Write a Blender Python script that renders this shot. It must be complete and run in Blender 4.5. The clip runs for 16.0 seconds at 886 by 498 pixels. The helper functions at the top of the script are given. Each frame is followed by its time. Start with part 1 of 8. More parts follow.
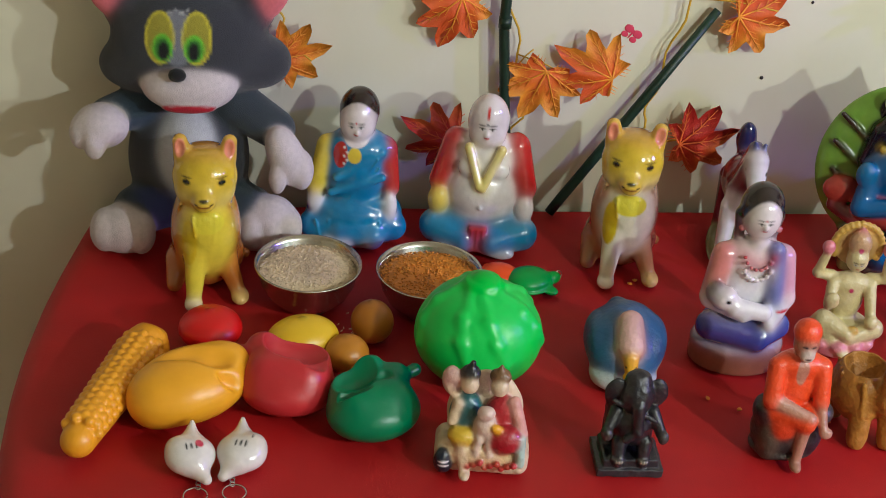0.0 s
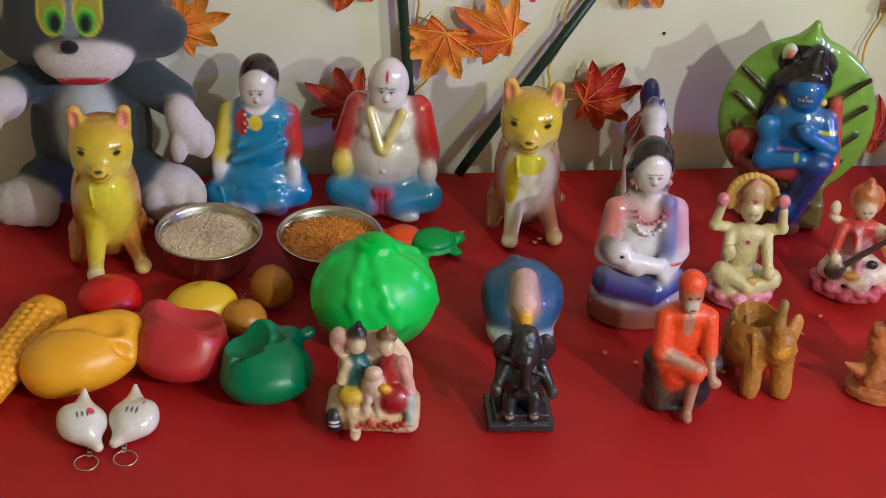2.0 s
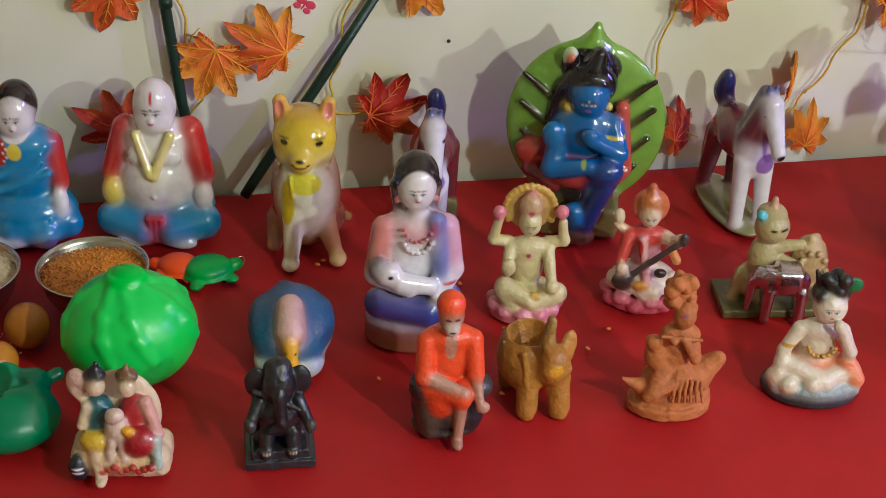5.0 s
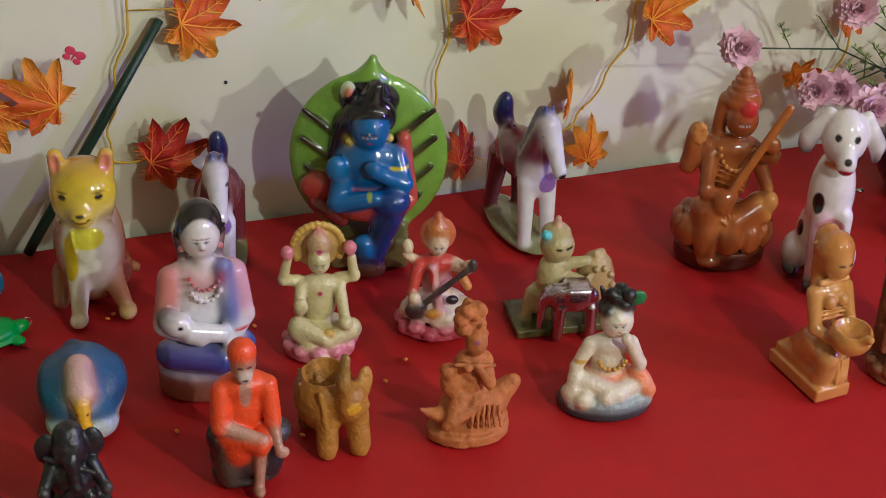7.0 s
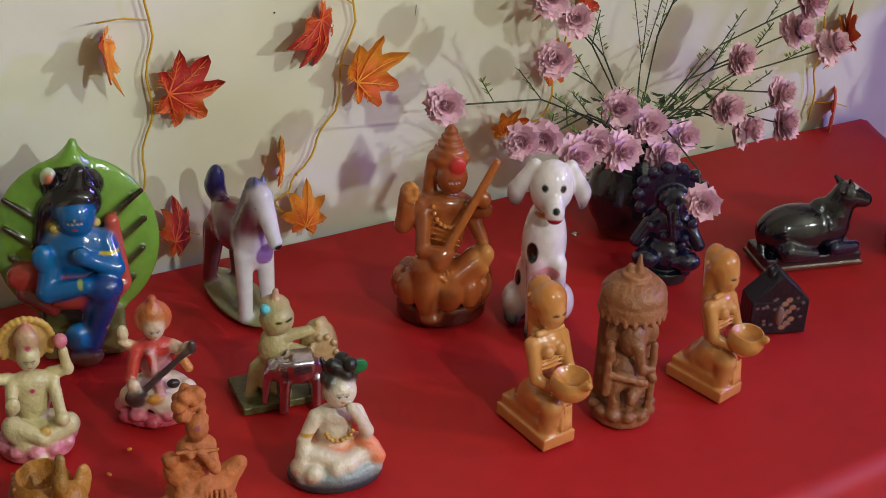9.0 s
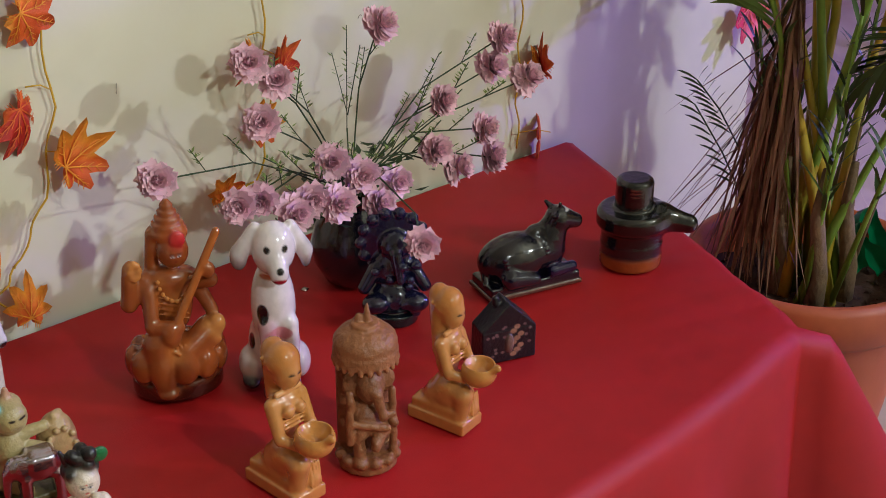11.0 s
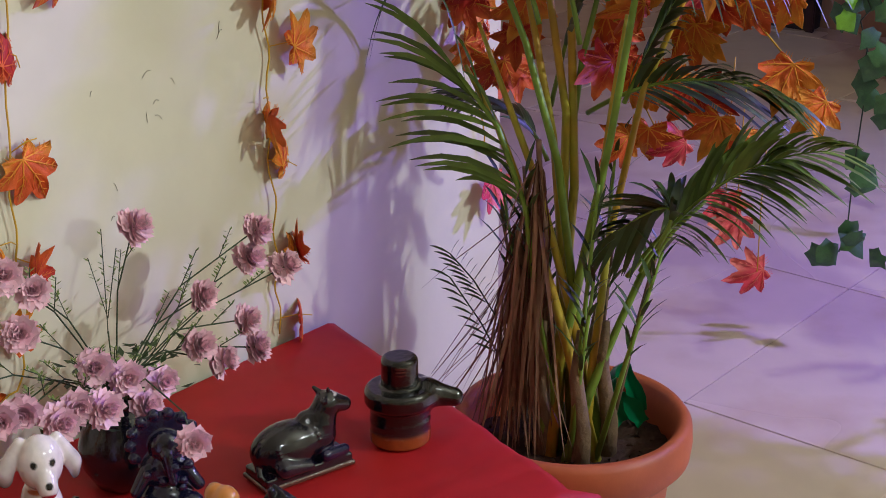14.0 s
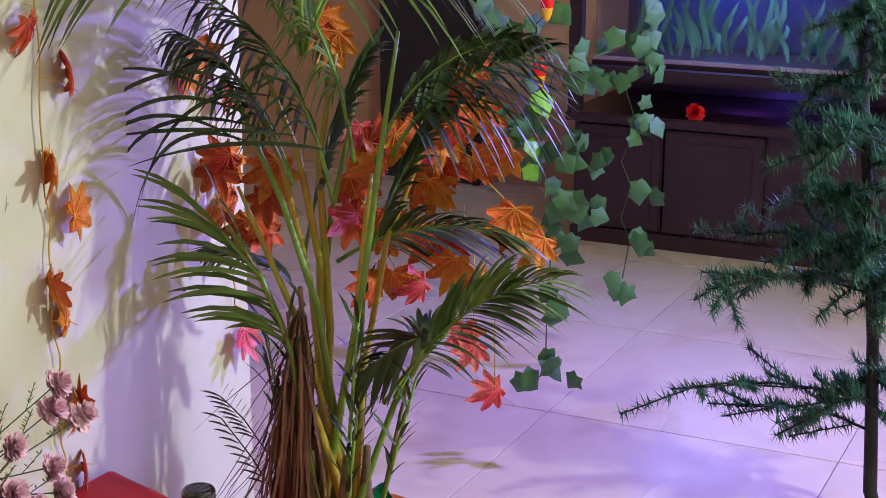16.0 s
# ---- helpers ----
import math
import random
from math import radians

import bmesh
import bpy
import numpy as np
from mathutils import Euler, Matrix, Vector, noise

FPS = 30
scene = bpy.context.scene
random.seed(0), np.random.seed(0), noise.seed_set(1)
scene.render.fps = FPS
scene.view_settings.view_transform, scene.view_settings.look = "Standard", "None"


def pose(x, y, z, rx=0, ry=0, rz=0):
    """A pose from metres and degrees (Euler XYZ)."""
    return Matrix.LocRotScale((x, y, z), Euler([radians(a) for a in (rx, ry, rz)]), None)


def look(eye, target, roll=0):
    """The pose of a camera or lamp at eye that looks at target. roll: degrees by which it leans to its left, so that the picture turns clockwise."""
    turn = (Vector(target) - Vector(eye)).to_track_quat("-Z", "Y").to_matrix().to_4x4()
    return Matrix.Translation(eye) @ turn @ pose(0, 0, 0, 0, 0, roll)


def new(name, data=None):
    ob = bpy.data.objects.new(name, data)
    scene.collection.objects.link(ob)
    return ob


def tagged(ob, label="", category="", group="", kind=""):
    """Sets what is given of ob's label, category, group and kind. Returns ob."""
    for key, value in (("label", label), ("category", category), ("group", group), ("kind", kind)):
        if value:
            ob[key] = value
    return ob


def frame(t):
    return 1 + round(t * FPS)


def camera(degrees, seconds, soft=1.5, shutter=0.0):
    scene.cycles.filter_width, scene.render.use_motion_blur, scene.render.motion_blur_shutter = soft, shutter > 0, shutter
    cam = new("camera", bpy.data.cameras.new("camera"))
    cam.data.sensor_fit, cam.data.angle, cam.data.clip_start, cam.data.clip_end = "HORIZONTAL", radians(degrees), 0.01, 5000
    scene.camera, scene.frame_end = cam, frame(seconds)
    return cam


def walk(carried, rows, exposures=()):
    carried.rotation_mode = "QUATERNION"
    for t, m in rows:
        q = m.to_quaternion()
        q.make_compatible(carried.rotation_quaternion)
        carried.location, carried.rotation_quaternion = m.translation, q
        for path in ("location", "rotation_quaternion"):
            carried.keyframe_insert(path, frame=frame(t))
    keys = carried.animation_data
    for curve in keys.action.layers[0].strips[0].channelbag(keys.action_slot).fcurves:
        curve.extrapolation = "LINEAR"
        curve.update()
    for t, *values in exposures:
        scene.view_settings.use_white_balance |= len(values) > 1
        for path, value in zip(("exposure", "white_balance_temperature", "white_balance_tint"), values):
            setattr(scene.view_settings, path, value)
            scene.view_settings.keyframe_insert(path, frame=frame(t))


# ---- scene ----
cam = camera(32.62, 16.0, soft=0.9)
PATH = [
    (0, (0.0000, -1.5495, 0.9066), (0.2420, 0.1327, -0.1478), 4.93),
    (0.5, (0.0118, -1.5533, 0.9056), (0.2651, 0.1291, -0.1456), 4.45),
    (1, (0.0297, -1.5609, 0.9034), (0.2781, 0.1183, -0.1543), 4.01),
    (1.5, (0.0608, -1.5712, 0.9069), (0.3001, 0.0979, -0.1687), 3.69),
    (2, (0.1012, -1.5739, 0.9100), (0.3458, 0.0876, -0.1761), 3.34),
    (2.5, (0.1501, -1.5630, 0.9131), (0.4317, 0.0964, -0.1673), 2.92),
    (3, (0.1768, -1.5520, 0.9122), (0.4665, 0.1033, -0.1722), 2.75),
    (3.2, (0.1805, -1.5462, 0.9073), (0.4580, 0.1116, -0.1766), 2.54),
    (5.3, (0.2963, -1.5297, 0.8927), (0.6542, 0.1198, -0.1802), 2.27),
    (5.5, (0.3092, -1.5330, 0.8969), (0.6856, 0.1137, -0.1738), 2.22),
    (6, (0.3157, -1.5444, 0.9024), (0.7309, 0.1006, -0.1567), 2.77),
    (6.5, (0.2976, -1.5312, 0.9089), (0.7923, 0.1100, -0.1216), 2.24),
    (7, (0.3056, -1.5262, 0.9105), (0.8701, 0.0799, -0.1392), 2.11),
    (7.5, (0.3354, -1.5310, 0.9102), (0.9634, 0.0595, -0.1271), 2.55),
    (8, (0.3464, -1.5274, 0.9130), (1.0425, 0.0455, -0.1074), 2.81),
    (8.5, (0.3525, -1.5260, 0.9175), (1.1192, 0.0241, -0.0871), 2.71),
    (9, (0.3527, -1.5197, 0.9261), (1.2205, -0.0113, -0.0597), 2.68),
    (9.5, (0.3431, -1.5155, 0.9272), (1.3217, -0.0659, -0.0428), 2.25),
    (9.7, (0.3456, -1.5149, 0.9358), (1.3491, -0.0834, -0.0357), 2.00),
    (11.8, (0.3691, -1.5616, 0.9489), (1.6276, -0.2819, 0.0664), 0.14),
    (12, (0.3670, -1.5607, 0.9476), (1.6520, -0.3008, 0.0750), 0.27),
    (12.5, (0.3719, -1.5588, 0.9472), (1.7117, -0.3475, 0.0883), 0.51),
    (13, (0.3758, -1.5536, 0.9539), (1.7494, -0.3737, 0.1049), 0.61),
    (13.5, (0.3744, -1.5502, 0.9644), (1.7674, -0.3687, 0.1496), 0.28),
    (14, (0.3530, -1.5545, 0.9870), (1.7896, -0.3699, 0.2571), -0.21),
    (14.5, (0.2933, -1.5434, 0.9893), (1.7940, -0.4048, 0.3174), -0.40),
    (15, (0.2303, -1.5526, 1.0207), (1.8396, -0.5398, 0.4006), -0.14),
    (15.5, (0.1346, -1.5752, 1.0308), (1.8080, -0.6283, 0.4804), 0.06),
    (16, (0.0338, -1.5665, 1.0422), (1.7704, -0.7251, 0.5166), 0.12),
]
walk(cam, [(t, look(eye, target, roll)) for t, eye, target, roll in PATH],
     [(0.0, 0.28, 5600, 4), (4.0, 0.24, 5600, 4), (7.0, -0.02, 5600, 4), (12.0, -0.12, 5600, 6), (14.0, -0.04, 5550, 8), (16.0, 0.42, 5350, 8)])

w = bpy.data.worlds.new("room_air")
scene.world = w
w.use_nodes = True
w.node_tree.nodes["Background"].inputs[0].default_value = (0.80, 0.68, 0.56, 1)
w.node_tree.nodes["Background"].inputs[1].default_value = 0.03


def lamp(name, kind, place, target, watts, colour, size):
    data = bpy.data.lights.new(name, kind)
    data.energy, data.color = watts, colour
    if kind == "AREA":
        data.size = size
    else:
        data.shadow_soft_size = size
    ob = new(name, data)
    ob.matrix_world = look(place, target)
    return ob


key = lamp("key_bulb", "SPOT", (1.08, -1.62, 0.93), (0.4, 0, 0.05), 36, (1.0, 0.97, 0.86), 0.022)
key.data.spot_size, key.data.spot_blend = radians(98), 1.0
lamp("room_bulb", "POINT", (2.75, -2.4, 1.35), (2, 0, 0), 96, (1.0, 0.98, 0.82), 0.03)
violet = lamp("violet_lamp", "SPOT", (4.6, -1.9, 1.6), (3.0, 0.0, -0.15), 350, (0.35, 0.22, 1.0), 0.06)
violet.data.spot_size, violet.data.spot_blend = radians(92), 1.0
lamp("tank_lamp", "AREA", (5.75, 0.0, 0.62), (5.75, 0.0, 0.0), 5, (0.25, 0.35, 1.0), 0.5)
lamp("strip_lamp", "AREA", (5.66, -0.12, 0.125), (6.06, -0.12, 0.06), 1.2, (0.22, 0.12, 1.0), 0.1)


# ---- materials ----
def rgb(r, g, b):
    return tuple((c / 255 / 12.92) if c <= 10 else ((c / 255 + 0.055) / 1.055) ** 2.4 for c in (r, g, b))


def material(name, colour=None, rough=0.5, metal=0.0, coat=0.0, spread=0.12, grain=60.0, bump=0.0, bump_scale=200.0,
             sheen=0.0, second=None, second_scale=8.0, second_at=0.5, subsurface=0.0, island=0.0, through_light=0.0):
    """A surface with grain at two scales; with no colour it takes the glaze colours kept on the mesh."""
    m = bpy.data.materials.new(name)
    m.use_nodes = True
    t = m.node_tree
    n, link = t.nodes, t.links.new
    b = n["Principled BSDF"]
    b.inputs["Roughness"].default_value = rough
    b.inputs["Metallic"].default_value = metal
    b.inputs["Coat Weight"].default_value = coat
    b.inputs["Coat Roughness"].default_value = 0.08
    b.inputs["Sheen Weight"].default_value = sheen
    if subsurface:
        b.inputs["Subsurface Weight"].default_value = subsurface
        b.inputs["Subsurface Radius"].default_value = (0.004, 0.003, 0.002)
    if through_light:
        b.inputs["Transmission Weight"].default_value = through_light
    place = n.new("ShaderNodeTexCoord")
    fine, broad = n.new("ShaderNodeTexNoise"), n.new("ShaderNodeTexNoise")
    fine.inputs["Scale"].default_value, broad.inputs["Scale"].default_value = grain, grain / 9
    fine.inputs["Detail"].default_value = 6
    for x in (fine, broad):
        link(place.outputs["Object"], x.inputs["Vector"])
    if colour is None:
        src = n.new("ShaderNodeAttribute")
        src.attribute_name = "glaze"
        base = src.outputs["Color"]
    else:
        src = n.new("ShaderNodeRGB")
        src.outputs[0].default_value = (*colour, 1)
        base = src.outputs[0]
    if second is not None:
        tex = n.new("ShaderNodeTexNoise")
        tex.inputs["Scale"].default_value, tex.inputs["Detail"].default_value = second_scale, 8
        link(place.outputs["Object"], tex.inputs["Vector"])
        ramp = n.new("ShaderNodeMapRange")
        ramp.inputs[1].default_value, ramp.inputs[2].default_value = second_at - 0.08, second_at + 0.12
        link(tex.outputs["Fac"], ramp.inputs[0])
        mix = n.new("ShaderNodeMix")
        mix.data_type = "RGBA"
        mix.inputs[7].default_value = (*second, 1)
        link(ramp.outputs[0], mix.inputs[0])
        link(base, mix.inputs[6])
        base = mix.outputs[2]
    add = n.new("ShaderNodeMath")
    link(fine.outputs["Fac"], add.inputs[0])
    link(broad.outputs["Fac"], add.inputs[1])
    span = n.new("ShaderNodeMapRange")
    span.inputs[1].default_value, span.inputs[2].default_value = 0.6, 1.4
    span.inputs[3].default_value, span.inputs[4].default_value = 1 - spread, 1 + spread
    link(add.outputs[0], span.inputs[0])
    value = span.outputs[0]
    if island:
        info = n.new("ShaderNodeNewGeometry")
        vary = n.new("ShaderNodeMapRange")
        vary.inputs[3].default_value, vary.inputs[4].default_value = 1 - island, 1 + island
        link(info.outputs["Random Per Island"], vary.inputs[0])
        times = n.new("ShaderNodeMath")
        times.operation = "MULTIPLY"
        link(value, times.inputs[0])
        link(vary.outputs[0], times.inputs[1])
        value = times.outputs[0]
    scale = n.new("ShaderNodeVectorMath")
    scale.operation = "SCALE"
    link(base, scale.inputs[0])
    link(value, scale.inputs["Scale"])
    link(scale.outputs[0], b.inputs["Base Color"])
    wear = n.new("ShaderNodeMapRange")
    wear.inputs[3].default_value, wear.inputs[4].default_value = max(rough - 0.08, 0.02), min(rough + 0.12, 1)
    link(broad.outputs["Fac"], wear.inputs[0])
    link(wear.outputs[0], b.inputs["Roughness"])
    if bump:
        tex = n.new("ShaderNodeTexNoise")
        tex.inputs["Scale"].default_value, tex.inputs["Detail"].default_value = bump_scale, 5
        link(place.outputs["Object"], tex.inputs["Vector"])
        relief = n.new("ShaderNodeBump")
        relief.inputs["Strength"].default_value, relief.inputs["Distance"].default_value = bump, 0.003
        link(tex.outputs["Fac"], relief.inputs["Height"])
        link(relief.outputs[0], b.inputs["Normal"])
    return m


GLAZE = material("glazed_ceramic", None, 0.14, coat=0.6, spread=0.16, grain=80, bump=0.3, bump_scale=75)
RESIN = material("painted_resin", None, 0.34, coat=0.2, spread=0.16, grain=110, bump=0.4, bump_scale=230)
CLAY = material("baked_clay", None, 0.72, spread=0.24, grain=120, bump=0.5, bump_scale=240)
CARVED = material("carved_wood", None, 0.45, spread=0.28, grain=120, bump=0.5, bump_scale=260)
PLUSH = material("plush_fabric", None, 0.95, spread=0.14, grain=220, bump=0.5, bump_scale=900, sheen=0.18)
RUBBER = material("soft_plastic", None, 0.33, spread=0.06, grain=50, bump=0.12, bump_scale=120)
BLACK_GLAZE = material("dark_glaze", None, 0.1, coat=0.7, spread=0.2, grain=60, bump=0.35, bump_scale=140)
WALL = material("cream_wall_paint", rgb(224, 219, 200), 0.6, spread=0.06, grain=14, bump=0.12, bump_scale=40,
                second=rgb(208, 202, 174), second_scale=3.5, second_at=0.58)
TAN_WALL = material("tan_wall_paint", rgb(190, 150, 110), 0.7, spread=0.1, grain=10)
CLOTH = material("red_satin_cloth", rgb(168, 9, 13), 0.6, spread=0.12, grain=30, bump=0.16, bump_scale=900)
FLOOR = material("marble_floor_tile", rgb(214, 196, 178), 0.25, spread=0.07, grain=9, second=rgb(196, 172, 148), second_scale=3, second_at=0.6)
GROUT = material("dark_grout", rgb(90, 80, 75), 0.9)
STEEL = material("brushed_steel", (0.55, 0.53, 0.5), 0.22, metal=1.0, spread=0.1, grain=160, bump=0.05)
RICE = material("puffed_rice", rgb(225, 205, 175), 0.7, spread=0.15, grain=300, island=0.12)
LENTIL = material("fried_lentils", rgb(205, 130, 40), 0.45, spread=0.25, grain=200, island=0.25)
MAPLE = material("maple_leaf_fabric", None, 0.55, spread=0.22, grain=7, bump=0.4, bump_scale=60)
MAPLE_RED = material("red_maple_leaf_fabric", None, 0.55, spread=0.22, grain=7, bump=0.4, bump_scale=60)
MAPLE_PINK = material("pink_maple_leaf_fabric", None, 0.5, spread=0.2, grain=7, bump=0.3, bump_scale=60)
VEIN = material("yellow_vine", rgb(205, 165, 40), 0.5, spread=0.15, grain=100)
STICK = material("dark_green_stick", rgb(22, 48, 34), 0.4, spread=0.3, grain=60, bump=0.3)
TERRACOTTA = material("terracotta_plastic", rgb(186, 98, 62), 0.5, spread=0.12, grain=20, bump=0.1, second=rgb(165, 84, 55), second_scale=6, second_at=0.6)
SOIL = material("dark_soil", rgb(58, 36, 26), 0.95, spread=0.5, grain=60, bump=1.0, bump_scale=90)
FROND = material("palm_leaflet", rgb(98, 122, 48), 0.38, spread=0.3, grain=40, island=0.3)
FROND_DARK = material("dark_palm_leaflet", rgb(60, 82, 38), 0.38, spread=0.3, grain=40, island=0.3)
CANE = material("palm_cane", rgb(172, 166, 52), 0.4, spread=0.25, grain=30, second=rgb(196, 156, 44), second_scale=9, second_at=0.5, bump=0.2, bump_scale=80)
CANE_GREEN = material("green_palm_cane", rgb(124, 156, 54), 0.4, spread=0.25, grain=30, bump=0.2, bump_scale=80)
DRY = material("dry_palm_leaf", rgb(134, 100, 80), 0.8, spread=0.3, grain=60, island=0.3)
SHEATH = material("grey_brown_sheath", rgb(120, 98, 74), 0.85, spread=0.35, grain=50, bump=0.8, bump_scale=120)
RIBBON = material("green_ribbon", rgb(16, 130, 80), 0.3, spread=0.15, grain=40, sheen=0.2)
PETAL = material("dusty_pink_petal", rgb(240, 196, 210), 0.7, spread=0.15, grain=90, island=0.22)
STEM = material("artificial_stem", rgb(48, 66, 34), 0.5, spread=0.2, grain=60)
SPRIG = material("pale_green_sprig", rgb(120, 140, 70), 0.5, spread=0.2, grain=60, island=0.2)
IVY = material("ivy_leaf_fabric", rgb(70, 112, 62), 0.5, spread=0.3, grain=60, island=0.3, bump=0.3)
IVY_BRIGHT = material("bright_ivy_leaf", rgb(130, 190, 50), 0.45, spread=0.2, grain=60, island=0.2)
CHILLI_RED = material("red_plastic", rgb(220, 20, 20), 0.25, spread=0.05)
CHILLI_YELLOW = material("yellow_plastic", rgb(240, 180, 20), 0.25, spread=0.05)
NEEDLE = material("fir_needles", rgb(62, 104, 80), 0.5, spread=0.3, grain=60, island=0.35)
BARK = material("dark_bark", rgb(40, 38, 32), 0.8, spread=0.3, grain=60)
DARK_WOOD = material("dark_stained_wood", rgb(46, 24, 28), 0.35, spread=0.3, grain=16, bump=0.15, bump_scale=60)
TANK_BACK = material("deep_blue_tank_backing", rgb(26, 40, 86), 0.4, spread=0.4, grain=8, second=rgb(60, 90, 90), second_scale=9, second_at=0.62)
CHROME = material("violet_chrome", (0.55, 0.5, 0.6), 0.16, metal=1.0, spread=0.15, grain=200, bump=0.25, bump_scale=300)
SCUFF = material("grey_scuff", rgb(120, 112, 96), 0.8, spread=0.2)
PAPER = material("printed_ink", rgb(40, 34, 34), 0.6)
PINK_INK = material("pink_ink", rgb(210, 60, 90), 0.6)
GLASS = bpy.data.materials.new("tank_glass")
GLASS.use_nodes = True
GLASS.node_tree.nodes["Principled BSDF"].inputs["Transmission Weight"].default_value = 1.0
GLASS.node_tree.nodes["Principled BSDF"].inputs["Roughness"].default_value = 0.03
GLASS.node_tree.nodes["Principled BSDF"].inputs["Base Color"].default_value = (0.7, 0.8, 0.95, 1)


# ---- mesh helpers ----
def mesh_of(name, verts, faces, mats, smooth=True, index=None):
    me = bpy.data.meshes.new(name)
    me.from_pydata([tuple(v) for v in verts], [], [tuple(f) for f in faces])
    for m in (mats if isinstance(mats, (list, tuple)) else [mats]):
        me.materials.append(m)
    if smooth:
        me.polygons.foreach_set("use_smooth", [True] * len(me.polygons))
    if index is not None:
        me.polygons.foreach_set("material_index", index)
    me.update()
    return me


def under(ob, parent):
    if parent is not None:
        ob.parent = parent
    return ob


def part(name, bm, mat, parent=None, label="", smooth=True):
    me = bpy.data.meshes.new(name)
    bm.to_mesh(me)
    bm.free()
    me.materials.append(mat)
    if smooth:
        me.polygons.foreach_set("use_smooth", [True] * len(me.polygons))
    return tagged(under(new(name, me), parent), label)


def bevel_box(x0, x1, y0, y1, z0, z1, r=0.004, bm=None):
    bm = bm or bmesh.new()
    m = Matrix.Translation(((x0 + x1) / 2, (y0 + y1) / 2, (z0 + z1) / 2)) @ Matrix.Diagonal((x1 - x0, y1 - y0, z1 - z0, 1))
    got = bmesh.ops.create_cube(bm, size=1, matrix=m)
    if r:
        edges = {e for v in got["verts"] for e in v.link_edges}
        bmesh.ops.bevel(bm, geom=list(edges), offset=r, segments=2, affect="EDGES")
    return bm


def lathe(profile, steps=48, wave=None):
    """Vertices and faces of a profile [(r, z)] turned about z."""
    v, f = [], []
    for i in range(steps):
        a = 2 * math.pi * i / steps
        for j, (r, z) in enumerate(profile):
            q = r * (1 + (wave(a, j) if wave else 0))
            v.append((q * math.cos(a), q * math.sin(a), z))
    n = len(profile)
    for i in range(steps):
        k = (i + 1) % steps
        for j in range(n - 1):
            f.append((i * n + j, k * n + j, k * n + j + 1, i * n + j + 1))
    return v, f


class Soup:
    """Collects vertices and faces of one mesh."""

    def __init__(self):
        self.v, self.f, self.i = [], [], []

    def add(self, v, f, k=0):
        o = len(self.v)
        self.v += [tuple(p) for p in v]
        self.f += [tuple(o + q for q in g) for g in f]
        self.i += [k] * len(f)

    def tube(self, pts, radii, sides=6, k=0):
        pts = [Vector(p) for p in pts]
        rings, up = [], Vector((0.31, 0.17, 0.93))
        for i, p in enumerate(pts):
            d = (pts[min(i + 1, len(pts) - 1)] - pts[max(i - 1, 0)]).normalized()
            a = d.cross(up)
            if a.length < 0.05:
                a = d.cross(Vector((1, 0, 0)))
            a.normalize()
            b = d.cross(a)
            r = radii if isinstance(radii, (int, float)) else radii[i]
            rings.append([p + (a * math.cos(s) + b * math.sin(s)) * r for s in [2 * math.pi * q / sides for q in range(sides)]])
        v = [q for ring in rings for q in ring]
        f = [(i * sides + s, i * sides + (s + 1) % sides, (i + 1) * sides + (s + 1) % sides, (i + 1) * sides + s)
             for i in range(len(pts) - 1) for s in range(sides)]
        f += [tuple(range(sides))[::-1], tuple((len(pts) - 1) * sides + s for s in range(sides))]
        self.add(v, f, k)

    def blade(self, pts, widths, side, k=0, fold=0.25):
        """A long leaf: a folded strip along pts."""
        v, f = [], []
        side = Vector(side)
        for p, wd in zip(pts, widths):
            p = Vector(p)
            up = Vector((0, 0, 1)) * wd * fold
            v += [p - side * wd + up, p, p + side * wd + up]
        for i in range(len(pts) - 1):
            a = 3 * i
            f += [(a, a + 1, a + 4, a + 3), (a + 1, a + 2, a + 5, a + 4)]
        self.add(v, f, k)

    def make(self, name, mats, parent=None, label="", smooth=True):
        return tagged(under(new(name, mesh_of(name, self.v, self.f, mats, smooth, self.i)), parent), label)


# ---- modelled figures: soft unions of rounded forms ----
def E(c, r, col, k=0.35, rot=(0, 0, 0)):
    return ("e", c, r if isinstance(r, tuple) else (r, r, r), rgb(*col), k, rot)


def C(a, b, r1, r2, col, k=0.35):
    return ("c", a, b, (r1, r2), rgb(*col), k)


def B(c, h, col, rnd=0.2, k=0.15, rot=(0, 0, 0)):
    return ("b", c, h, rgb(*col), k, rot, rnd)


def Y(c, r, h, col, rnd=0.25, k=0.15):
    """An upright drum: radii r (x, y), half height h."""
    return ("y", c, r if isinstance(r, tuple) else (r, r), h, rgb(*col), k, rnd)


def D(c, r, col):
    return ("d", c, r if isinstance(r, tuple) else (r, r, r), rgb(*col))


def X(c, r, k=0.2, col=None):
    return ("x", c, r if isinstance(r, tuple) else (r, r, r), k)


def local(p, c, rot):
    q = p - np.array(c, np.float32)
    if any(rot):
        m = np.array(Euler([radians(a) for a in rot]).to_matrix(), np.float32)
        q = np.stack([q[:, 0] * m[0, i] + q[:, 1] * m[1, i] + q[:, 2] * m[2, i] for i in range(3)], 1)
    return q


def oval(q, r):
    r = np.array(r, np.float32)
    k0 = np.sqrt(((q / r) ** 2).sum(1))
    k1 = np.sqrt(((q / (r * r)) ** 2).sum(1)) + 1e-6
    return k0 * (k0 - 1) / k1


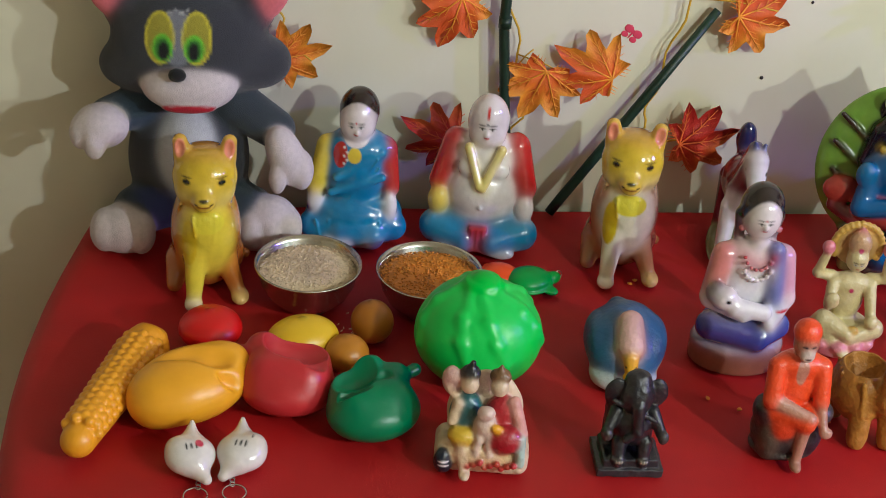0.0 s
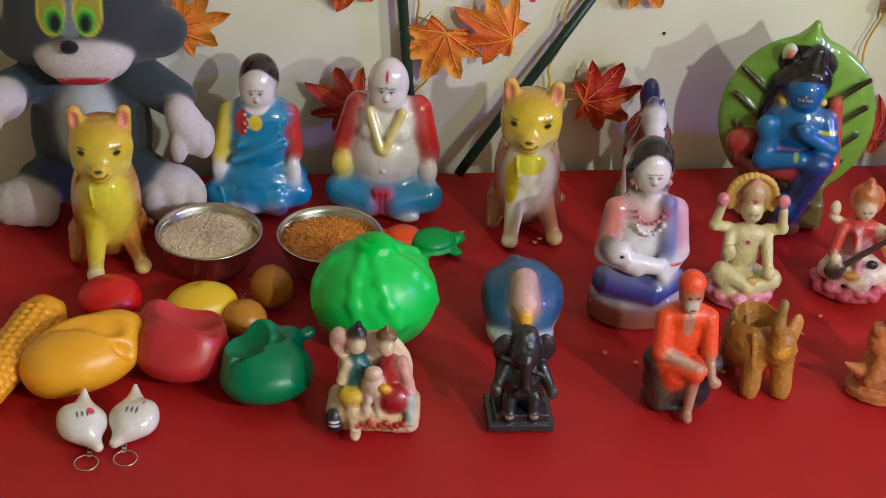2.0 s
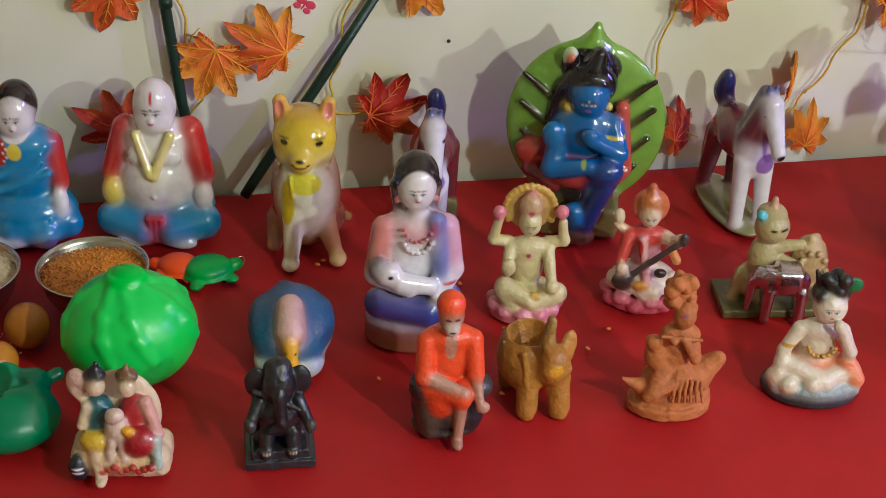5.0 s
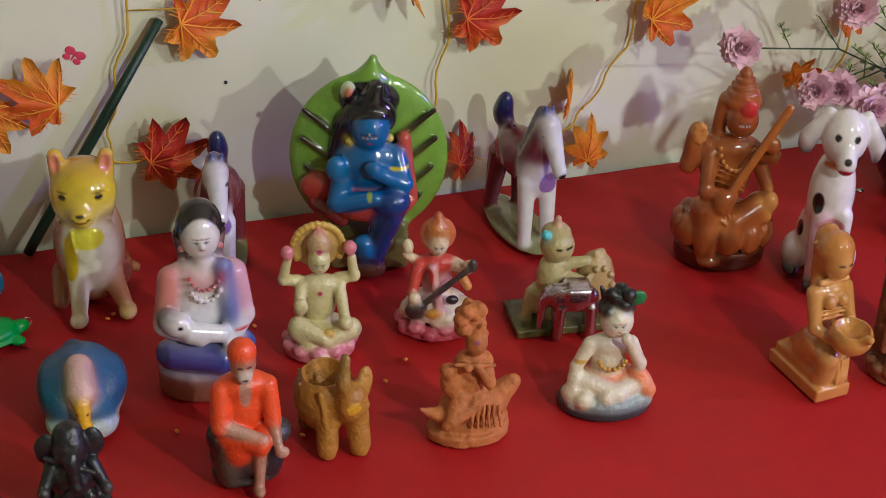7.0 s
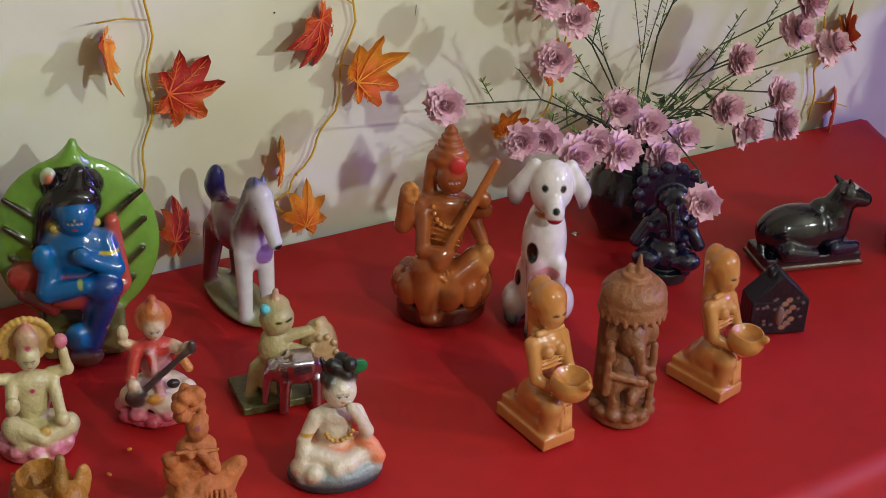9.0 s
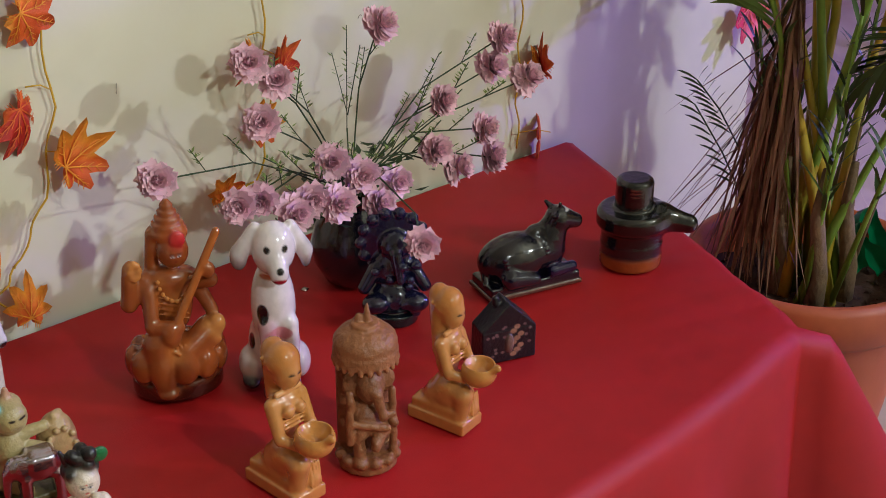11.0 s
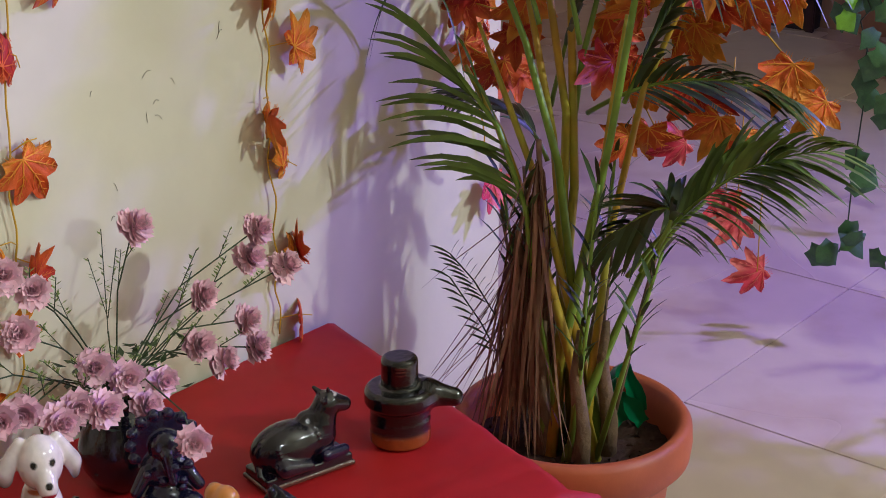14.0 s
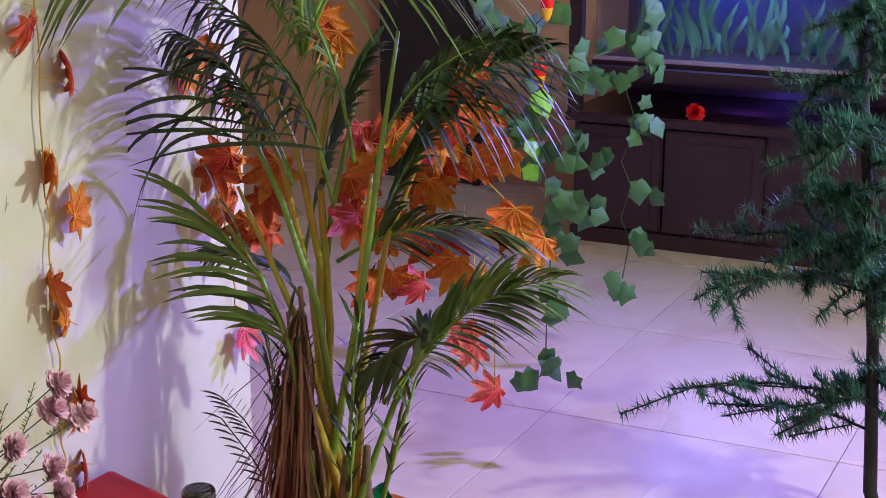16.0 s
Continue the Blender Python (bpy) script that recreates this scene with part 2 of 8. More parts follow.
def distance(s, p):
    if s[0] == "e":
        return oval(local(p, s[1], s[5]), s[2])
    if s[0] in "dx":
        return oval(local(p, s[1], (0, 0, 0)), s[2])
    if s[0] == "c":
        a, b = np.array(s[1], np.float32), np.array(s[2], np.float32)
        ab = b - a
        t = np.clip(((p - a) * ab).sum(1) / max(float((ab * ab).sum()), 1e-6), 0, 1)
        q = p - a - t[:, None] * ab
        return np.sqrt((q * q).sum(1)) - (s[3][0] + (s[3][1] - s[3][0]) * t)
    if s[0] == "b":
        q = np.abs(local(p, s[1], s[5])) - np.array(s[2], np.float32) + s[6]
        return np.sqrt((np.maximum(q, 0) ** 2).sum(1)) + np.minimum(q.max(1), 0) - s[6]
    q = local(p, s[1], (0, 0, 0))
    rx, ry = s[2]
    d1 = (np.sqrt((q[:, 0] / rx) ** 2 + (q[:, 1] / ry) ** 2) - 1) * min(rx, ry) + s[6]
    d2 = np.abs(q[:, 2]) - s[3] + s[6]
    return np.minimum(np.maximum(d1, d2), 0) + np.sqrt(np.maximum(d1, 0) ** 2 + np.maximum(d2, 0) ** 2) - s[6]


def blend(s):
    return {"e": 4, "c": 5, "b": 4, "y": 5}[s[0]]


def field(solids, cuts, p):
    d = None
    for s in solids:
        e, k = distance(s, p), s[blend(s)]
        if d is None:
            d = e
        else:
            h = np.maximum(k - np.abs(d - e), 0) / max(k, 1e-3)
            d = np.minimum(d, e) - h * h * k * 0.25
    for s in cuts:
        e, k = -distance(s, p), s[3]
        h = np.maximum(k - np.abs(d - e), 0) / k
        d = np.maximum(d, e) + h * h * k * 0.25
    return d


def span(s):
    if s[0] == "c":
        r = max(s[3])
        return [min(a, b) - r for a, b in zip(s[1], s[2])], [max(a, b) + r for a, b in zip(s[1], s[2])]
    if s[0] == "y":
        r = (*s[2], s[3])
    else:
        r = s[2]
        if any(s[5]):
            r = (max(r),) * 3
    return [c - q for c, q in zip(s[1], r)], [c + q for c, q in zip(s[1], r)]


def figure(name, forms, place, turn, mat, label, category, group="", res=84, soft=0.12, grain=0.0, size=1.0, kind="", stretch=(1, 1)):
    """One mesh from rounded forms given in centimetres, front to -y, standing on z = 0."""
    solids = [s for s in forms if s[0] in "ecby"]
    cuts = [s for s in forms if s[0] == "x"]
    dots = [s for s in forms if s[0] == "d"]
    lo = np.min([span(s)[0] for s in solids], 0) - 0.3
    hi = np.max([span(s)[1] for s in solids], 0) + 0.3
    lo[2] = max(lo[2], -0.6)
    h = float((hi - lo).max()) / (1.18 * res)
    n = np.ceil((hi - lo) / h).astype(int) + 2
    ax = [(lo[i] + h * np.arange(n[i])).astype(np.float32) for i in range(3)]
    g = np.stack(np.meshgrid(*ax, indexing="ij"), -1).reshape(-1, 3)
    n3 = tuple(n)
    half = tuple((q + 1) // 2 for q in n3)
    g4 = g.reshape(*n3, 3)
    rough = np.maximum(field(solids, cuts, g4[::2, ::2, ::2].reshape(-1, 3)), -g4[::2, ::2, ::2, 2].ravel()).reshape(half)
    d = rough.repeat(2, 0).repeat(2, 1).repeat(2, 2)[:n3[0], :n3[1], :n3[2]].copy()
    close = np.abs(d) < 4.5 * h
    some = g4[close]
    d[close] = np.maximum(field(solids, cuts, some), -some[:, 2])
    d[0], d[-1], d[:, 0], d[:, -1], d[:, :, 0], d[:, :, -1] = (h,) * 6
    # a net of one point for each cell that the surface crosses
    cell = tuple(n - 1)
    total, count = np.zeros((*cell, 3), np.float32), np.zeros(cell, np.float32)
    corner = [(a, b, c) for a in (0, 1) for b in (0, 1) for c in (0, 1)]
    at = lambda o: d[o[0]:o[0] + cell[0], o[1]:o[1] + cell[1], o[2]:o[2] + cell[2]]
    for a in corner:
        for axis in range(3):
            if a[axis]:
                continue
            b = tuple(1 if i == axis else a[i] for i in range(3))
            da, db = at(a), at(b)
            cross = (da < 0) != (db < 0)
            t = np.where(cross, da / np.where(cross, da - db, 1), 0)
            for i in range(3):
                total[..., i] += cross * (a[i] + (t if i == axis else 0))
            count += cross
    live = count > 0
    index = np.full(cell, -1)
    index[live] = np.arange(live.sum())
    where = np.argwhere(live)
    v = (where + total[live] / count[live][:, None]) * h + lo
    quads = []
    for axis in range(3):
        u, w2 = [(1, 2), (2, 0), (0, 1)][axis]
        s0 = [slice(None)] * 3
        s0[axis] = slice(0, n[axis] - 1)
        s1 = [slice(None)] * 3
        s1[axis] = slice(1, n[axis])
        a, b = d[tuple(s0)] < 0, d[tuple(s1)] < 0
        for flip, mask in ((False, a & ~b), (True, ~a & b)):
            e = np.argwhere(mask)
            e = e[(e[:, u] > 0) & (e[:, w2] > 0) & (e[:, u] < n[u] - 1) & (e[:, w2] < n[w2] - 1)]
            quad = []
            for du, dw in ((-1, -1), (0, -1), (0, 0), (-1, 0)):
                q = e.copy()
                q[:, u] += du
                q[:, w2] += dw
                quad.append(index[q[:, 0], q[:, 1], q[:, 2]])
            quad = np.stack(quad if not flip else quad[::-1], 1)
            quads.append(quad[(quad >= 0).all(1)])
    quads = np.concatenate(quads)
    p = v.astype(np.float32)
    # glaze colours run softly into one another, painted marks stay sharp
    ds = np.stack([distance(s, p) for s in solids], 1)
    near = ds - ds.min(1)[:, None]
    weight = np.exp(-np.minimum(near / soft, 40))
    cols = np.array([s[3] if s[0] in "eb" else s[4] for s in solids], np.float32)
    c = np.stack([(weight * cols[:, i]).sum(1) for i in range(3)], 1) / weight.sum(1)[:, None]
    for s in dots:
        e = np.clip(0.5 - distance(s, p) / (0.9 * h), 0, 1)[:, None]
        c = c * (1 - e) + np.array(s[3], np.float32) * e
    if grain:
        for s1, s2 in ((3.1, 1.0), (5.7, 0.7)):
            v = v + grain * s2 * np.stack([np.sin(s1 * v[:, 1] + 2 * np.sin(1.7 * v[:, 2])), np.sin(s1 * v[:, 2] + 2 * np.sin(1.9 * v[:, 0])), np.sin(s1 * v[:, 0] + 2 * np.sin(1.5 * v[:, 1]))], 1)
        v[:, 2] = np.maximum(v[:, 2], 0)
    me = bpy.data.meshes.new(name)
    me.vertices.add(len(v))
    me.vertices.foreach_set("co", (v * 0.01 * size * np.array([stretch[0], stretch[0], stretch[1]])).astype(np.float32).ravel())
    me.loops.add(len(quads) * 4)
    me.loops.foreach_set("vertex_index", quads.astype(np.int32).ravel())
    me.polygons.add(len(quads))
    me.polygons.foreach_set("loop_start", np.arange(0, len(quads) * 4, 4, dtype=np.int32))
    me.polygons.foreach_set("use_smooth", [True] * len(quads))
    me.update(calc_edges=True)
    attr = me.color_attributes.new("glaze", "FLOAT_COLOR", "POINT")
    attr.data.foreach_set("color", np.c_[c, np.ones(len(c))].astype(np.float32).ravel())
    me.materials.append(mat)
    ob = new(name, me)
    ob.matrix_world = pose(place[0], place[1], place[2] if len(place) > 2 else 0.001, 0, 0, turn)
    return tagged(ob, label, category, group, kind)


# ---- the room ----
def slab(name, x0, x1, y0, y1, z0, z1, mat, label, category="wall", r=0.003):
    return tagged(part(name, bevel_box(x0, x1, y0, y1, z0, z1, r), mat, None, label, False), label, category, "", "structure")


FLOOR_Z = -0.5
slab("wall_north", -2.2, 2.4, 0.0, 0.16, FLOOR_Z, 2.3, WALL, "cream painted plaster wall with faint stains")
slab("wall_west", -2.36, -2.2, -4.2, 0.16, FLOOR_Z, 2.3, WALL, "cream painted plaster side wall")
slab("wall_south", -2.36, 7.2, -4.36, -4.2, FLOOR_Z, 2.3, WALL, "cream painted plaster wall behind the viewer")
slab("wall_east", 6.3, 6.46, -4.2, 3.2, FLOOR_Z, 2.3, TAN_WALL, "tan painted wall of the far room")
slab("wall_far", 2.24, 6.46, 3.2, 3.36, FLOOR_Z, 2.3, TAN_WALL, "tan painted wall of the far room")
slab("wall_return", 2.24, 2.4, 0.163, 3.2, FLOOR_Z, 2.3, WALL, "cream painted return of the wall end")
slab("ceiling", -2.4, 7.2, -4.4, 3.4, 2.3, 2.4, WALL, "plain white ceiling", "ceiling")

floor = slab("floor", -2.4, 7.2, -4.4, 3.4, FLOOR_Z - 0.1, FLOOR_Z - 0.004, GROUT, "pale polished stone tiles with dark joints", "floor", 0)
TILE = 0.8
tile_bm = bevel_box(-TILE / 2 + 0.0015, TILE / 2 - 0.0015, -TILE / 2 + 0.0015, TILE / 2 - 0.0015, -0.006, 0.0, 0.0012)
tile_me = bpy.data.meshes.new("floor_tile")
tile_bm.to_mesh(tile_me)
tile_bm.free()
tile_me.materials.append(FLOOR)
for i in range(-7, 6):
    for j in range(-6, 5):
        t = new("floor_tile", tile_me)
        t.parent = floor
        t.location = (2.91 + TILE * (i + 0.5), -0.11 + TILE * (j + 0.5), FLOOR_Z)

# scuffs and small marks on the wall
for k, (x, z, a, s) in enumerate([(0.578, 0.175, 0, 0.0022), (2.192, 0.25, 30, 0.0035), (0.62, 0.27, 50, 0.0018), (0.99, 0.3, 20, 0.0012)]):
    bm = bmesh.new()
    bmesh.ops.create_uvsphere(bm, u_segments=10, v_segments=6, radius=s)
    ob = part("wall_speck", bm, PAPER)
    ob.matrix_world = pose(x, -0.0005, z, 0, a, 0)
    tagged(ob, "tiny dark speck stuck on the cream wall", "speck", "specks on the wall")
random.seed(11)
print_bm = bmesh.new()
for side in (-1, 1):
    for dz, r in ((0.004, 0.0062), (-0.004, 0.0046)):
        bmesh.ops.create_icosphere(print_bm, subdivisions=2, radius=r, matrix=Matrix.Translation((side * 0.0062, 0, dz)) @ Matrix.Diagonal((1, 0.04, 0.8, 1)))
bmesh.ops.create_icosphere(print_bm, subdivisions=2, radius=0.006, matrix=Matrix.Diagonal((0.2, 0.06, 1.1, 1)))
sticker = part("butterfly_sticker", print_bm, PINK_INK)
sticker.matrix_world = pose(0.416, -0.0004, 0.225, 0, 35, 0)
tagged(sticker, "small faded pink butterfly sticker on the cream wall", "sticker")
for k in range(16):
    s = Soup()
    x, z = (random.uniform(1.5, 1.75), random.uniform(0.28, 0.5)) if k < 10 else (random.uniform(0.1, 1.5), random.uniform(0.15, 0.45))
    a, L = random.uniform(-1.2, 1.9), random.uniform(0.006, 0.022)
    s.tube([(x + math.cos(a) * L * q, -0.0006, z + math.sin(a) * L * q + 0.004 * math.sin(3 * q)) for q in (0, 0.33, 0.66, 1)], 0.00035, 4)
    tagged(s.make("wall_scratch", SCUFF), "fine grey scratch on the cream wall", "scratch", "scratches on the wall")


# ---- the cloth-covered table ----
BACK_L, BACK_R, FRONT_R, FRONT_L = (-0.168, -0.012), (1.935, -0.012), (1.745, -0.60), (-0.19, -0.665)


def edge(u, v):
    """A place on the tabletop: u along, v from the wall to the front."""
    a = Vector(BACK_L).lerp(Vector(BACK_R), u)
    b = Vector(FRONT_L).lerp(Vector(FRONT_R), u)
    p = a.lerp(b, v)
    p.x -= 0.035 * math.sin(math.pi * v) * (1 - u) ** 8
    p.y -= 0.05 * v * (1 - (2 * u - 1) ** 4) * min(1, 1.6 * u)
    return p


def fall(d, phase):
    """How far out and down the cloth is, d metres past the edge."""
    r = 0.022
    if d < r * 1.57:
        return r * math.sin(d / r), -r * (1 - math.cos(d / r))
    rest = d - r * 1.57
    return r + rest * (0.05 + 0.07 * math.sin(phase)), -r - rest


NU, NV, OUT = 260, 90, 26
verts, faces = [], []
us = [("l", OUT - i) for i in range(OUT)] + [("m", i / NU) for i in range(NU + 1)] + [("r", i + 1) for i in range(OUT)]
vs = [("m", j / NV) for j in range(NV + 1)] + [("f", j + 1) for j in range(OUT)]
for ku, u in us:
    for kv, v in vs:
        uu = u if ku == "m" else (0.0 if ku == "l" else 1.0)
        vv = v if kv == "m" else 1.0
        p = edge(uu, vv)
        x, y, z = p.x, p.y, 0.0
        z -= 0.002 * (1 - math.cos(uu * 40)) * 0.2
        dx = u * 0.016 if ku != "m" else 0.0
        dy = v * 0.016 if kv == "f" else 0.0
        if dx and dy:
            d = math.hypot(dx, dy)
            a = math.atan2(dy, dx)
            o, dz = fall(d, 2.2 * math.sin(2 * a) + 1)
            o *= 1 + 1.6 * math.sin(2 * a)
            x += (1 if ku == "r" else -1) * math.cos(a) * o
            y -= math.sin(a) * o
            if ku == "r":
                x += 0.5 * max(d - 0.03, 0) * math.sin(2 * a)
                y -= 0.12 * max(d - 0.03, 0) * math.sin(2 * a)
            z += dz
        elif dx:
            o, dz = fall(dx, vv * 21)
            x += (1 if ku == "r" else -1) * o
            z += dz
        elif dy:
            o, dz = fall(dy, uu * 60)
            y -= o
            z += dz
        crease = 0.0
        if z > -0.03:
            crease = 0.0018 * noise.noise(Vector((x * 3.2, y * 9.0, 0.3))) + 0.0008 * noise.noise(Vector((x * 16, y * 24, 4)))
            rag = max(0, (x - 1.45) / 0.4) * max(0, (-y - 0.15) / 0.4)
            crease += rag * (0.010 * noise.noise(Vector((x * 9 + y * 5, y * 6 - x * 3, 9))) + 0.007 * abs(noise.noise(Vector((x * 5 + y * 16, y * 4, 2)))))
            crease += 0.0022 * max(0, 0.25 - abs(noise.noise(Vector((x * 2.2 - y * 1.2, y * 7 + x * 2, 5)))))
        z += crease - 0.001
        if y > -0.03 and kv == "m" and v < 0.03:
            z = min(z, 0.0)
        if -0.42 > z:
            z = -0.42 - (z + 0.42) * 0.05
        verts.append((x, min(y, -0.004), z))
m2 = len(vs)
for i in range(len(us) - 1):
    for j in range(m2 - 1):
        faces.append((i * m2 + j, i * m2 + j + 1, (i + 1) * m2 + j + 1, (i + 1) * m2 + j))
tablecloth = tagged(new("tablecloth", mesh_of("tablecloth", verts, faces, CLOTH)), "plain red satin cloth draped over the long low table, creased", "tablecloth")

table = tagged(new("table", None), "low wooden table hidden beneath the red cloth", "table")
s = Soup()
pts = [edge(0.004, 0.0), edge(0.996, 0.0), edge(0.996, 0.985), edge(0.004, 0.985)]
v = [(p.x, p.y, z) for z in (-0.04, -0.006) for p in pts]
s.add(v, [(3, 2, 1, 0), (4, 5, 6, 7), (0, 1, 5, 4), (1, 2, 6, 5), (2, 3, 7, 6), (3, 0, 4, 7)])
s.make("tabletop", DARK_WOOD, table, "", False)
for u, v2 in ((0.05, 0.12), (0.95, 0.12), (0.05, 0.9), (0.95, 0.9)):
    p = edge(u, v2)
    part("leg", bevel_box(p.x - 0.025, p.x + 0.025, p.y - 0.025, p.y + 0.025, FLOOR_Z, -0.042), DARK_WOOD, table)

# ---- toys and figures on the cloth ----
WHITE, SKIN, INK, RED, BLUE, YEL = (226, 220, 222), (224, 212, 214), (24, 20, 22), (188, 30, 32), (28, 118, 168), (226, 200, 50)


def face(x, y, z, s, brow=INK, lip=(190, 40, 50), mark=None):
    """Simple painted marks on a head, at the front of it."""
    f = []
    for sx in (-1, 1):
        f += [D((x + sx * 0.43 * s, y, z + 0.14 * s), (0.27 * s, 0.7 * s, 0.12 * s), (236, 232, 234)), D((x + sx * 0.43 * s, y, z + 0.22 * s), (0.30 * s, 0.7 * s, 0.055 * s), brow),
              D((x + sx * 0.43 * s, y, z + 0.14 * s), (0.11 * s, 0.7 * s, 0.12 * s), brow), D((x + sx * 0.46 * s, y, z + 0.46 * s), (0.32 * s, 0.7 * s, 0.055 * s), brow)]
    f.append(D((x, y, z - 0.55 * s), (0.24 * s, 0.7 * s, 0.10 * s), lip))
    return f + ([D((x, y, z + 0.52 * s), (0.09 * s, 0.6 * s, 0.1 * s), mark)] if mark else [])


GREY, PAW = (52, 54, 62), (206, 194, 198)
figure("plush_toy", [
    E((0, 0, 9), (6.6, 4.4, 9), GREY, 1.5), E((0, -1.5, 10.5), (4.0, 3.6, 6.2), (190, 190, 194), 0.3),
    E((0.3, -1.6, 23.2), (8.2, 4.6, 6.4), GREY, 1.5), E((-5.6, -0.5, 20.5), (3.6, 3, 2.8), GREY, 1.5), E((7.2, -0.5, 21), (3.8, 3, 3.0), GREY, 1.5),
    E((0.4, -4.6, 20.0), (5.0, 2.7, 3.0), PAW, 0.5), E((-0.7, -7.3, 22.3), (0.95, 0.75, 0.75), (15, 15, 16), 0.1),
    E((0.4, -6.4, 18.2), (2.9, 0.9, 0.55), (196, 184, 190), 0.3),
    C((-6, 0, 27), (-9.2, 0.6, 33), 2.8, 1.2, GREY, 1), C((6.6, 0, 27), (9.8, 0.6, 33), 2.8, 1.2, GREY, 1),
    E((-8.0, -1.3, 29), (2.0, 1.2, 3.4), (214, 110, 120), 0.3, (0, -25, 0)), E((8.6, -1.3, 29), (2.0, 1.2, 3.4), (214, 110, 120), 0.3, (0, 25, 0)),
    D((-0.7, -5.6, 25.6), (1.9, 2.8, 2.9), (120, 122, 134)),
    *[D((x, -5.6, 25.6), (1.5, 2.8, 2.75), (214, 200, 48)) for x in (-2.5, 1.25)], *[D((x, -5.6, 25.6), (1.3, 2.8, 2.5), (152, 144, 44)) for x in (-2.5, 1.25)],
    *[D((x, -5.8, 24.6), (1.05, 2.8, 1.45), (110, 196, 44)) for x in (-2.2, 1.0)], *[D((x, -5.8, 24.5), (0.8, 2.8, 1.15), (60, 120, 36)) for x in (-2.2, 1.0)],
    *[D((x, -5.9, 24.3), (0.55, 2.8, 0.95), (10, 10, 12)) for x in (-2.1, 0.95)], *[D((x, -6.0, 28.0 + 0.25 * (i % 2)), (0.3, 1.6, 0.18), (205, 205, 210)) for i, x in enumerate((-1.5, -0.9, -0.3, 0.3))],
    D((0.4, -6.9, 18.25), (2.9, 1.6, 0.5), (160, 8, 34)), D((0.4, -6.9, 17.9), (1.8, 1.6, 0.55), (150, 8, 30)),
    C((-5, -0.6, 15.5), (-8.2, -2.4, 15), 2.4, 2.1, (48, 62, 76), 1), E((-8.8, -5, 15.2), (2.9, 2.6, 2.4), PAW, 0.4), E((-10.8, -5.4, 14.6), (1.3, 1.6, 1.9), PAW, 0.3), E((-9.4, -6.6, 14.0), (1.2, 1.3, 1.9), PAW, 0.3),
    C((5, -0.6, 16), (9.4, -1.6, 13.4), 2.6, 2.2, (48, 56, 64), 1), E((10.6, -4.2, 11.4), (2.0, 2.2, 3.7), PAW, 0.4, (0, -22, 0)), E((12.3, -4.4, 9.9), (1.3, 1.7, 2.3), PAW, 0.3), E((9.7, -5.6, 9.6), (1.0, 1.0, 2.0), PAW, 0.25),
    C((-3, -1.4, 4), (-5.4, -3.4, 4), 3, 2.8, (44, 56, 66), 1), C((3.5, -1.4, 4.4), (6.6, -3.4, 4.2), 3.2, 2.8, (44, 56, 66), 1),
    E((-6.8, -5.4, 2.9), (3.3, 2.6, 2.9), PAW, 0.4), E((-8.8, -5.8, 2.9), (1.7, 2.2, 2.5), PAW, 0.2), E((-5.0, -6.4, 2.8), (1.6, 1.8, 2.4), PAW, 0.2),
    E((8.9, -4.6, 3.4), (3.2, 2.6, 3.2), PAW, 0.4), E((7.2, -5.6, 2.9), (1.8, 1.8, 2.5), PAW, 0.15), E((9.2, -6.0, 2.8), (1.5, 1.6, 2.5), PAW, 0.15), E((10.9, -5.2, 3.1), (1.6, 2.0, 2.5), PAW, 0.15),
], (-0.077, -0.06), 0, PLUSH, "grey and white plush cat toy sitting against the wall", "plush toy", res=110, soft=0.15)

DOG_Y, DOG_B = (218, 186, 40), (150, 84, 34)


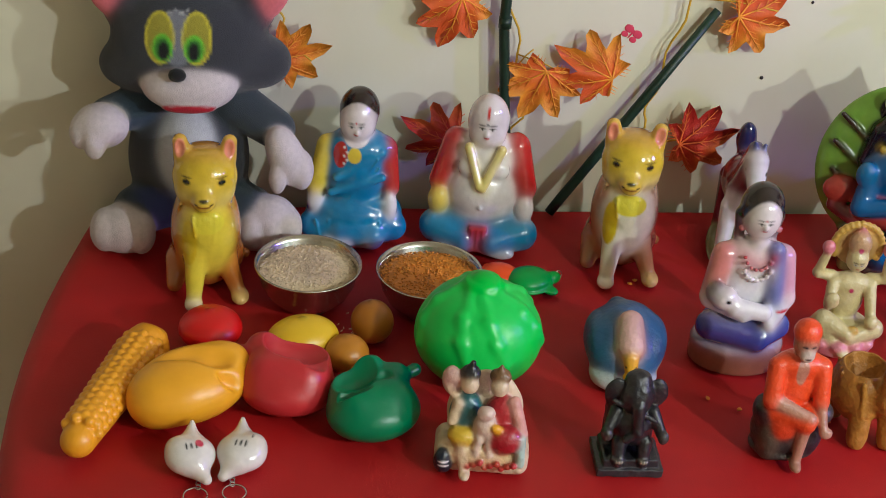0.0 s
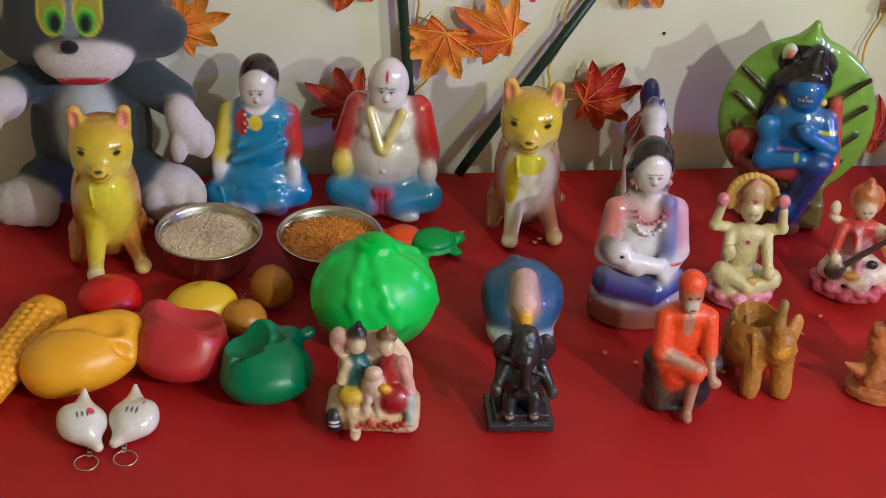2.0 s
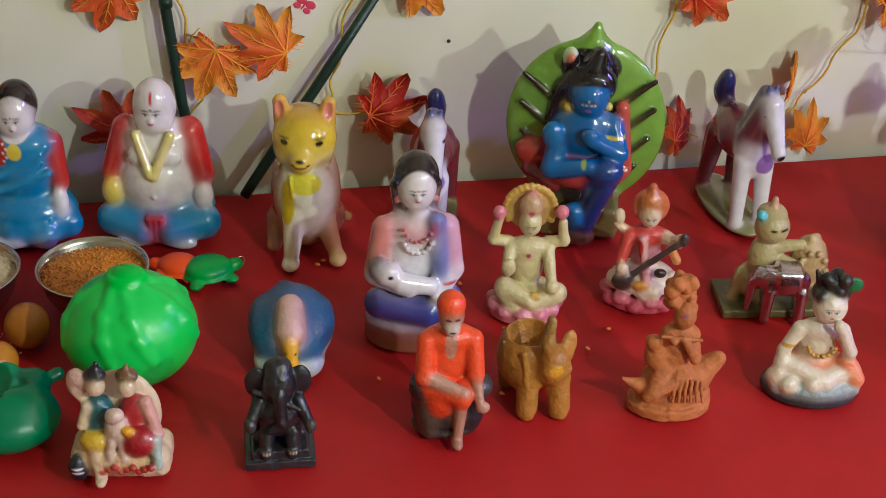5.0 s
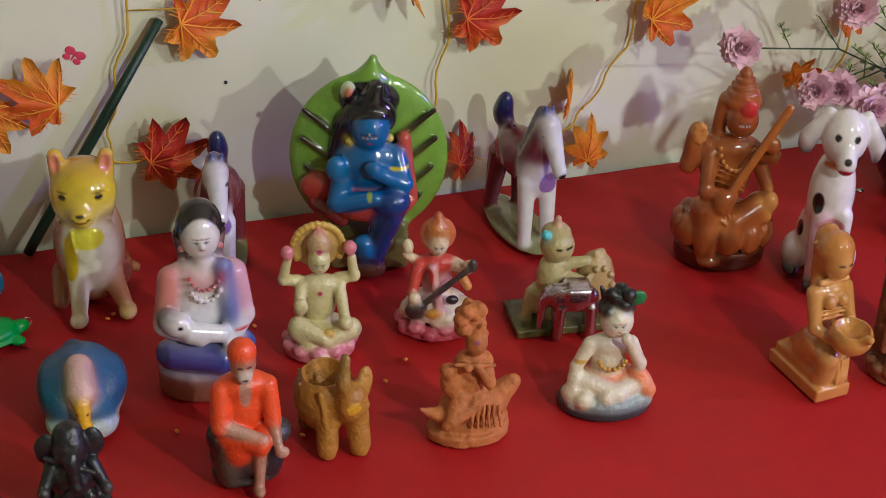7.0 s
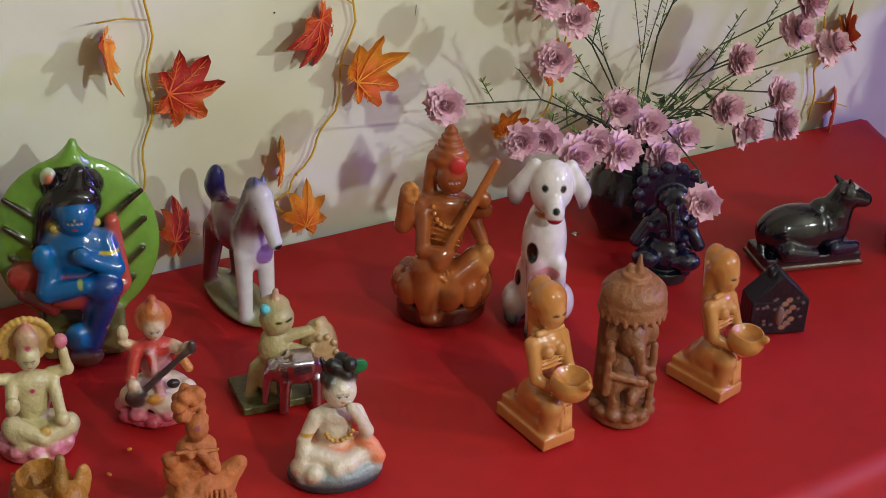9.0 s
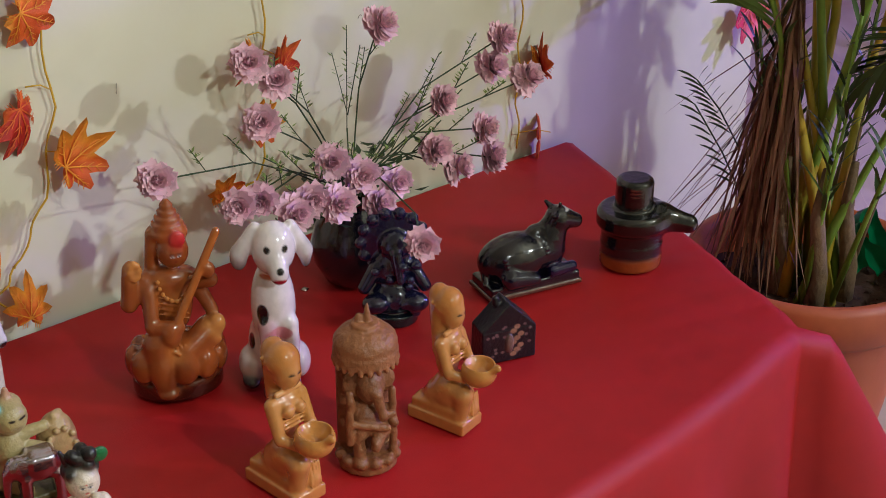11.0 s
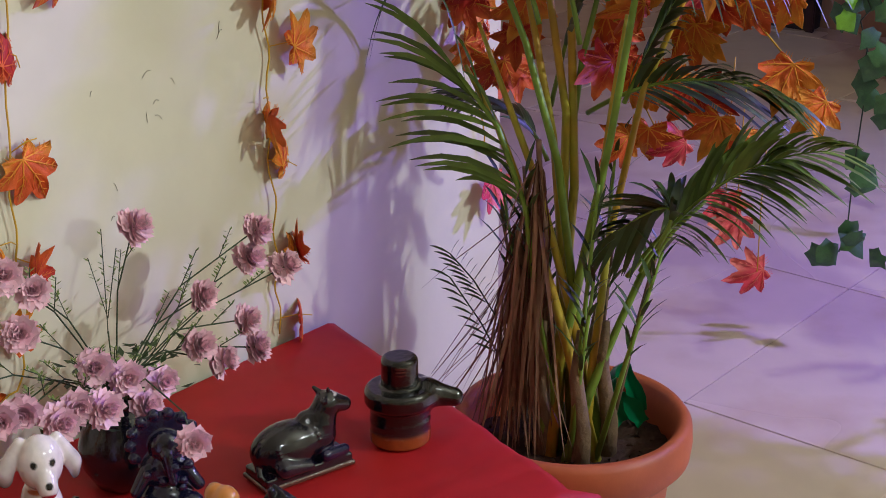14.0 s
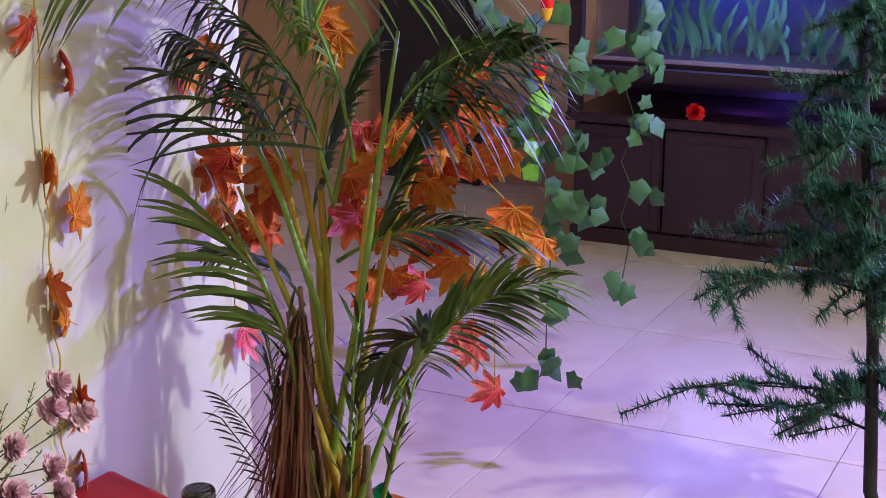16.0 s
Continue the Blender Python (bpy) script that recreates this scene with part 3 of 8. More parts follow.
def seated_dog(turn, place, chest, back, label, stretch):
    figure("dog_figurine", [
        E((0, 0.6, 7), (3.8, 3.6, 6.8), back, 1), E((0.2, -1.4, 8), (3.0, 2.6, 5.6), chest, 0.8), E((0, 2.0, 3.0), (4.2, 3.6, 3.2), back, 1),
        E((0, -0.4, 14.0), (3.45, 3.0, 3.0), DOG_Y, 0.8), E((0, -1.0, 12.5), (3.1, 2.3, 1.8), (226, 206, 120), 0.7), C((0, -2.5, 12.9), (0, -3.5, 12.6), 1.55, 1.2, (224, 190, 60), 0.7), E((0, 0.4, 16.2), (2.6, 2.2, 0.9), (186, 124, 62), 0.6),
        C((-2.2, 0.2, 15.8), (-2.6, 0.1, 17.7), 1.15, 0.8, (214, 170, 60), 0.4), C((2.2, 0.2, 15.8), (2.6, 0.1, 17.7), 1.15, 0.8, (214, 170, 60), 0.4),
        X((-2.6, -1.0, 17.3), (0.55, 0.7, 1.0), 0.2), X((2.6, -1.0, 17.3), (0.55, 0.7, 1.0), 0.2), D((-2.6, -0.5, 17.2), (0.6, 0.7, 1.1), (226, 140, 110)), D((2.6, -0.5, 17.2), (0.6, 0.7, 1.1), (226, 140, 110)),
        C((-0.9, -2.6, 6), (-1.2, -4.2, 0.7), 1.35, 0.8, chest, 0.6), E((-1.2, -4.7, 0.6), (1.0, 1.3, 0.65), (224, 206, 190), 0.3),
        C((2.2, -1.2, 4), (3.6, -2.6, 0.8), 1.3, 0.8, back, 0.5), E((3.8, -3.2, 0.7), (1.0, 1.4, 0.75), (216, 180, 110), 0.3),
        C((-3.0, 0.5, 3), (-3.4, -1.2, 0.9), 1.5, 0.9, back, 0.6), C((1.5, 4.6, 2), (4.2, 4.2, 1.6), 1.1, 0.6, back, 0.5),
        *[C((sx * (2.6 - 0.2 * i), -2.2 + 0.35 * i, 11.5 - 1.5 * i), (sx * (3.0 - 0.1 * i), -1.2 + 0.3 * i, 9.6 - 1.5 * i), 0.2, 0.1, back, 0.15) for sx in (-1, 1) for i in range(6)],
        *[C((-1.2 + 0.6 * i, -3.5, 10.6 - 0.3 * (i % 2)), (-1.0 + 0.5 * i, -3.9, 8.4 - 0.6 * (i % 3)), 0.2, 0.08, chest, 0.15) for i in range(5)],
        *[D((sx * 1.85, -2.8, 14.5 + dz), r, INK) for sx in (-1, 1) for dz, r in ((0, (0.4, 1.3, 0.32)), (0.5, (0.55, 1.3, 0.08)))],
        D((0, -4.6, 13.1), (0.5, 0.7, 0.2), INK), D((-0.8, -4.2, 12.6), (0.2, 0.7, 0.12), INK), D((0.8, -4.2, 12.6), (0.2, 0.7, 0.12), INK), D((0, -4.6, 12.4), (0.7, 0.6, 0.12), (120, 60, 30)),
        D((0.2, -3.4, 10), (1.9, 1.6, 1.3), (228, 214, 60)), D((-1.6, -3.4, 7.5), (0.9, 1.6, 2.6), (220, 190, 30)),
    ], place, turn, GLAZE, label, "dog figurine", "seated dog figurines", 92, 0.35, stretch=stretch)


seated_dog(0, (-0.055, -0.182), (226, 206, 60), (178, 104, 40), "glazed yellow and brown ceramic seated dog, pointed ears", (0.96, 0.98))
seated_dog(-12, (0.402, -0.136), (232, 224, 196), (170, 108, 70), "glazed cream and yellow ceramic seated dog, pointed ears", (0.98, 0.99))

figure("seated_woman_figurine", [
    E((0, 0, 0.9), (5.2, 4.0, 1.2), (150, 74, 36), 0.3), E((0, 0, 3), (5.8, 4.2, 3.4), BLUE, 1), E((0, 0.3, 8), (4.2, 3.2, 5.4), BLUE, 1),
    E((0.3, 0, 11.2), (3.9, 2.7, 2.0), (40, 126, 172), 0.8), E((0, -0.2, 14.7), (2.2, 2.2, 2.9), SKIN, 0.4), E((0.1, 0.5, 15.4), (2.35, 2.2, 2.6), (58, 48, 46), 0.2),
    E((-0.1, -1.0, 14.4), (1.95, 1.6, 2.3), SKIN, 0.3), E((0, -2.5, 13.9), (0.3, 0.35, 0.4), SKIN, 0.2),
    C((-3.4, 0, 11), (-4.6, -1.4, 6.6), 1.4, 1.1, (222, 196, 60), 0.5), E((-4.6, -1.8, 5.2), (1.0, 1.0, 1.6), WHITE, 0.4),
    C((3.4, 0, 11), (4.2, -1.2, 7), 1.4, 1.1, (180, 40, 34), 0.5), E((4.1, -2.0, 4.9), (1.0, 1.0, 2.0), WHITE, 0.4),
    C((-4.8, -2.0, 2.2), (2.4, -3.4, 1.8), 1.7, 1.5, (36, 122, 170), 0.6), C((4.8, -1.6, 2.2), (-1.4, -3.4, 2), 1.6, 1.3, (30, 116, 168), 0.6),
    E((-1.6, -4.0, 1.3), (1.9, 0.9, 0.8), WHITE, 0.3), E((2.2, -4.0, 1.4), (1.2, 0.8, 0.9), WHITE, 0.3),
    C((-3.2, -2.0, 4.6), (3.6, -2.2, 5.4), 0.7, 0.5, (52, 140, 186), 0.4), C((-2.8, -2.6, 6.6), (3.2, -2.4, 8.6), 0.45, 0.4, (52, 140, 186), 0.4),
    C((-2.2, -2.6, 8.4), (3.0, -1.8, 11.4), 0.4, 0.4, (52, 140, 186), 0.4),
    *[C((-3.6 + 0.5 * i, -2.4 - 0.1 * i, 3.2 + 0.3 * i), (3.4 - 0.2 * i, -1.6 - 0.2 * i, 6.4 + 1.1 * i), 0.16, 0.14, (44, 132, 180), 0.12) for i in range(5)],
    *[C((-4.4 + 1.5 * i, -3.6, 3.6), (-3.8 + 1.3 * i, -3.9, 1.4), 0.18, 0.14, (64, 150, 190), 0.12) for i in range(6)],
    D((-1.9, -2.4, 11.2), (0.9, 1.2, 1.6), (176, 40, 34)), D((-0.2, -2.6, 11.2), (0.8, 1.2, 0.9), (222, 196, 60)),
    *[D((-1.4 + 0.35 * (i % 2), -2.6, 10.2 + 0.45 * i), (0.16, 0.8, 0.14), WHITE) for i in range(5)],
    D((0.1, 1.3, 16.4), (3.2, 2.9, 2.5), (44, 36, 34)), D((-0.1, -2.0, 14.2), (2.0, 2.2, 2.2), SKIN),
    *face(-0.15, -2.3, 14.4, 1.25, mark=(190, 20, 30)),
], (0.107, -0.074), -5, GLAZE, "glazed ceramic seated woman in a blue draped dress", "figurine", "", 110, 0.2, stretch=(0.94, 1.02))

figure("seated_monk_figurine", [
    E((0, 0, 0.9), (6.0, 4.4, 1.1), (176, 96, 50), 0.3), E((0, 0, 3), (6.2, 4.2, 2.8), BLUE, 0.8), E((0, -0.4, 6.6), (4.4, 3.7, 4.0), WHITE, 0.8),
    E((0, 0.2, 10.6), (4.0, 3.0, 3.0), WHITE, 0.8), E((-1.5, -2.3, 10.0), (1.5, 1.0, 1.2), WHITE, 0.4), E((1.5, -2.3, 10.0), (1.5, 1.0, 1.2), WHITE, 0.4),
    E((0, -0.3, 14.8), (2.4, 2.4, 3.0), SKIN, 0.4), E((0, -1.2, 13.6), (2.1, 1.7, 1.6), SKIN, 0.4), E((0, -2.75, 14.1), (0.34, 0.35, 0.4), SKIN, 0.2),
    C((-3.5, 0.4, 11.6), (-5.0, -0.8, 7.4), 1.7, 1.4, RED, 0.5), E((-5.0, -2.0, 5.6), (1.3, 1.2, 1.7), (224, 200, 90), 0.4),
    C((3.5, 0.4, 11.6), (5.0, -0.8, 7.4), 1.7, 1.4, RED, 0.5), E((5.2, -1.8, 5.4), (1.1, 1.2, 1.7), WHITE, 0.4),
    C((-5.2, -2.2, 2.4), (-1.6, -3.8, 1.9), 1.9, 1.6, BLUE, 0.6), C((5.2, -2.2, 2.4), (1.6, -3.8, 1.9), 1.9, 1.6, BLUE, 0.6),
    B((0, -4.3, 2.4), (1.1, 0.5, 1.5), RED, 0.25), E((-3.0, -4.4, 0.9), (1.6, 0.7, 0.7), WHITE, 0.3), E((3.0, -4.4, 0.9), (1.6, 0.7, 0.7), WHITE, 0.3),
    C((-1.9, -2.4, 12.4), (-0.3, -4.0, 8.6), 0.55, 0.5, (222, 204, 110), 0.2), C((1.9, -2.4, 12.4), (0.1, -4.0, 8.4), 0.55, 0.5, (222, 204, 110), 0.2),
    *[C((x * 0.8, -4.8, 1.4), (x * 0.8, -4.8, 3.6), 0.12, 0.12, (150, 16, 22), 0.1) for x in (-0.8, 0, 0.8)],
    *[C((sx * 3.6, -0.8, 12.4 - 0.9 * i), (sx * 5.4, -1.4 - 0.1 * i, 8.6 - 0.5 * i), 0.16, 0.14, (164, 22, 26), 0.12) for sx in (-1, 1) for i in range(4)],
    *[C((sx * 5.4 - sx * 0.9 * i, -3.2 - 0.25 * i, 3.8 - 0.2 * i), (sx * 5.0 - sx * 0.9 * i, -4.0 - 0.2 * i, 1.4), 0.2, 0.16, (52, 146, 190), 0.15) for sx in (-1, 1) for i in range(4)],
    E((0, -4.1, 6.0), (0.25, 0.2, 0.25), (200, 190, 190), 0.2), D((0, -2.6, 16.5), (0.16, 1.2, 0.75), (200, 30, 30)), *face(0, -2.6, 14.6, 1.35, mark=(30, 30, 40)),
], (0.25, -0.081), -11, GLAZE, "glazed ceramic laughing bald monk, white belly and red robe", "figurine", "", 96, 0.3, stretch=(0.95, 1.04))


# steel bowls with food
def steel_bowl(place, content, mat, label, heap_label, seed, long):
    bowl = tagged(new("steel_bowl", None), label, "bowl", "steel bowls")
    bowl.location = (*place, 0.001)
    prof = [(0.0, 0.0), (0.026, 0.0), (0.034, 0.003), (0.043, 0.012), (0.050, 0.026), (0.0535, 0.042), (0.0565, 0.0455), (0.0565, 0.047), (0.0550, 0.0472), (0.0518, 0.042), (0.048, 0.026), (0.041, 0.013), (0.030, 0.005), (0.0, 0.004)]
    v, f = lathe(prof, 64)
    under(new("bowl_body", mesh_of("bowl_body", v, f, STEEL)), bowl)
    v, f = lathe([(0.0, 0.041), (0.02, 0.0405), (0.04, 0.039), (0.0505, 0.0355)], 40)
    under(new("mound", mesh_of("mound", v, f, mat)), bowl)
    random.seed(seed)
    s = Soup()
    for _ in range(1500 if long else 900):
        a, r = random.uniform(0, 6.283), 0.0505 * math.sqrt(random.random())
        z = 0.041 - 0.0045 * (r / 0.05) ** 2 + random.uniform(0, 0.0015)
        c, q = Vector((r * math.cos(a), r * math.sin(a), z)), random.uniform(0, 6.283)
        d = Vector((math.cos(q), math.sin(q), random.uniform(-0.35, 0.35)))
        if long:
            L, w0 = random.uniform(0.002, 0.0036), 0.0007
        else:
            L, w0 = random.uniform(0.0015, 0.0026), 0.0015
        e = Vector((-d.y, d.x, random.uniform(-0.4, 0.4))).normalized()
        u = d.cross(e).normalized()
        v = [c - d * L, c + e * w0, c + d * L, c - e * w0, c + u * w0 * 0.7, c - u * w0 * 0.7]
        s.add(v, [(0, 1, 4), (1, 2, 4), (2, 3, 4), (3, 0, 4), (1, 0, 5), (2, 1, 5), (3, 2, 5), (0, 3, 5)])
    tagged(s.make("filling", mat, bowl, heap_label), kind="stuff")
    return bowl


bowl = steel_bowl((0.052, -0.209), "rice", RICE, "small steel bowl heaped with pale puffed rice", "pale puffed rice grains", 5, True)
steel_bowl((0.179, -0.22), "lentils", LENTIL, "small steel bowl full of golden fried lentils", "golden fried lentil flakes", 6, False)
random.seed(8)
s = Soup()
for _ in range(26):
    x, y = 0.085 + random.gauss(0, 0.02), -0.272 + random.gauss(0, 0.014)
    a = random.uniform(0, 3.14)
    s.tube([(x, y, 0.0025), (x + 0.003 * math.cos(a), y + 0.003 * math.sin(a), 0.0025)], 0.0006, 4)
tagged(s.make("spilled_rice", RICE), "few spilled rice grains on the red cloth", "spilled rice", "", "stuff")
for x, y in [(0.417, -0.168), (0.41, -0.175), (0.447, -0.382), (0.26, -0.31), (0.475, -0.40), (0.53, -0.36), (0.60, -0.40), (0.63, -0.38), (0.555, -0.23), (0.69, -0.33), (0.56, -0.42), (0.66, -0.36), (0.03, -0.26)]:
    bm = bmesh.new()
    bmesh.ops.create_icosphere(bm, subdivisions=2, radius=0.0028, matrix=Matrix.Diagonal((1.1, 0.8, 0.5, 1)))
    for v in bm.verts:
        v.co *= 1 + 0.25 * noise.noise(v.co * 600 + Vector((x * 90, y * 70, 0)))
    ob = part("lentil_crumb", bm, LENTIL)
    ob.location = (x, y, 0.0024)
    ob.rotation_euler = (0, 0, x * 60)
    tagged(ob, "golden lentil crumb fallen on the red cloth", "crumb", "lentil crumbs on the cloth")

# soft plastic toy vegetables
YB = (236, 168, 30)
figure("toy_corn", [
    C((0, 7.2, 2.0), (0, -7.2, 1.9), 2.25, 1.55, (232, 160, 24), 0.4),
    *[E((2.1 * math.sin(a) * (1 - 0.015 * (j + (i % 2) / 2) * 1.2), 6.4 - j * 0.95 - 0.45 * (i % 2), 2.0 + 2.05 * math.cos(a) * (1 - 0.012 * j)), (0.5, 0.52, 0.5), (234, 162, 26), 0.12)
      for i, a in enumerate([-1.5, -1.1, -0.7, -0.3, 0.1, 0.5, 0.9, 1.3]) for j in range(14)],
    C((-0.8, 8.6, 2.6), (0.6, 8.9, 2.2), 0.9, 0.8, (236, 170, 40), 0.5),
], (-0.134, -0.395), -19.5, RUBBER, "yellow soft plastic toy corn cob lying down", "toy corn", "toy vegetables", 100, stretch=(1.04, 1.03))
figure("toy_mango", [
    E((0, 0, 3.1), (5.9, 4.2, 3.2), YB, 0.5, (0, 0, 32)), E((3.2, 2.6, 3.2), (2.6, 2.2, 2.4), YB, 1.4), E((-3.2, -1.9, 2.6), (2.4, 2.4, 2.5), YB, 1.4),
    X((0.4, 0.9, 7.6), (3.6, 1.6, 2.2), 0.6), X((2.6, 0.4, 7.15), (2.6, 1.6, 2.2), 0.5), X((-2.4, 0.6, 7.0), (2.4, 0.6, 1.6), 0.6), X((4.4, -1.4, 5.2), (1.8, 0.7, 1.8), 0.6),
], (-0.062, -0.398), 0, RUBBER, "dented yellow soft plastic toy mango", "toy mango", "toy vegetables", 88)
figure("toy_apple", [
    B((0, 0.2, 3.1), (4.0, 3.4, 3.0), (184, 44, 50), 2.4), E((0, -0.5, 2.6), (4.6, 4.0, 2.6), (184, 44, 50), 0.8), E((-2.6, 2.2, 4.6), (1.7, 1.4, 1.6), (180, 42, 48), 0.6),
    C((-4.0, 1.4, 4.2), (-5.1, 1.8, 4.4), 0.8, 0.6, (170, 36, 44), 0.5), X((1.2, 1.6, 7.0), (4.0, 2.9, 2.9), 0.16), X((3.0, -0.2, 6.6), (2.2, 2.0, 2.0), 0.16),
], (0.029, -0.385), -8, RUBBER, "caved-in red soft plastic toy apple", "toy apple", "toy vegetables", 88)
figure("toy_pepper", [
    B((0.2, 0.2, 2.9), (3.8, 3.0, 2.8), (0, 116, 76), 2.2), E((0.2, -0.7, 2.5), (4.5, 3.6, 2.5), (0, 116, 76), 0.8), E((0.6, 2.4, 4.7), (1.6, 1.1, 1.8), (0, 120, 78), 0.7), E((2.9, 1.6, 4.2), (1.5, 1.3, 1.5), (0, 116, 74), 0.6),
    C((3.9, 1.9, 4.0), (5.2, 2.4, 4.1), 0.55, 0.65, (0, 100, 60), 0.4), X((-1.8, 1.0, 7.1), (3.2, 2.3, 2.9), 0.18), X((-2.8, -0.9, 6.1), (2.8, 0.7, 1.7), 0.18), X((1.4, 0.3, 7.3), (1.6, 1.0, 2.1), 0.2),
], (0.105, -0.424), 14, RUBBER, "dented dark green soft plastic toy pepper", "toy pepper", "toy vegetables", 88)
for nm, place, r, col, lab in [("toy_tomato", (-0.047, -0.29), (3.2, 3.1, 2.0), (206, 10, 14), "round shiny red plastic toy tomato"),
                               ("toy_lemon", (0.045, -0.31), (3.7, 2.8, 2.2), (228, 186, 30), "yellow plastic toy lemon, rounded"),
                               ("toy_fruit", (0.116, -0.282), (2.2, 2.25, 2.3), (172, 108, 30), "amber brown glossy plastic toy fruit"),
                               ("toy_fruit", (0.088, -0.332), (2.25, 2.2, 1.9), (190, 124, 34), "amber brown glossy plastic toy fruit")]:
    figure(nm, [E((0, 0, r[2]), r, col), E((0, 0.3, 2 * r[2] - 0.2), (0.4, 0.4, 0.3), tuple(int(c * 0.75) for c in col), 0.3)], place, 15, RUBBER, lab, "toy fruit", "toy vegetables", 48)
CB = (54, 202, 78)


def cab_at(a, u):
    """A point on the cabbage, round by a, down from the knob by u degrees."""
    a, u = a + u * 0.005, radians(u)
    return (6.3 * math.cos(a) * math.sin(u), 6.0 * math.sin(a) * math.sin(u), 4.8 + 5.0 * math.cos(u))


figure("toy_cabbage", [
    E((0, 0, 4.8), (6.4, 6.1, 5.0), CB, 0.6), E((0, 0, 6.6), (5.0, 4.8, 3.1), CB, 0.9), Y((0, 0.2, 9.9), (1.9, 1.8), 0.75, (36, 196, 58), 0.5, 0.8), E((0, 0.2, 10.6), (1.2, 1.1, 0.5), (30, 180, 50), 0.3),
    *[C(cab_at(a, u), cab_at(a + 0.10, u + 24), 0.2, 0.16, (56, 204, 80), 0.9) for a in (0.1, 1.5, 2.9, 3.9, 4.5, 5.5) for u in (20, 44, 66)],
], (0.216, -0.341), 0, RUBBER, "bright green soft plastic toy cabbage with a knob", "toy cabbage", "toy vegetables", 84, stretch=(0.99, 1.08))
OR, GR = (232, 78, 14), (28, 160, 62)


def turtle(place, turn, col, label, size):
    ob = figure("toy_turtle", [E((0, 0, 1.1), (2.5, 2.1, 1.2), col, 0.3), E((0, 0, 0.7), (2.8, 2.4, 0.45), col, 0.3), E((2.9, 0, 0.9), (0.9, 0.75, 0.7), col, 0.4),
                                *[E((1.9 * a, 1.9 * b, 0.5), (0.8, 0.7, 0.4), col, 0.3, (0, 0, 45 * a * b)) for a in (-1, 1) for b in (-1, 1)]],
                place, turn, RUBBER, label, "toy turtle", "toy turtles", 56, size=size)
    return ob


turtle((0.294, -0.183), 15, GR, "small green plastic toy turtle with a ring", 1.0)
turtle((0.264, -0.171), 160, OR, "small orange plastic toy turtle", 0.88)
s = Soup()
s.tube([(0.0045 * math.cos(a), 0.0045 * math.sin(a), 0) for a in [i * 0.3306 for i in range(20)]], 0.0006, 6)
ring = s.make("key_ring", STEEL)
ring.matrix_world = pose(0.329, -0.170, 0.010, 75, 0, 20)
tagged(ring, "small steel ring hooked to the green toy turtle", "ring")

# white shell key holders
for k, (x, y, turn, flip) in enumerate([(-0.059, -0.482, 12, 1), (-0.013, -0.478, -14, -1)]):
    figure("shell_keychain", [
        E((0, 0, 1.5), (2.3, 2.2, 1.55), (222, 216, 212), 0.5), C((flip * 0.4, 1.8, 2.0), (flip * 0.7, 3.0, 2.8), 0.9, 0.25, (226, 220, 214), 0.7), C((0.4 * flip, -1.4, 1.1), (flip * 1.0, -2.7, 0.7), 1.1, 0.5, (214, 204, 196), 0.6),
        E((-1.0 * flip, 0.4, 2.2), (1.1, 1.2, 0.9), (218, 208, 198), 0.6),
        *[D((-0.4 + 0.45 * i, -0.5, 2.9), (0.10, 0.35, 0.8), INK) for i in range(3)], D((0.8, -0.2, 2.6), (0.4, 0.5, 0.8), (200, 50, 80)) if k == 0 else D((0.9, 0.5, 2.6), (0.1, 0.4, 0.8), INK),
        D((-1.6, 0.3, 1.8), (0.5, 0.8, 0.5), (150, 130, 100)),
    ], (x, y), turn, GLAZE, "small white cowrie shell key holder with ink marks", "key holder", "shell key holders", 56)
    s = Soup()
    cx, cy = x + flip * 0.006, y - 0.034
    for i in range(4):
        px, py = x + flip * 0.008 - 0.002 * i * flip * 0, y - 0.022 - 0.0045 * i * 0.6
        s.tube([(px + 0.0022 * math.cos(a), py + 0.003 * math.sin(a), 0.003 + 0.001 * (i % 2)) for a in [j * 0.6283 for j in range(11)]], 0.0005, 5)
    s.tube([(cx + 0.0105 * math.cos(a), cy - 0.006 + 0.0105 * math.sin(a), 0.0032) for a in [j * 0.2027 for j in range(32)]], 0.0008, 6)
    tagged(s.make("key_ring", STEEL), "steel split ring and chain beside the shell", "key ring", "key rings")

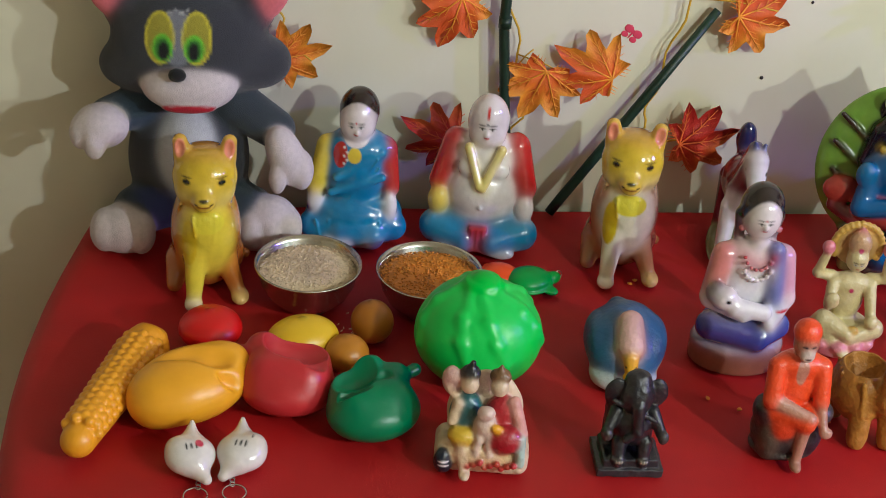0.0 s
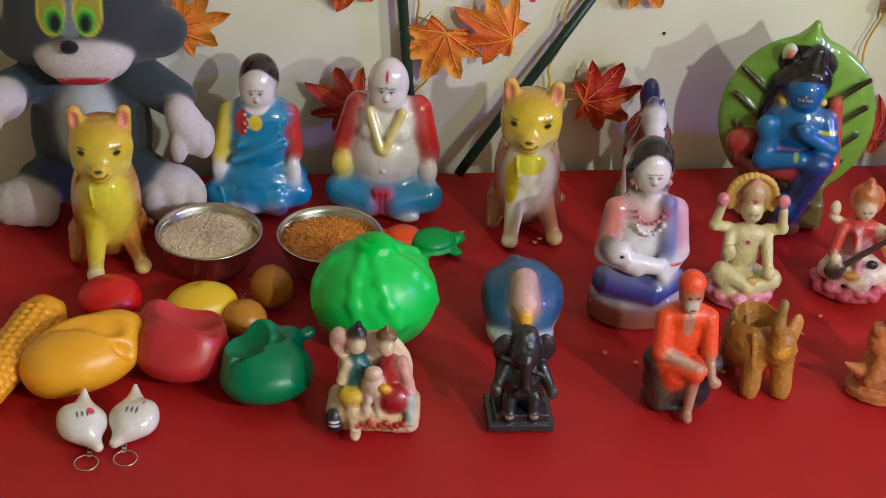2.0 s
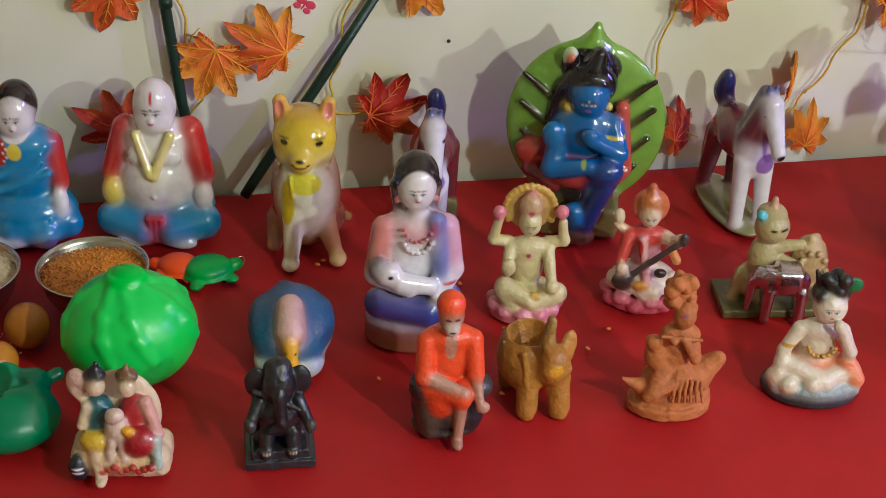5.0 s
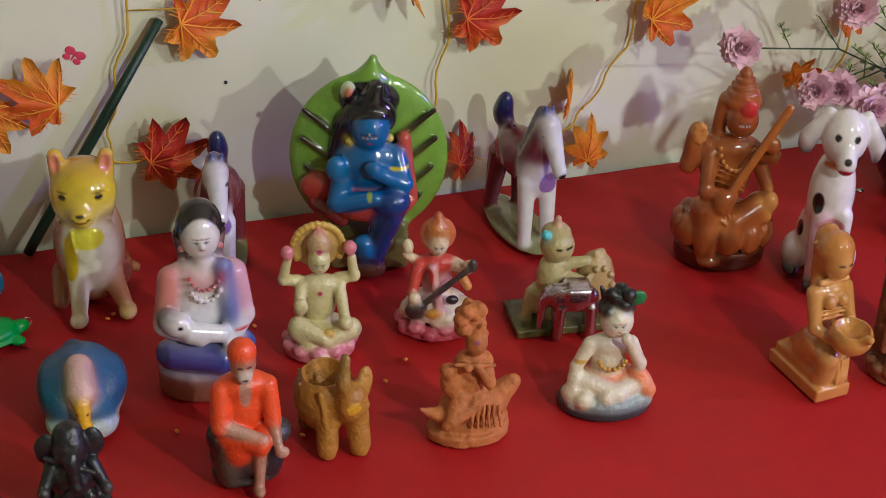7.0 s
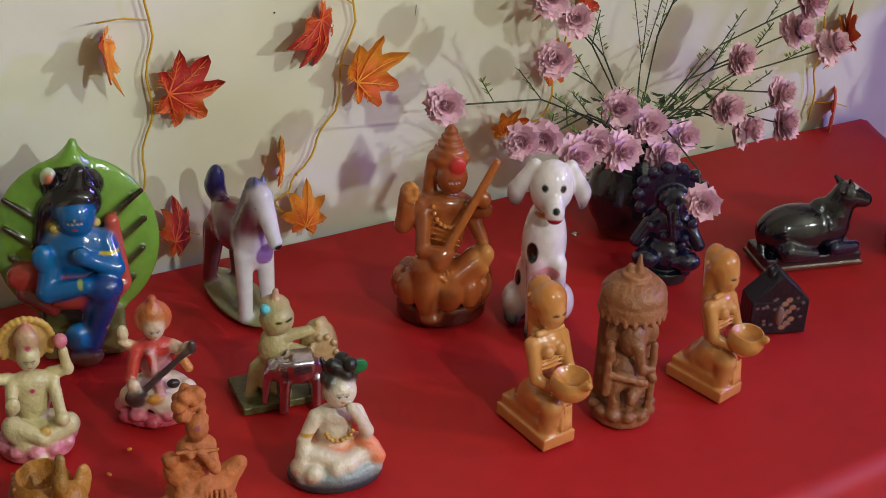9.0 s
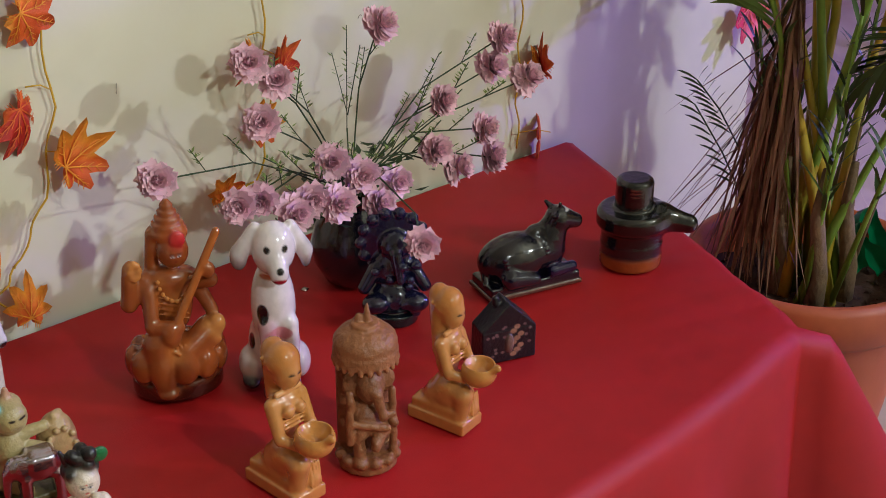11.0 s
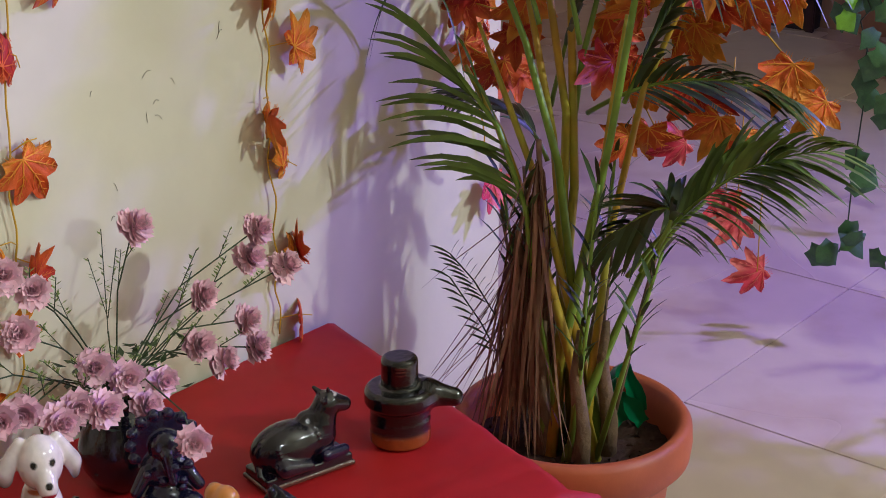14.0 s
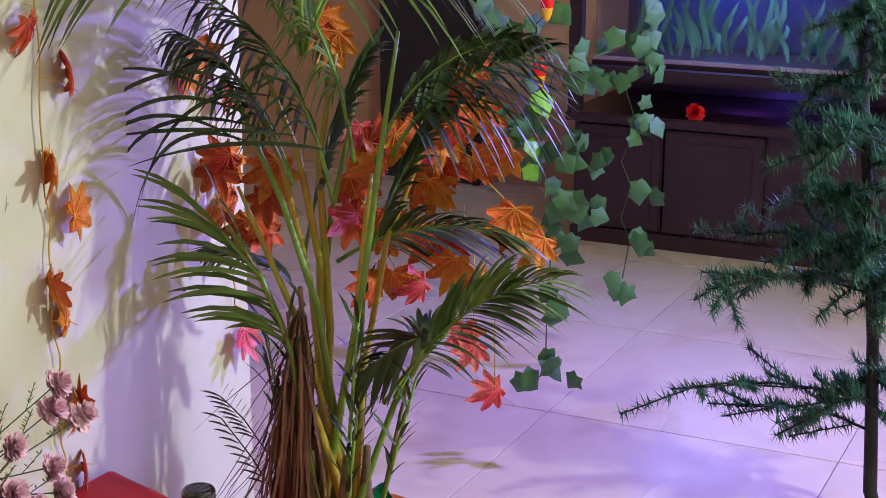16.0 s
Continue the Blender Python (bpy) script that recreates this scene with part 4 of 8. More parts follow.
# front row
CR = (214, 190, 160)
figure("couple_statuette", [
    B((0, 0.3, 1.4), (4.2, 2.2, 1.4), CR, 1.0, 0.5), E((0, -0.8, 2.2), (3.8, 1.8, 1.6), (214, 182, 140), 0.5), E((0, 1.4, 5), (3.4, 1.0, 4.4), CR, 0.6),
    E((-1.7, 0, 5.4), (1.5, 1.2, 2.4), (40, 96, 100), 0.4), E((-1.6, -0.3, 9.0), (0.8, 0.8, 0.95), CR, 0.2), E((-1.6, 0.1, 9.9), (0.9, 0.8, 0.75), (26, 28, 34), 0.2), C((-1.6, 0.1, 10.2), (-1.5, 0.1, 11.0), 0.5, 0.25, (26, 28, 34), 0.2),
    E((1.4, 0, 5.2), (1.5, 1.2, 2.6), (166, 30, 40), 0.4), E((1.0, -0.4, 9.0), (0.8, 0.8, 0.95), CR, 0.2), E((1.0, 0, 9.9), (0.95, 0.8, 0.7), (110, 80, 50), 0.2), C((1.0, 0, 10.2), (1.0, 0, 11.0), 0.55, 0.15, (120, 88, 54), 0.2),
    E((-3.2, 0.2, 9.0), (0.9, 0.6, 1.4), (190, 150, 140), 0.3), C((-2.6, 0.2, 7.2), (-3.4, 0, 8.4), 0.5, 0.4, CR, 0.3), C((-2.4, -0.5, 7), (-2.9, -1.0, 5.4), 0.5, 0.45, CR, 0.3),
    E((0, -1.4, 5.2), (1.0, 0.8, 1.6), (210, 186, 170), 0.3), E((0, -1.7, 7.0), (0.8, 0.7, 0.7), (214, 186, 172), 0.2), C((-0.4, -1.9, 4.4), (-0.6, -2.2, 2.9), 0.4, 0.35, (210, 186, 170), 0.2), C((0.4, -1.9, 4.4), (0.6, -2.2, 2.9), 0.4, 0.35, (210, 186, 170), 0.2),
    E((1.0, -2.0, 5.6), (0.5, 0.4, 0.4), (220, 160, 30), 0.1), E((-1.9, -1.2, 4.0), (1.3, 1.1, 1.0), (206, 170, 40), 0.3), C((-1.9, -1.6, 3.6), (-1.5, -2.4, 0.9), 0.6, 0.45, CR, 0.3), E((-1.4, -2.8, 0.8), (0.5, 0.8, 0.4), CR, 0.2),
    C((2.4, -0.4, 7.4), (3.4, -1.2, 4.6), 0.6, 0.5, (206, 150, 140), 0.3), E((1.9, -1.6, 4.2), (1.6, 1.2, 1.4), (156, 24, 36), 0.4), C((3.2, -1.8, 4.4), (3.4, -2.4, 2.2), 0.5, 0.4, (170, 190, 180), 0.3),
    E((-3.4, -1.9, 1.5), (0.85, 0.8, 1.3), (24, 30, 44), 0.2), D((-3.3, -2.6, 1.9), (0.5, 0.5, 0.1), WHITE), D((-3.3, -2.6, 1.5), (0.5, 0.5, 0.1), WHITE),
    *[E((-1.2 + 0.5 * i, -2.5 - 0.1 * (i % 3), 1.6 + 0.3 * ((i * 7) % 3)), (0.32, 0.3, 0.3), (176, 40 + 20 * (i % 2), 44), 0.1) for i in range(9)],
], (0.206, -0.477), -8, RESIN, "small painted resin statuette of a crowned seated couple", "statuette", "", 100, 0.1, 0.02, stretch=(1.03, 1.02))

BK = (30, 29, 34)
figure("elephant_head_statuette", [
    B((0, 0, 0.45), (3.5, 2.8, 0.45), (44, 43, 47), 0.12), B((0, -0.2, 1.3), (2.9, 2.2, 0.5), (38, 37, 42), 0.12), B((0, 1.3, 4.4), (2.6, 0.9, 3.6), BK, 0.5, 0.5),
    E((0, -0.3, 4.6), (2.1, 1.8, 2.2), BK, 0.5), E((0, -0.4, 8.0), (1.7, 1.5, 1.9), BK, 0.4), E((0, 0.2, 9.6), (1.4, 1.1, 0.9), (36, 35, 38), 0.4),
    E((-2.1, 0.2, 8.0), (1.2, 0.5, 1.6), BK, 0.3), E((2.1, 0.2, 8.0), (1.2, 0.5, 1.6), BK, 0.3), C((0, -1.7, 7.6), (0.2, -2.3, 5.0), 0.7, 0.5, BK, 0.3), C((0.2, -2.3, 5.0), (-0.9, -2.3, 4.2), 0.5, 0.4, BK, 0.3),
    C((-1.9, -0.4, 6.2), (-2.9, -1.6, 4.6), 0.7, 0.55, BK, 0.3), E((-2.9, -2.0, 4.6), (0.6, 0.6, 0.7), (58, 54, 52), 0.2), C((1.9, -0.4, 6.2), (2.9, -1.6, 4.4), 0.7, 0.55, BK, 0.3), E((3.0, -2.0, 4.3), (0.6, 0.6, 0.7), (58, 54, 52), 0.2),
    C((-1.3, -1.4, 3.2), (-1.4, -2.3, 1.6), 0.85, 0.6, BK, 0.3), C((1.3, -1.4, 3.2), (1.2, -2.3, 1.6), 0.85, 0.6, BK, 0.3), E((-1.4, -2.5, 1.9), (0.6, 0.6, 0.3), (70, 66, 62), 0.1), E((1.2, -2.5, 1.9), (0.6, 0.6, 0.3), (70, 66, 62), 0.1),
    *[D((-1.7 + 0.3 * i, -3.0, 1.9), (0.07, 0.3, 0.2), (170, 160, 140)) for i in range(3)], *[D((0.9 + 0.3 * i, -3.0, 1.9), (0.07, 0.3, 0.2), (170, 160, 140)) for i in range(3)],
    C((-2.3, -0.7, 7.6), (2.0, -1.9, 6.1), 0.28, 0.24, (42, 41, 45), 0.2), B((-1.5, -2.3, 1.9), (0.7, 0.3, 0.3), BK), 
], (0.344, -0.475), -2, RESIN, "black carved stone statuette with an elephant head", "statuette", "", 84, 0.1, 0.02, stretch=(0.89, 0.98))

figure("duck_figurine", [
    E((0, 1.0, 3.7), (4.1, 4.6, 3.8), (44, 86, 132), 0.8), E((0, -1.2, 2.9), (3.7, 2.8, 2.7), (52, 108, 150), 0.8), E((0, -2.4, 0.9), (3.2, 2.2, 0.9), (196, 204, 206), 0.5),
    C((-0.6, 3.2, 4.2), (-1.0, 4.4, 5.6), 1.8, 0.8, (36, 76, 120), 0.8), C((0.1, -1.2, 7.2), (0.3, -3.0, 5.4), 1.3, 1.5, (216, 172, 166), 0.4), E((0.2, -2.6, 4.2), (1.5, 1.4, 1.6), (214, 206, 204), 0.4),
    C((0.35, -4.2, 4.9), (0.5, -4.9, 3.4), 0.85, 0.6, (226, 168, 30), 0.2), E((0.5, -5.0, 3.1), (0.8, 0.5, 0.5), (228, 172, 30), 0.2), E((0, -2.2, 1.5), (3.5, 2.5, 1.5), (196, 204, 208), 0.5),
    E((-2.9, 0.8, 4.0), (1.4, 3.2, 2.2), (40, 78, 120), 0.5), E((2.9, 0.8, 4.0), (1.4, 3.2, 2.2), (48, 84, 122), 0.5),
    D((-0.1, -5.2, 4.3), (0.12, 0.6, 0.12), INK), D((0.9, -5.2, 4.3), (0.12, 0.6, 0.12), INK), D((3.6, -1.0, 2.2), (1.0, 1.6, 1.2), (170, 160, 140)),
], (0.367, -0.337), -10, RESIN, "blue painted duck figurine with a yellow bill", "duck figurine", "", 88, 0.2, stretch=(0.97, 0.96))

figure("mother_and_child_figurine", [
    Y((0.2, 0, 1.5), (5.2, 3.8), 1.5, (140, 86, 64), 0.5), Y((0.2, 0, 3.0), (4.9, 3.5), 0.35, (176, 170, 190), 0.3, 0.4), E((0.2, 0, 4.8), (4.4, 3.0, 2.2), (66, 64, 130), 0.8),
    E((0.2, 0.4, 10), (3.4, 2.4, 4.6), WHITE, 0.8), E((0.3, 0.4, 12.8), (3.5, 2.1, 1.7), (214, 170, 172), 0.6), C((0.3, 0, 13.6), (0.3, -0.2, 15.4), 1.1, 1.1, SKIN, 0.5),
    E((0.2, -0.2, 17.4), (2.05, 2.0, 2.6), SKIN, 0.3), E((0.2, 0.7, 18.0), (2.35, 2.0, 2.6), (56, 46, 46), 0.2), C((-1.8, 0.8, 17), (-1.6, 0.9, 14.4), 0.7, 0.5, (60, 50, 50), 0.4), C((2.2, 0.8, 17), (2.0, 0.9, 14.4), 0.7, 0.5, (60, 50, 50), 0.4), E((0.2, -2.2, 17.0), (0.28, 0.3, 0.4), SKIN, 0.2),
    C((-3.0, 0, 12.6), (-4.1, -1.2, 8.4), 1.35, 1.1, (206, 120, 116), 0.5), C((-4.0, -1.6, 8.2), (-0.6, -3.2, 7.4), 1.0, 0.8, WHITE, 0.4), E((-2.8, -2.6, 9.0), (1.5, 1.3, 1.3), SKIN, 0.3), E((-3.7, -2.2, 9.4), (1.1, 1.2, 1.2), (70, 60, 60), 0.2), C((-1.6, -3.0, 8.2), (1.6, -3.0, 7.6), 1.1, 0.9, WHITE, 0.4),
    C((3.4, 0, 12.6), (4.2, -1.0, 8.6), 1.4, 1.1, (206, 150, 170), 0.5), C((4.2, -1.2, 8.4), (2.4, -3.0, 6.4), 1.0, 0.8, WHITE, 0.4), C((2.2, -1.0, 13.8), (3.0, -2.0, 6), 1.0, 1.0, (96, 108, 168), 0.6),
    C((-3.6, -1.8, 5.2), (1.2, -3.0, 4.4), 1.6, 1.3, (60, 58, 128), 0.6), C((3.8, -1.4, 5.2), (1.8, -3.0, 4.6), 1.5, 1.2, (40, 60, 140), 0.6),
    *[E((0.3 + 1.6 * math.sin(a), -1.75 - 0.5 * math.cos(a), 13.9 - 1.7 * math.cos(a)), 0.24, (180, 24, 44), 0.05) for a in (-1.3, -0.9, -0.5, -0.15, 0.2, 0.55, 0.95, 1.35)],
    *[E((0.3 + 1.5 * math.sin(a), -2.25, 12.6 - 1.6 * math.cos(a)), 0.3, WHITE, 0.1) for a in (-1.2, -0.8, -0.4, 0, 0.4, 0.8, 1.2)],
    E((-1.8, -0.4, 16.0), 0.36, (190, 24, 44), 0.05), E((2.2, -0.4, 16.0), 0.36, (190, 24, 44), 0.05), D((-2.6, -3.8, 9.2), (0.3, 0.6, 0.2), INK), D((3.6, -2.4, 7.8), (0.9, 0.9, 0.16), (190, 24, 44)),
    D((0.2, 1.2, 18.6), (3.2, 2.7, 2.9), (44, 36, 36)), D((0.2, -2.0, 16.9), (1.75, 1.9, 2.2), SKIN),
    *face(0.15, -2.1, 17.2, 1.1, mark=(180, 24, 44)),
], (0.489, -0.312), -4, GLAZE, "glazed white ceramic mother holding a child on a round base", "figurine", "", 104, 0.3, stretch=(0.93, 1.0))


def horse(place, turn, label, body, size, stretch=(1, 1)):
    figure("horse_figurine", [
        E((0, 3.5, 0.7), (3.4, 8.2, 0.9), (128, 124, 84), 0.4), E((0, 3.6, 10.4), (2.9, 5.2, 3.0), body, 1), E((0, -1.2, 9.6), (2.3, 2.0, 2.9), (220, 208, 220), 0.9),
        C((0, -0.6, 11.6), (0.6, -2.2, 16.2), 2.1, 1.5, body, 0.9), C((0.7, -2.6, 16.4), (1.3, -5.0, 11.9), 1.5, 0.85, (222, 214, 224), 0.5), E((1.35, -5.2, 11.5), (0.85, 0.8, 0.8), (214, 206, 216), 0.4),
        D((1.45, -6.0, 11.3), (0.6, 0.5, 0.4), INK), C((0.4, -1.2, 17.4), (-1.0, 0.6, 12.6), 1.0, 0.7, (84, 76, 110), 0.5), C((0.3, -2.2, 17.2), (0.2, -2.2, 18.6), 0.6, 0.3, (60, 66, 130), 0.3), C((1.2, -2.0, 17.2), (1.4, -1.8, 18.4), 0.55, 0.25, (60, 66, 130), 0.3),
        C((-1.4, -1.6, 9.0), (-1.5, -2.2, 1.2), 1.2, 0.85, (224, 220, 228), 0.5), C((1.5, -1.6, 9.0), (1.6, -2.4, 1.2), 1.2, 0.85, (224, 220, 228), 0.5),
        C((-1.6, 6.6, 9.2), (-1.9, 8.4, 1.2), 1.5, 0.9, body, 0.6), C((1.6, 6.6, 9.2), (1.9, 7.6, 1.2), 1.5, 0.9, body, 0.6), C((-0.2, 7.4, 11.6), (-0.4, 9.0, 13.4), 1.1, 1.2, (60, 44, 84), 0.6), E((-0.4, 8.8, 13.8), (1.25, 1.4, 2.6), (36, 40, 96), 0.5, (18, 0, 0)),
        D((0.0, -3.2, 15.6), (0.6, 0.6, 0.3), INK), D((1.9, -3.4, 15.4), (0.4, 0.6, 0.3), INK), D((1.0, -3.0, 9.2), (1.4, 1.2, 1.3), (140, 104, 176)),
    ], place, turn, GLAZE, label, "horse figurine", "horse figurines", 96, 0.22, size=size, stretch=stretch)


horse((0.537, -0.126), -17, "glazed white and maroon ceramic horse with blue mane", (112, 44, 56), 0.88)
horse((0.894, -0.144), 3, "glazed plum and white ceramic horse with blue tail", (112, 50, 62), 0.98, (0.9, 0.99))

LG, DKB = (118, 158, 58), (42, 24, 26)
figure("leaf_back_deity_figurine", [
    E((0, 2.2, 12.0), (8.9, 1.7, 10.2), LG, 0.5), C((0, 2.2, 20), (0.4, 2.4, 23.6), 2.4, 0.5, LG, 1.2), B((0, 0, 2.0), (4.6, 3.0, 2.0), (110, 100, 56), 0.8, 0.8),
    *[C((sx * 3.2, 0.9, z), (sx * (7.4 - 0.03 * (z - 12) ** 2), 0.9, z + 3.2), 0.45, 0.3, DKB, 0.4) for sx in (-1, 1) for z in (4.5, 8.0, 11.6, 15.0)],
    E((0, -0.5, 12.4), (3.6, 2.4, 3.4), (24, 92, 150), 0.6), E((0.1, -1.0, 16.8), (2.1, 2.0, 2.3), (26, 96, 158), 0.3), E((0.0, 0.3, 17.8), (3.0, 1.9, 2.7), (22, 18, 24), 0.4), C((0.4, 0, 20), (0.8, 0, 21.4), 1.3, 0.8, (22, 18, 24), 0.5), C((-2.6, 0.4, 17), (-3.6, 0.4, 13.2), 1.2, 0.9, (24, 18, 24), 0.6),
    C((2.9, -0.8, 13.6), (3.8, -2.4, 11.0), 1.2, 1.0, (24, 92, 152), 0.4), C((3.8, -2.6, 10.9), (0.6, -3.6, 13.0), 1.0, 0.8, (24, 96, 156), 0.4), E((0.4, -3.6, 13.4), (1.0, 0.8, 0.9), (26, 100, 160), 0.3),
    C((-2.6, -1.0, 12.6), (-3.6, -2.8, 8.8), 1.3, 1.1, (24, 92, 152), 0.4), C((-3.4, -3.0, 8.8), (0.6, -3.8, 9.8), 1.1, 0.9, (24, 96, 156), 0.4), E((-3.6, -2.2, 12.6), (1.2, 1.0, 1.6), (30, 104, 160), 0.4),
    E((0, -1.0, 8.0), (4.4, 2.8, 2.4), (176, 62, 50), 0.6), C((2.6, -2.6, 8.8), (0.6, -4.0, 3.2), 1.9, 1.4, (22, 50, 110), 0.6), E((2.4, -3.4, 9.2), (2.0, 1.7, 1.6), (24, 60, 120), 0.5), E((-0.6, -4.4, 3.8), (1.5, 1.2, 1.7), (24, 98, 158), 0.4),
    C((3.8, -0.2, 15.4), (4.8, -0.8, 8.4), 0.8, 0.7, (182, 76, 60), 0.4), C((4.6, -1.2, 8), (1.6, -2.4, 5.0), 0.7, 0.6, (182, 76, 60), 0.4), E((-5.6, 0.2, 9.2), (2.1, 1.1, 1.7), (176, 66, 52), 0.4), C((-6, 0, 7.2), (-3, -1.8, 6), 0.9, 0.8, (120, 40, 40), 0.4), E((0, -4.2, 1.3), (2.0, 1.4, 1.3), (90, 50, 36), 0.5),
    E((-2.3, 0.0, 20.8), (0.9, 0.6, 1.3), (180, 200, 160), 0.3), E((-2.2, -0.5, 20.8), (0.5, 0.4, 0.7), (190, 60, 30), 0.1), E((-2.2, -1.0, 15.4), 0.5, (220, 190, 60), 0.1), E((2.2, -1.0, 15.8), 0.5, (220, 190, 60), 0.1),
    D((2.6, -3.6, 4.8), (1.3, 1.0, 0.25), (200, 180, 50)), D((0.0, -4.8, 10.6), (0.3, 1.2, 0.9), (150, 170, 80)), D((3.4, -2.2, 12.8), (1.2, 1.0, 0.2), (200, 180, 50)),
    D((0.0, 0.6, 19.4), (3.4, 3.0, 2.3), (20, 16, 22)),
    *face(0.0, -2.9, 16.6, 1.1, mark=(230, 200, 60)),
], (0.708, -0.128), -15, GLAZE, "glazed blue figure seated before a large green leaf", "figurine", "", 124, 0.18, stretch=(0.98, 0.99))

IV, PK, GD = (206, 192, 140), (206, 120, 130), (200, 160, 70)
figure("seated_goddess_statuette", [
    Y((0, 0, 0.9), (4.0, 3.2), 0.9, PK, 0.4, 0.5), *[E((3.5 * math.cos(a), 2.8 * math.sin(a), 1.4), (0.9, 0.9, 0.7), (208, 128, 138), 0.3) for a in [i * 0.571 for i in range(11)]],
    E((0, 0.3, 2.6), (3.4, 2.4, 1.5), IV, 0.5), E((0, 0.4, 6.0), (1.9, 1.4, 2.9), IV, 0.5), E((0, 0.3, 8.0), (2.5, 1.3, 1.2), IV, 0.5), E((0, -0.2, 11.2), (1.25, 1.25, 1.5), IV, 0.3), E((0, 0.1, 12.9), (1.3, 1.1, 1.5), (186, 150, 110), 0.3), E((0, 0.4, 13.4), (0.8, 0.8, 1.2), PK, 0.3),
    *[E((2.7 * math.cos(a), 1.0, 12.2 + 2.6 * math.sin(a)), (0.42, 0.4, 0.42), GD, 0.15) for a in [-0.5 + i * 0.23 for i in range(19)]], E((0, 1.1, 12.2), (2.6, 0.35, 2.5), (198, 160, 100), 0.2),
    C((-2.2, 0.6, 8.4), (-3.9, 0.2, 8.9), 0.7, 0.6, IV, 0.3), C((-3.9, 0.2, 8.9), (-3.4, 0.0, 11.4), 0.6, 0.5, IV, 0.3), E((-3.4, 0, 12.2), (0.75, 0.7, 0.8), PK, 0.2), C((2.2, 0.6, 8.4), (3.9, 0.2, 8.9), 0.7, 0.6, IV, 0.3), C((3.9, 0.2, 8.9), (3.6, 0.0, 11.2), 0.6, 0.5, IV, 0.3), E((3.4, 0, 12.4), (0.75, 0.7, 0.8), PK, 0.2),
    C((-2.0, -0.2, 8.0), (-2.4, -1.6, 6.0), 0.7, 0.6, IV, 0.3), E((-2.2, -2.2, 6.9), (0.8, 0.5, 1.0), IV, 0.3), C((2.2, -0.2, 7.8), (2.6, -1.6, 5.2), 0.75, 0.6, IV, 0.3), E((2.7, -2.2, 4.6), (0.8, 0.8, 0.8), IV, 0.3),
    C((-2.4, -1.2, 3.8), (0.2, -2.6, 3.0), 1.2, 0.8, IV, 0.4), C((-2.6, -1.4, 3.4), (-0.4, -2.6, 0.9), 0.95, 0.6, IV, 0.4), E((0, -3.0, 0.9), (0.8, 1.0, 0.5), IV, 0.3), C((3.4, -1.2, 3.2), (0.6, -2.4, 2.6), 1.2, 0.8, IV, 0.4), E((0.8, -2.6, 3.6), (0.6, 0.5, 0.5), GD, 0.2),
    D((0, -1.5, 7.6), (0.35, 0.9, 0.35), (180, 50, 90)), D((0, -1.6, 5.2), (0.3, 0.6, 0.2), (40, 120, 110)), D((0, -0.9, 12.6), (0.3, 0.8, 0.3), (180, 60, 100)), *face(0, -1.4, 10.9, 0.8),
], (0.611, -0.287), -9, RESIN, "ivory resin seated four-armed goddess on a pink lotus", "statuette", "", 100, 0.12, 0.015, stretch=(0.91, 0.97))

